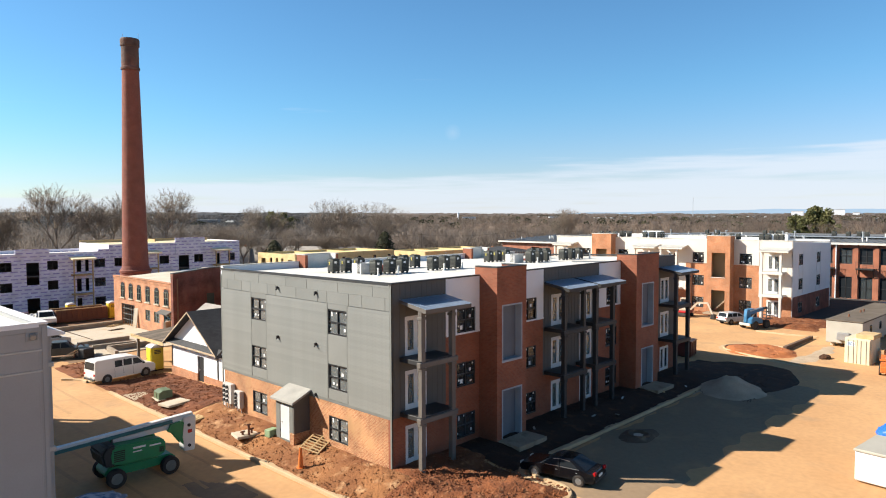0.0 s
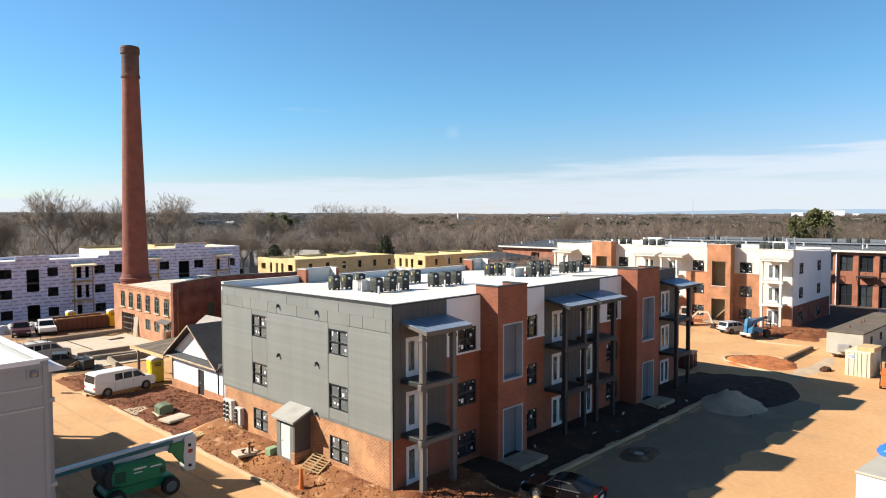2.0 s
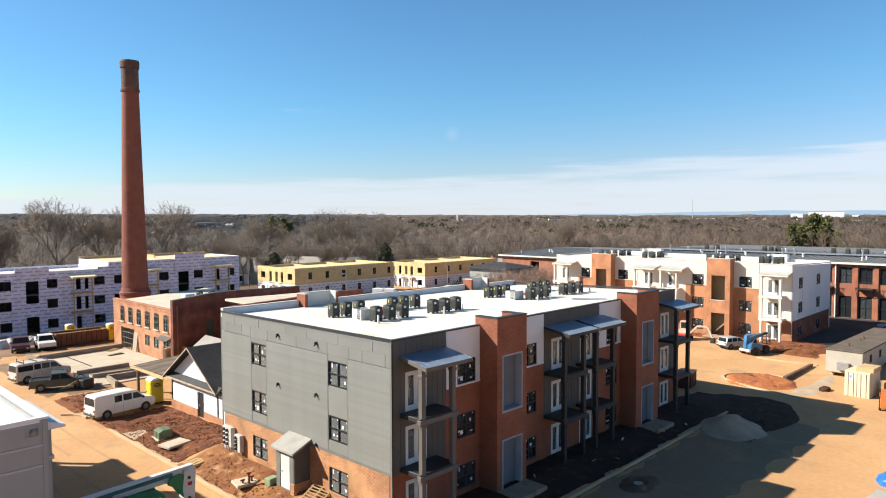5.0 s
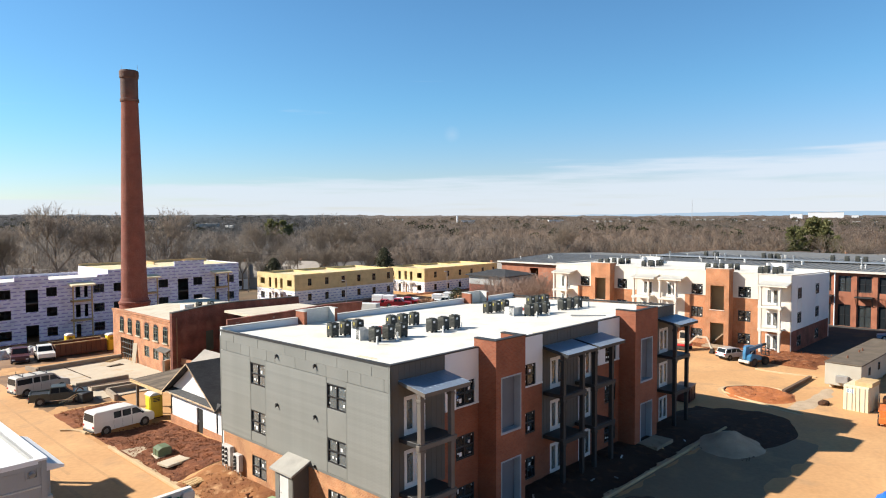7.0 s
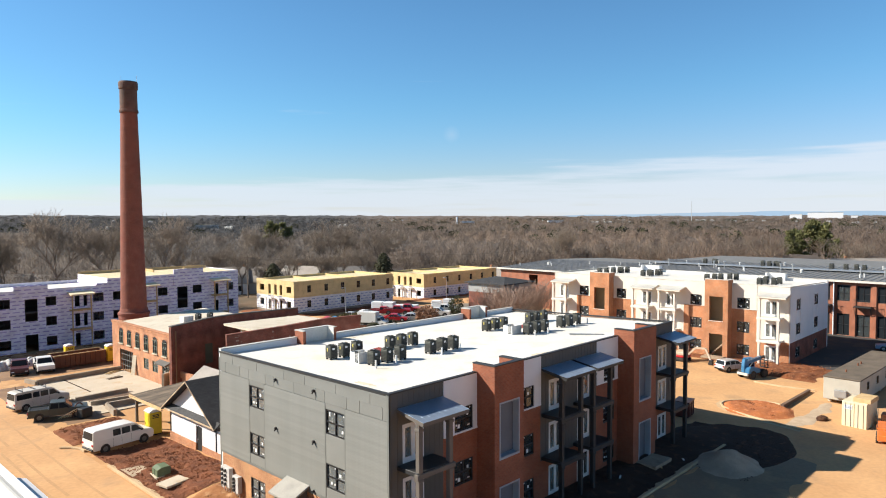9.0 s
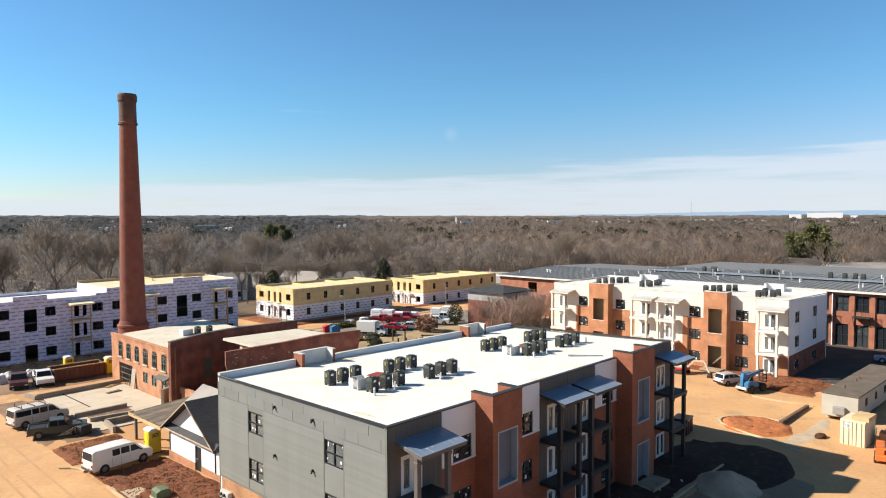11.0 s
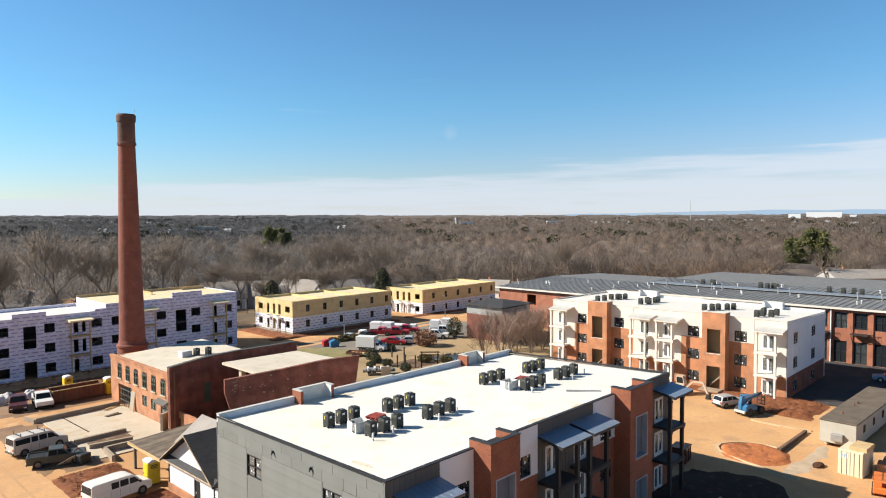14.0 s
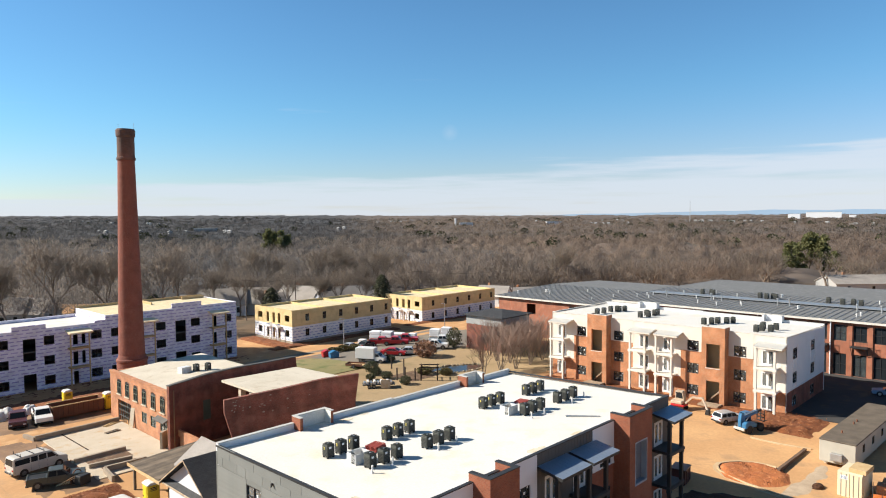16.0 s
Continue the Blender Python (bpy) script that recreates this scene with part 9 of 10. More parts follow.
def office_trailer():
    top = thing("office_trailer", pose(53.0, -6.8, 0.62, 0, 0, -2), "long faded beige site office trailer with a flat roof", "trailer")
    bm = bmesh.new()
    soft_box(bm, 0, 18.0, -3.3, 0, 0.55, 2.75, 0.04)
    body = part("body", bm, TRAILERP, top)
    bm = bmesh.new()
    soft_box(bm, -0.06, 18.06, -3.36, 0.06, 2.75, 2.88, 0.03)
    part("roof", bm, TANROOF, top)
    bm = bmesh.new()
    soft_box(bm, -0.42, 0, -2.2, -1.1, 0.9, 1.65, 0.04)
    part("air_conditioner", bm, GALV, body)
    for x in (2.4, 6.0, 9.6, 13.2):
        bm = bmesh.new()
        soft_box(bm, x, x + 0.7, -3.33, -3.3, 1.5, 2.3, 0.01)
        part("window", bm, CARGLASS, body)
    for x in (0.8, 3.5, 8.5, 14.0):
        for y in (-2.9, -0.4):
            bm = bmesh.new()
            box(bm, x, x + 0.4, y - 0.2, y + 0.2, -0.1, 0.55)
            part("block_pier", bm, CONCRETE, top)
    for x in (3.2, 7.4, 8.6):
        bm = bmesh.new()
        tube(bm, (x, -1.2, 2.86), (x, -1.2, 3.15), 0.09)
        part("roof_vent", bm, RUST, top)


office_trailer()


def site_container():
    top = thing("storage_container", pose(46.1, -10.1, 0.5, 0, 0, -4) @ Matrix.Scale(0.94, 4), "cream steel storage container with a small sign", "container")
    bm = bmesh.new()
    soft_box(bm, 0, 3.0, -2.2, 0, 0.1, 2.6, 0.03)
    body = part("body", bm, CONTAIN, top)
    for k in range(2):
        bm = bmesh.new()
        soft_box(bm, -0.05, 0, -2.15 + k * 1.08, -1.12 + k * 1.08, 0.15, 2.5, 0.02)
        d = part("door", bm, CONTAIN, body)
        for q in (0.3, 0.75):
            bm = bmesh.new()
            tube(bm, (-0.08, -2.15 + k * 1.08 + q, 0.2), (-0.08, -2.15 + k * 1.08 + q, 2.45), 0.02)
            part("lock_bar", bm, GALV, d)
    bm = bmesh.new()
    box(bm, -0.075, -0.052, -0.92, -0.25, 1.85, 2.25)
    part("sign", bm, PAPER, body)
    for z in (1.93, 2.03, 2.13):
        bm = bmesh.new()
        box(bm, -0.08, -0.076, -0.87, -0.3, z, z + 0.045)
        part("sign_bar", bm, BLUEP, body)
    bm = bmesh.new()
    soft_box(bm, 0.2, 2.6, -2.4, -0.9, 2.6, 3.0, 0.02)
    tagged(part("crate", bm, LUMBER, m=pose(46.1, -10.1, 0.5, 0, 0, -4) @ Matrix.Scale(0.94, 4)), "raw timber crate on the storage container", "crate")


site_container()


def scissor_lift(x, y, turn):
    top = thing("scissor_lift", on(x, y, 0.03, turn), "orange scissor lift with its platform lowered", "scissor lift")
    bm = bmesh.new()
    soft_box(bm, -1.2, 1.2, -0.6, 0.6, 0.25, 0.75, 0.05)
    part("chassis", bm, ORANGE, top)
    for k in range(3):
        for a, b in ((-1.0, 1.0), (1.0, -1.0)):
            bm = bmesh.new()
            beam(bm, (a, -0.4, 0.78 + k * 0.16), (b, -0.4, 0.92 + k * 0.16), 0.06, 0.08)
            part("scissor_arm", bm, STEEL, top)
    bm = bmesh.new()
    soft_box(bm, -1.25, 1.25, -0.65, 0.65, 1.25, 1.38, 0.02)
    pl = part("platform", bm, ORANGE, top)
    for x2 in (-1.2, 0, 1.2):
        for s in (-0.6, 0.6):
            bm = bmesh.new()
            tube(bm, (x2, s, 1.38), (x2, s, 2.4), 0.025)
            part("rail_post", bm, STEEL, pl)
    for s in (-0.6, 0.6):
        for z in (1.9, 2.4):
            bm = bmesh.new()
            tube(bm, (-1.2, s, z), (1.2, s, z), 0.025)
            part("rail", bm, STEEL, pl)
    for x2 in (-0.85, 0.85):
        for s in (-1, 1):
            wheel(top, x2, s * 0.6, 0.28, 0.28, 0.2)


scissor_lift(43.6, -14.0, 10)


def brick_stack(x, y, turn, label):
    top = thing("brick_pallet", on(x, y, 0.03, turn), label, "bricks", "brick pallets")
    bm = bmesh.new()
    soft_box(bm, -0.6, 0.6, -0.5, 0.5, 0.12, 1.25, 0.02)
    part("bricks", bm, BRICKB, top)
    bm = bmesh.new()
    box(bm, -0.6, 0.6, -0.55, 0.55, 0, 0.12)
    part("pallet", bm, LUMBER, top)


for x, y in ((47.9, -13.4), (49.3, -13.6), (48.0, -15.0), (49.6, -15.2), (51.0, -14.0)):
    brick_stack(x, y, 4, "strapped pallet of orange bricks behind the container")
lump("bulk_sack", on(28.6, -17.9, 0.0), "heap of white woven sacks", "sacks", BAGW, 1.0, 0.9, 1.5, 3)
lump("tarpaulin", on(25.5, -17.8, 0.0), "crumpled bright blue tarpaulin over timber", "tarpaulin", TARP, 1.6, 1.0, 0.75, 5)
lump("rag_heap", on(-11.9, 8.2, 0.0), "heap of blue and white sheeting on the road", "sheeting", mat("blue_white_sheeting", (0.45, 0.50, 0.58), (0.10, 0.17, 0.30), 0.6, 2.2, 9, 0.6, 0.05, spread=0.15), 1.5, 1.1, 0.55, 9)
lump("rubble", on(46.6, -8.4, 0.0), "dark rubble and a bag on sand", "rubble", MULCH, 0.7, 0.5, 0.4, 2)
for k, (x, y, r) in enumerate(((2.2, 80.6, 1.2), (4.6, 79.2, 1.0), (0.6, 77.6, 0.9))):
    lump("bulk_sack", on(x, y, 0.0), "large white bulk bags near the wrapped block", "sacks", BAGW, r, r, 1.3, 20 + k, "bulk bags")


def white_cube(x, y):
    top = thing("washout_box", on(x, y, 0.02, -6), "white plastic washout container beside the road", "container")
    bm = bmesh.new()
    soft_box(bm, -1.6, 1.6, -1.1, 1.1, 0.1, 1.6, 0.06)
    part("body", bm, WHITEV, top)
    bm = bmesh.new()
    soft_box(bm, -1.65, 1.65, -1.15, 1.15, 1.6, 1.74, 0.03)
    part("lid", bm, TRAILERP, top)
    for k in range(4):
        bm = bmesh.new()
        box(bm, -1.2 + 0.7 * k, -1.1 + 0.7 * k, -1.13, -1.1, 0.2, 1.55)
        part("rib", bm, DULLWHITE, top)


white_cube(16.85, -19.0)
bm = bmesh.new()
for k in range(9):
    beam(bm, (47.9 + 0.9 * k, -4.5 - 0.02 * k, 0.72), (48.8 + 0.9 * k, -4.52 - 0.02 * k, 0.74), 0.3, 0.75)
tagged(part("low_wall", bm, mat("mud_stained_block", (0.16, 0.10, 0.065), (0.11, 0.07, 0.05), 0.95, 0.8, 8, 0.5, 0.02)), "low mud-stained retaining wall beside the island", "wall", kind="structure")


# offcuts left in the bed before the block
ro = random.Random(31)
for x, y in ((8.6, -2.2), (10.3, -1.6), (15.6, -2.6), (17.2, -3.4), (20.4, -2.0), (24.8, -3.0), (27.6, -3.5)):
    bm = bmesh.new()
    soft_box(bm, -ro.uniform(0.12, 0.4), ro.uniform(0.12, 0.4), -0.06, 0.06, 0, 0.04, 0.008)
    tagged(part("board_offcut", bm, ro.choice((PAPER, LUMBER, GALV)), m=on(x, y, 0.14, ro.uniform(0, 180))), "pale board offcut dropped on dark soil", "offcut", "offcuts")


# ---- the far lot and the garden ----
def box_truck(m):
    top = thing("box_truck", m, "white box truck parked in the far lot", "truck", "parked vehicles")
    bm = bmesh.new()
    soft_box(bm, -3.4, 0.9, -1.15, 1.15, 0.9, 3.2, 0.05)
    part("cargo_box", bm, WHITEV, top)
    bm = bmesh.new()
    prism(bm, [(1.0, 0.5), (3.1, 0.5), (3.2, 1.2), (2.3, 1.4), (1.7, 2.2), (1.0, 2.25)], -1.0, 1.0)
    bmesh.ops.bevel(bm, geom=bm.edges[:], offset=0.06, segments=2, affect="EDGES")
    c = part("cab", bm, WHITEV, top)
    for s in (-1, 1):
        bm = bmesh.new()
        box(bm, 1.2, 2.0, s * 1.01 - 0.01, s * 1.01 + 0.01, 1.4, 2.0)
        part("side_window", bm, CARGLASS, c)
    bm = bmesh.new()
    quad(bm, (2.27, -0.85, 1.46), (2.27, 0.85, 1.46), (1.77, 0.85, 2.14), (1.77, -0.85, 2.14))
    part("windscreen", bm, CARGLASS, c)
    bm = bmesh.new()
    box(bm, -3.2, 1.0, -0.5, 0.5, 0.55, 0.9)
    part("frame", bm, STEEL, top)
    for x in (-2.2, 2.4):
        for s in (-1, 1):
            wheel(top, x, s * 0.95, 0.45, 0.45, 0.3)


box_truck(on(55.6, 66.4, 0.03, -62) @ Matrix.Scale(0.82, 4))


def wrapped_stack(x, y, w, d, h, turn, layers=4):
    top = thing("wrapped_pallet", on(x, y, 0.03, turn), "stack of white shrink-wrapped boards on a pallet", "pallet", "wrapped pallets")
    for k in range(layers):
        bm = bmesh.new()
        soft_box(bm, -w / 2, w / 2, -d / 2, d / 2, 0.12 + k * h / layers, 0.12 + (k + 1) * h / layers - 0.06, 0.04)
        part("board_pack", bm, WHITE, top)
    for q in (-w / 3, w / 3):
        bm = bmesh.new()
        box(bm, q - 0.1, q + 0.1, -d / 2, d / 2, 0, 0.12)
        part("bearer", bm, LUMBER, top)


for x, y, w, d, h, t in ((73.2, 85.6, 2.3, 2.1, 2.7, -62), (74.4, 83.2, 2.3, 2.1, 2.4, -62), (70.6, 87.2, 1.5, 1.5, 1.2, -62), (79.0, 85.2, 3.2, 2.0, 1.5, -62), (84.8, 79.0, 2.1, 1.9, 1.6, -62), (86.0, 76.6, 2.1, 1.9, 1.8, -62), (80.4, 81.6, 1.6, 1.5, 1.2, -62)):
    wrapped_stack(x, y, w, d, h, t)


def bin_box(x, y, material, label):
    top = thing("waste_skip", on(x, y, 0.03, -20) @ Matrix.Scale(0.72, 4), label, "skip", "small skips")
    bm = bmesh.new()
    prism(bm, [(-1.1, 0.2), (1.1, 0.2), (1.2, 1.5), (0.0, 2.0), (-1.2, 1.5)], -0.9, 0.9)
    part("tub", bm, material, top)
    for s in (-1, 1):
        bm = bmesh.new()
        box(bm, -1.0, 1.0, s * 0.92 - 0.03, s * 0.92 + 0.03, 0.7, 0.8)
        part("rib", bm, material, top)
    bm = bmesh.new()
    box(bm, -1.0, 1.0, -0.8, 0.8, 0, 0.2)
    part("skid", bm, STEEL, top)


bin_box(54.6, 76.2, BLUEP, "blue gabled waste skip on the lawn edge")
bin_box(55.0, 79.0, REDV, "red gabled waste skip on the lawn edge")


def shrub(x, y, r, h, material, label, seed, n=2200):
    rnd = random.Random(seed)
    top = thing("shrub", on(x, y), label, "shrub", "garden shrubs")
    bm = bmesh.new()
    for k in range(7):
        a = rnd.random() * math.tau
        tube(bm, (0, 0, -0.1), (math.cos(a) * r * 0.6, math.sin(a) * r * 0.6, h * 0.7), 0.04, 0.015, 4, False)
    part("stem", bm, BARK, top)
    bm = bmesh.new()
    for k in range(n):
        d = Vector((rnd.gauss(0, 1), rnd.gauss(0, 1), rnd.gauss(0, 1))).normalized() * rnd.uniform(0.55, 1.05)
        p = Vector((d.x * r, d.y * r, h * 0.5 + d.z * h * 0.5))
        s = r * rnd.uniform(0.025, 0.05)
        q, u = Vector((rnd.gauss(0, 1), rnd.gauss(0, 1), rnd.gauss(0, 1))) * s, Vector((rnd.gauss(0, 1), rnd.gauss(0, 1), rnd.gauss(0, 1))) * s
        quad(bm, p - q, p - u, p + q, p + u)
    part("foliage", bm, material, top)


for k, (x, y, r, h, mt, lb) in enumerate((
    (50.3, 60.2, 1.25, 2.0, DARKSHRUB, "dark evergreen shrub on the lawn"), (49.6, 58.3, 0.95, 1.3, DARKSHRUB, "dark evergreen shrub on the lawn"),
    (49.2, 55.2, 0.95, 1.2, DARKSHRUB, "dark evergreen shrub on the lawn"), (46.8, 56.4, 0.8, 1.0, DARKSHRUB, "dark evergreen shrub on the lawn"),
    (48.6, 50.2, 0.95, 1.4, DARKSHRUB, "dark evergreen shrub on the lawn"), (65.3, 62.6, 2.3, 3.0, RUSSET, "russet winter shrub at the lot edge"),
    (75.4, 64.6, 1.6, 4.0, DARKSHRUB, "dark evergreen at the lot edge"), (59.5, 83.0, 1.2, 1.2, OLIVESHRUB, "ochre shrub at the lot edge"),
    (61.6, 82.4, 1.3, 1.4, OLIVESHRUB, "ochre shrub at the lot edge"), (63.4, 81.0, 1.3, 1.3, OLIVESHRUB, "ochre shrub at the lot edge"),
    (58.2, 64.3, 0.9, 1.2, DARKSHRUB, "low shrub at the lot edge"), (55.4, 52.8, 1.3, 1.3, OLIVESHRUB, "ochre shrub in the garden"),
    (57.5, 50.0, 1.2, 1.1, OLIVESHRUB, "ochre shrub in the garden"), (101.5, -9.5, 1.6, 3.0, OLIVESHRUB, "green shrub against the mill"))):
    shrub(x, y, r, h, mt, lb, 50 + k)

bm = bmesh.new()
n = 40
ctr = bm.verts.new((0, 0, 0))
ring = [bm.verts.new((4.9 * math.cos(a) * (1 + 0.12 * math.sin(3 * a)), 2.6 * math.sin(a) * (1 + 0.1 * math.cos(2 * a)), 0)) for a in np.linspace(0, math.tau, n, endpoint=False)]
for k in range(n):
    bm.faces.new((ctr, ring[k], ring[(k + 1) % n]))
tagged(part("pond", bm, WATER, m=on(61.8, 51.4, 0.06, -20)), "small dark garden pond", "pond", kind="structure")
bm = bmesh.new()
rs = random.Random(4)
for k in range(60):
    a = k * math.tau / 60
    x, y = 5.1 * math.cos(a) * (1 + 0.12 * math.sin(3 * a)), 2.8 * math.sin(a) * (1 + 0.1 * math.cos(2 * a))
    s = rs.uniform(0.14, 0.28)
    v = bmesh.ops.create_icosphere(bm, subdivisions=1, radius=s)["verts"]
    for q in v:
        q.co += Vector((x + rs.uniform(-0.1, 0.1), y + rs.uniform(-0.1, 0.1), 0.05))
tagged(part("pond_stones", bm, mat("tan_stone", (0.30, 0.23, 0.15), None, 0.9, 2, 12, 0.3), m=on(61.8, 51.4, 0.04, -20)), "ring of tan stones round the pond", "stones", kind="stuff")


DARKWOOD = mat("dark_stained_timber", (0.05, 0.035, 0.026), (0.034, 0.025, 0.02), 0.9, 2, 14, 0.2)


def pergola():
    top = thing("pergola", on(53.6, 49.9, 0, -46), "open dark timber pergola beside the pond", "pergola")
    for x in (-1.3, 1.3):
        for y in (-1.1, 1.1):
            bm = bmesh.new()
            soft_box(bm, x - 0.1, x + 0.1, y - 0.1, y + 0.1, -0.1, 2.05, 0.01)
            part("post", bm, DARKWOOD, top)
    for y in (-1.1, 1.1):
        bm = bmesh.new()
        beam(bm, (-1.6, y, 2.1), (1.6, y, 2.1), 0.12, 0.16)
        part("beam", bm, DARKWOOD, top)
    for k in range(3):
        bm = bmesh.new()
        beam(bm, (-1.3 + k * 1.3, -1.3, 2.22), (-1.3 + k * 1.3, 1.3, 2.22), 0.08, 0.1)
        part("rafter", bm, DARKWOOD, top)


pergola()
for k, (x, y) in enumerate(((54.4, 59.8), (52.3, 54.2), (52.7, 54.9), (51.3, 50.8), (56.7, 59.2), (50.6, 52.4), (49.6, 53.2))):
    bm = bmesh.new()
    soft_box(bm, -0.09, 0.09, -0.09, 0.09, -0.1, 1.5 + 0.5 * (k % 3 == 0), 0.01)
    tagged(part("garden_post", bm, DARKWOOD, m=on(x, y)), "weathered timber post on the lawn", "post", "garden posts")
road(50.6, 55.8, 50.6, 56.0, 0.045, GARDENBED, "bare dark garden bed", "soil")


def flatbed(m):
    top = thing("flatbed_trailer", m, "flatbed trailer loaded with silver fittings", "trailer")
    bm = bmesh.new()
    soft_box(bm, -3.4, 3.4, -1.15, 1.15, 0.75, 0.92, 0.03)
    part("deck", bm, STEEL, top)
    for x in (-2.0, -1.0):
        for s in (-1, 1):
            wheel(top, x, s * 1.0, 0.4, 0.4, 0.25)
    for k in range(9):
        bm = bmesh.new()
        soft_box(bm, -3.2 + k * 0.7, -2.75 + k * 0.7, -1.0, 0.9, 0.92, 1.35 + 0.25 * (k % 2), 0.05)
        part("load", bm, (GALV, BAGW)[k % 2], top)
    bm = bmesh.new()
    soft_box(bm, 0.4, 2.4, -1.35, -1.2, 0.15, 1.9, 0.02)
    part("board", bm, CONCRETE, top)


def low_trailer():
    top = thing("utility_trailer", on(50.9, 65.2, 0.02, -60), "low tan utility trailer on the lawn", "trailer")
    bm = bmesh.new()
    soft_box(bm, -1.5, 1.5, -0.8, 0.8, 0.42, 0.52, 0.02)
    part("deck", bm, LUMBER, top)
    for q in ((-1.5, 1.5, -0.84, -0.8), (-1.5, 1.5, 0.8, 0.84), (-1.54, -1.5, -0.84, 0.84)):
        bm = bmesh.new()
        box(bm, *q, 0.38, 0.8)
        part("side_rail", bm, RUST, top)
    bm = bmesh.new()
    beam(bm, (1.5, 0, 0.42), (2.5, 0, 0.35), 0.1, 0.1)
    part("drawbar", bm, STEEL, top)
    for q in (-1, 1):
        wheel(top, 0, q * 0.95, 0.32, 0.32, 0.2)


low_trailer()
flatbed(on(44.6, 51.9, 0, -38) @ Matrix.Scale(0.72, 4))
for k, (x, y, sc) in enumerate(((60.8, 44.5, 1.05), (64.7, 44.1, 1.15), (68.3, 43.8, 1.2), (72.4, 43.8, 1.2), (76.8, 44.4, 1.2))):
    plant_tree(x, y, SMALL[k % 3], sc, k * 77, "slender leafless young tree beside the cream block", "young trees")
for px, d in ((872, 126), (884, 121), (896, 126), (908, 119), (920, 127), (933, 124), (945, 119), (956, 124)):
    x, y = afar(d, (px - 784) / 1200 * d)
    plant_tree(x, y, SMALL[px % 3], 0.92 + 0.04 * (px % 7), px * 3, "slender leafless young tree beside the cream block", "young trees")


def cottage(x, y, turn, L, D, h, rise, walls, roof, label):
    top = thing("house", on(x, y, 0, turn), label, "house", "far houses")
    bm = bmesh.new()
    prism(bm, [(-D / 2, -0.5), (D / 2, -0.5), (D / 2, h), (0, h + rise), (-D / 2, h)], -L / 2, L / 2)
    wl2 = part("wall", bm, walls, top)
    for s in (-1, 1):
        bm = bmesh.new()
        pts = [(s * (D / 2 + 0.4), h - 0.25), (0, h + rise + 0.05), (0, h + rise + 0.25), (s * (D / 2 + 0.4), h - 0.05)]
        prism(bm, pts, -L / 2 - 0.4, L / 2 + 0.4)
        part("roof", bm, roof, top)
    for k in range(3):
        for s in (-1, 1):
            bm = bmesh.new()
            soft_box(bm, s * D / 2 - 0.03, s * D / 2 + 0.03, -L / 3 + k * L / 3 - 0.5, -L / 3 + k * L / 3 + 0.5, h * 0.35, h * 0.8, 0.01)
            part("window", bm, CARGLASS, wl2)
    for s in (-1, 1):
        bm = bmesh.new()
        soft_box(bm, -0.6, 0.6, s * L / 2 - 0.03, s * L / 2 + 0.03, h * 0.35, h * 0.85, 0.01)
        part("window", bm, CARGLASS, wl2)
    bm = bmesh.new()
    soft_box(bm, D * 0.15, D * 0.15 + 0.6, L * 0.2, L * 0.2 + 0.7, h + rise * 0.4, h + rise + 0.9, 0.02)
    part("chimney", bm, OLDBRICK, top)


for px, d, t, L, D, h, rise, wm, rm, lb in (
    (398, 205, 62, 13, 11, 3.6, 4.2, WHITE, FARROOF, "grey-roofed white cottage behind the townhouse rows"),
    (446, 208, 44, 12, 10, 3.6, 4.2, PALEGREY, FARROOF, "grey-roofed cottage behind the townhouse rows"),
    (540, 215, 20, 14, 11, 3.6, 4.0, PALEGREY, FARROOF, "grey-roofed cottage behind the townhouse rows"),
    (628, 218, 70, 12, 10, 3.6, 3.6, WHITE, FARROOF, "grey-roofed cottage behind the townhouse rows"),
    (880, 225, 20, 10, 8, 3.4, 3.0, WHITE, FARROOF, "white gabled cottage among bare trees"),
    (18, 190, 55, 10, 9, 3.8, 4.0, PALEGREY, FARROOF, "grey-roofed house behind the wrapped block"),
    (64, 192, 35, 10, 9, 3.6, 3.8, PALEGREY, FARROOF, "grey-roofed house behind the wrapped block"),
    (1535, 240, 44, 26, 13, 4.2, 2.4, PALEGREY, FARROOF, "long low grey-roofed hall behind the mill"),
    (488, 204, 70, 8, 8, 3.6, 2.8, PALEGREY, FARROOF, "grey-roofed cottage behind the townhouse rows"),
    (588, 209, 80, 8, 8, 3.4, 2.8, WHITE, FARROOF, "grey-roofed cottage behind the townhouse rows"),
    (940, 235, 60, 14, 9, 3.0, 2.2, PALEGREY, FARROOF, "grey-roofed cottage among bare trees"),
    (352, 215, 75, 9, 8, 3.0, 2.6, WHITE, FARROOF, "grey-roofed cottage behind the wrapped block")):
    x, y = afar(d, (px - 784) / 1200 * d)
    cottage(x, y, t, L, D, h, rise, wm, rm, lb)


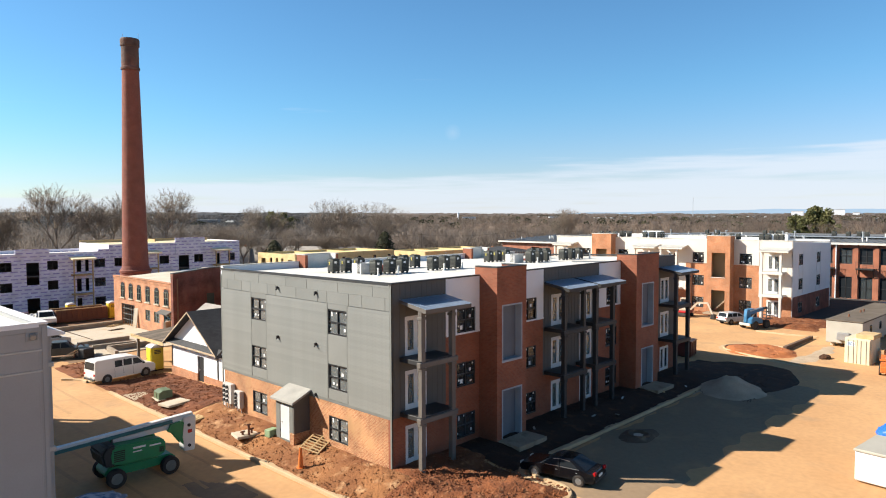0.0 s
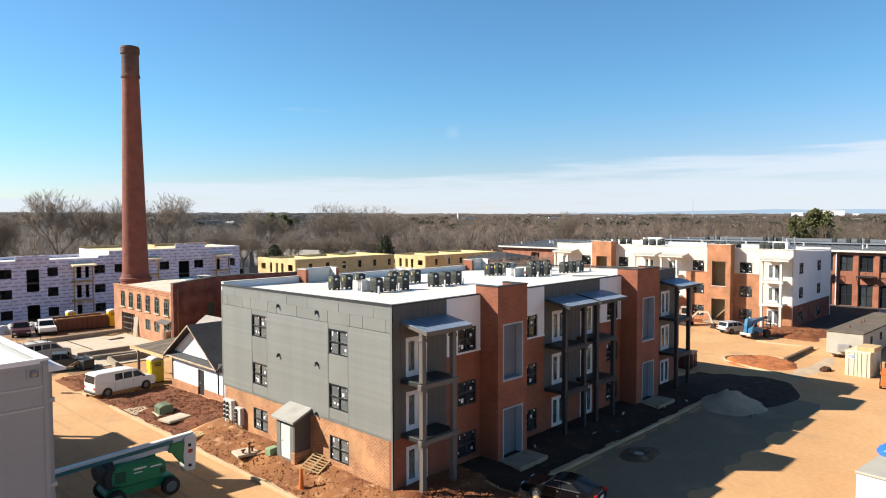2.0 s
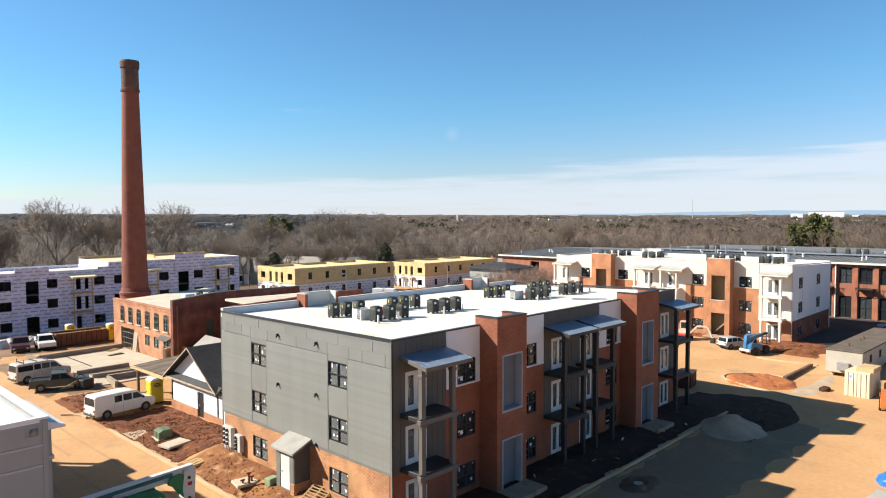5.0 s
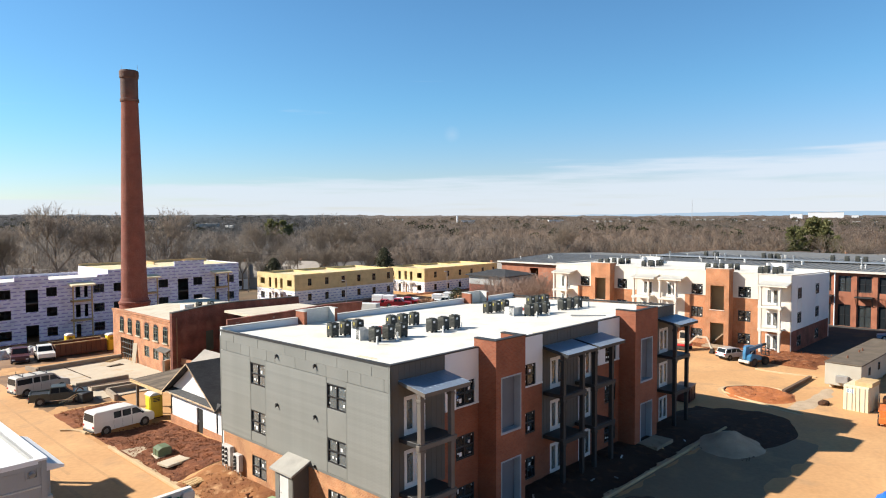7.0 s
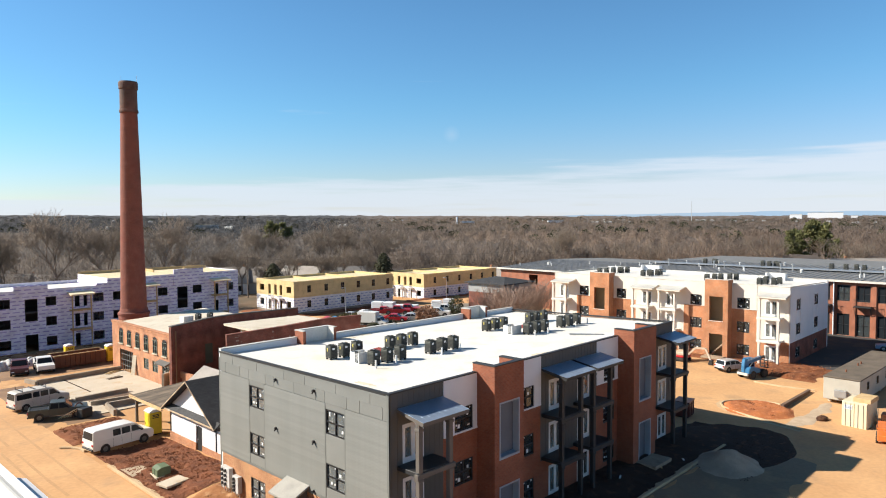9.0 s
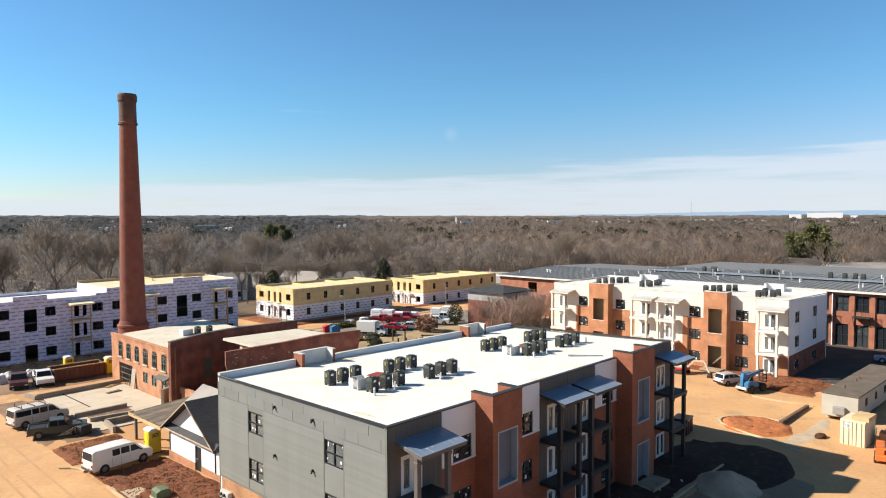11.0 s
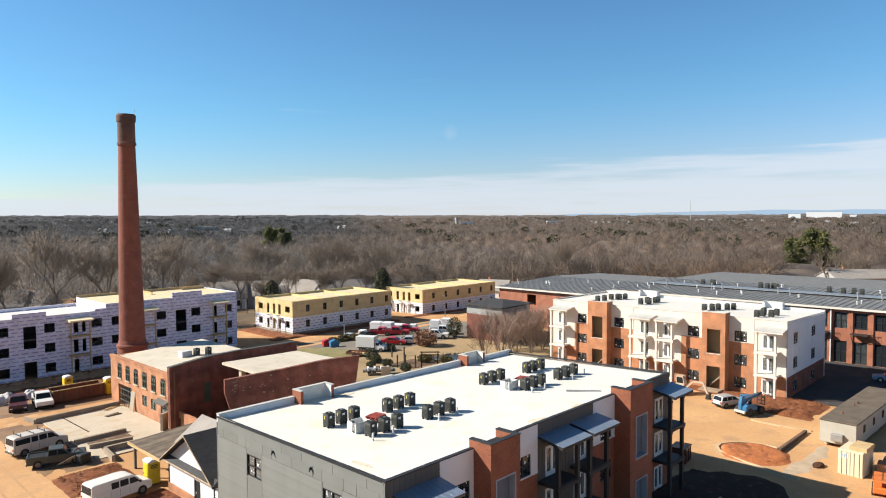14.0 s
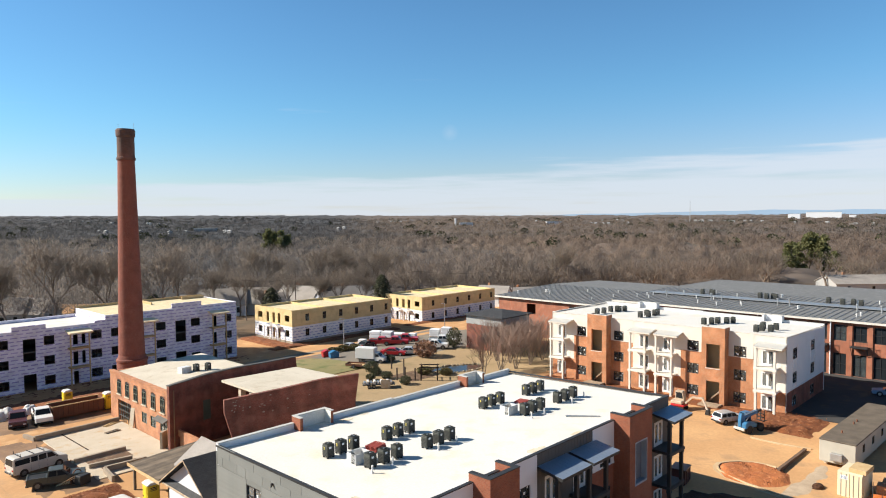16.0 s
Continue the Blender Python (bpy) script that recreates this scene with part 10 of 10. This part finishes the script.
def hipped_house():
    """Two-storey brick house, pale boards under the eaves, with a low dark hipped roof."""
    top = thing("house", on(81.5, 58.3), "brick house with pale boards under a low dark roof", "house", "far houses")
    bm = bmesh.new()
    wall(bm, "y", -4.1, 4.1, -0.5, 4.9, -4.4, -4.1, [(-1.2, 0.6, 1.5, 3.2)])
    wall(bm, "y", -4.1, 4.1, -0.5, 4.9, 4.1, 4.4)
    wall(bm, "x", -4.4, 4.4, -0.5, 4.9, -4.4, -4.1, [(-1.0, 0.4, 1.5, 3.2)])
    wall(bm, "x", -4.4, 4.4, -0.5, 4.9, 4.1, 4.4)
    w = part("wall", bm, MAROONBRICK, top)
    bm = bmesh.new()
    for k in range(7):
        z = 4.9 + k * 0.24
        for q in ((-4.43, 4.43, -4.43, -4.1), (-4.43, 4.43, 4.1, 4.43), (-4.43, -4.1, -4.1, 4.1), (4.1, 4.43, -4.1, 4.1)):
            box(bm, *q, z, z + 0.232)
    part("siding", bm, PALEGREY, w)
    window(top, -4.3, -0.3, 1.5, 1.8, 1.7, -90, False, None, 1, CARGLASS)
    window(top, -0.3, -4.3, 1.5, 1.4, 1.7, 0, False, None, 1, CARGLASS)
    bm = bmesh.new()
    lo = [bm.verts.new(p) for p in ((-5, -5, 6.55), (5, -5, 6.55), (5, 5, 6.55), (-5, 5, 6.55))]
    ea = [bm.verts.new(p) for p in ((-5, -5, 6.75), (5, -5, 6.75), (5, 5, 6.75), (-5, 5, 6.75))]
    hi = [bm.verts.new(p) for p in ((0, -1.2, 7.7), (0, 1.2, 7.7))]
    bm.faces.new(lo[::-1])
    for k in range(4):
        bm.faces.new((lo[k], lo[(k + 1) % 4], ea[(k + 1) % 4], ea[k]))
    bm.faces.new((ea[0], ea[1], hi[0])), bm.faces.new((ea[2], ea[3], hi[1]))
    bm.faces.new((ea[1], ea[2], hi[1], hi[0])), bm.faces.new((ea[3], ea[0], hi[0], hi[1]))
    part("roof", bm, SHINGLE, top, "low dark hipped roof")


hipped_house()


def shed_far(px, d, w, l, h, turn, label, mt):
    x, y = afar(d, (px - 784) / 1200 * d)
    top = thing("warehouse", pose(x, y, ground_z(x, y) + 6.0, 0, 0, turn), label, "warehouse", "far warehouses")
    bm = bmesh.new()
    soft_box(bm, -l / 2, l / 2, -w / 2, w / 2, -6, h, 0.3)
    part("wall", bm, mt, top)
    bm = bmesh.new()
    soft_box(bm, -l / 2 - 0.5, l / 2 + 0.5, -w / 2 - 0.5, w / 2 + 0.5, h, h + 0.8, 0.2)
    part("roof", bm, PALEGREY, top)


shed_far(1463, 2300, 40, 105, 22, -76, "long white warehouse on the horizon", WHITE)
shed_far(1411, 2250, 30, 36, 17, -76, "white warehouse on the horizon", WHITE)
shed_far(1515, 2300, 20, 20, 12, -76, "white storage building on the horizon", WHITE)
shed_far(830, 1500, 14, 30, 6, -46, "small white shed among the woods", WHITE)
shed_far(985, 1600, 14, 36, 6, -46, "small pale shed among the woods", WHITE)
shed_far(370, 1100, 14, 34, 5, -46, "pale shed among the woods", PALEGREY)

x, y = afar(1800, (1226 - 784) / 1200 * 1800)
mast = thing("radio_mast", pose(x, y, ground_z(x, y)), "thin lattice radio mast on the horizon", "mast")
bm = bmesh.new()
tube(bm, (0, 0, 0), (0, 0, 62), 1.0, 0.5, 4)
part("lattice", bm, GALV, mast)
x, y = afar(1500, (811 - 784) / 1200 * 1500)
tank = thing("water_tower", pose(x, y, ground_z(x, y)), "slim white water tower among the woods", "tower")
bm = bmesh.new()
tube(bm, (0, 0, 0), (0, 0, 22), 2.0, 2.0, 12)
part("shaft", bm, WHITE, tank)


def light_pole(x, y, h, turn):
    top = thing("street_lamp", on(x, y, 0, turn), "grey steel car-park lamp post", "lamp", "lamp posts")
    bm = bmesh.new()
    tube(bm, (0, 0, -0.2), (0, 0, h), 0.11, 0.07, 8)
    part("pole", bm, GALV, top)
    bm = bmesh.new()
    beam(bm, (0, 0, h), (1.3, 0, h + 0.1), 0.08, 0.08)
    soft_box(bm, 0.9, 1.6, -0.16, 0.16, h + 0.02, h + 0.18, 0.03)
    part("lamp_head", bm, GALV, top)


light_pole(64.3, 85.5, 6.5, 200), light_pole(97.5, 88.0, 6.5, 200)


def power_pole(x, y, h):
    top = thing("utility_pole", on(x, y), "wooden utility pole with a cross-arm", "pole", "utility poles")
    bm = bmesh.new()
    tube(bm, (0, 0, -0.5), (0, 0, h), 0.16, 0.1, 8)
    part("pole", bm, BARK, top)
    bm = bmesh.new()
    beam(bm, (-1.2, 0.6, h - 0.7), (1.2, -0.6, h - 0.7), 0.12, 0.14)
    part("cross_arm", bm, BARK, top)
    return Vector((x, y, ground_z(x, y) + h - 0.6))


P = [power_pole(*afar(d, (px - 784) / 1200 * d), h) for px, d, h in ((439, 190, 12), (527, 205, 12), (745, 228, 12), (912, 215, 13), (1010, 240, 13))]
for a, b in zip(P, P[1:]):
    bm = bmesh.new()
    across = Vector((b.y - a.y, a.x - b.x, 0)).normalized() * 0.03
    rows = []
    for k in range(25):
        p = a.lerp(b, k / 24) - Vector((0, 0, 4 * (k / 24) * (1 - k / 24)))
        rows.append([bm.verts.new(p + q) for q in (across, Vector((0, 0, 0.03)), -across, Vector((0, 0, -0.03)))])
    for r0, r1 in zip(rows, rows[1:]):
        for j in range(4):
            bm.faces.new((r0[j], r1[j], r1[(j + 1) % 4], r0[(j + 1) % 4]))
    bm.faces.new(rows[0]), bm.faces.new(rows[-1][::-1])
    tagged(part("power_line", bm, STEEL), "sagging overhead power line", "cable", "power lines")

# condensers and stacks along the mill roof
for k, y in enumerate((31, 29.5, 28.8, 20, 18.5, 17.6, 16.8, 8, 5.5, 4.0, 2.6, -6.0, -7.4, -9.0, -10.4, -20, -21.4)):
    copy_thing(ac, pose(114.5 + (k % 2) * 0.9, y, 9.86, 0, 0, 0) @ Matrix.Scale(1.15, 4))
for k, y in enumerate((35, 26, 24, 14, 12, 1.5, -2)):
    bm = bmesh.new()
    tube(bm, (0, 0, -0.2), (0, 0, 1.3), 0.12, 0.12, 8)
    tube(bm, (0, 0, 1.3), (0, 0, 1.5), 0.22, 0.22, 8)
    tagged(part("flue", bm, GALV, m=pose(106.5, y, 9.65)), "galvanised flue on the mill roof", "flue", "mill flues")

# two condensers and a curb on the roof of the brick hall
for x, y in ((18.2, 57.4), (19.4, 56.6)):
    copy_thing(ac, pose(x, y, 6.42 + (x - 17.5) * 0.053, 0, 0, 12))
bm = bmesh.new()
soft_box(bm, -0.7, 0.7, -0.5, 0.5, -0.1, 0.7, 0.03)
tagged(part("roof_curb", bm, PVC, m=pose(17.0, 58.2, 6.4, 0, 0, 8)), "white sheet-metal curb on the hall roof", "roof curb", "roof curbs")

# small white pipe vents along the mill roof
bm = bmesh.new()
tube(bm, (0, 0, -0.1), (0, 0, 0.55), 0.1, 0.1, 8)
tube(bm, (0, 0, 0.5), (0, 0, 0.62), 0.16, 0.13, 8)
VENT = mesh_of(bm, "roof_vent", PVC)
rv = random.Random(31)
for k in range(34):
    x, y = rv.uniform(100, 108) if k % 3 else rv.uniform(113, 119), rv.uniform(-26, 40)
    tagged(part("roof_vent", VENT, None, m=pose(x, y, 9.6 + 0.4 * (x - 96.4) / 25.6)), "small white pipe vent on the grey metal roof", "vent", "mill roof vents")
for k in range(9):
    x, y = rv.uniform(99, 112), rv.uniform(44, 68)
    tagged(part("roof_vent", VENT, None, m=pose(x, y, 8.4 + 0.8 * (x - 95.2) / 21.8)), "small white pipe vent on the grey metal roof", "vent", "mill roof vents")


def site_bin():
    top = thing("rubbish_bin", on(39.3, 1.7, 0.02, 8), "dark maroon lidded rubbish bin at the corner of the block", "bin")
    bm = bmesh.new()
    for q in ((-0.9, 0.9, -0.7, -0.64), (-0.9, 0.9, 0.64, 0.7), (-0.9, -0.84, -0.64, 0.64), (0.84, 0.9, -0.64, 0.64)):
        box(bm, *q, 0.15, 1.5)
    box(bm, -0.84, 0.84, -0.64, 0.64, 0.15, 0.22)
    part("tub", bm, MAROON, top)
    for x in (-0.6, 0.0, 0.6):
        bm = bmesh.new()
        box(bm, x - 0.04, x + 0.04, -0.76, -0.702, 0.2, 1.42)
        part("rib", bm, MAROON, top)
    bm = bmesh.new()
    wall(bm, "x", -0.96, 0.96, 1.5, 1.58, -0.76, 0.76)
    part("lid", bm, MAROON, top)
    for x in (-0.7, 0.7):
        bm = bmesh.new()
        box(bm, x - 0.08, x + 0.08, -0.6, 0.6, 0, 0.15)
        part("skid", bm, STEEL, top)


site_bin()
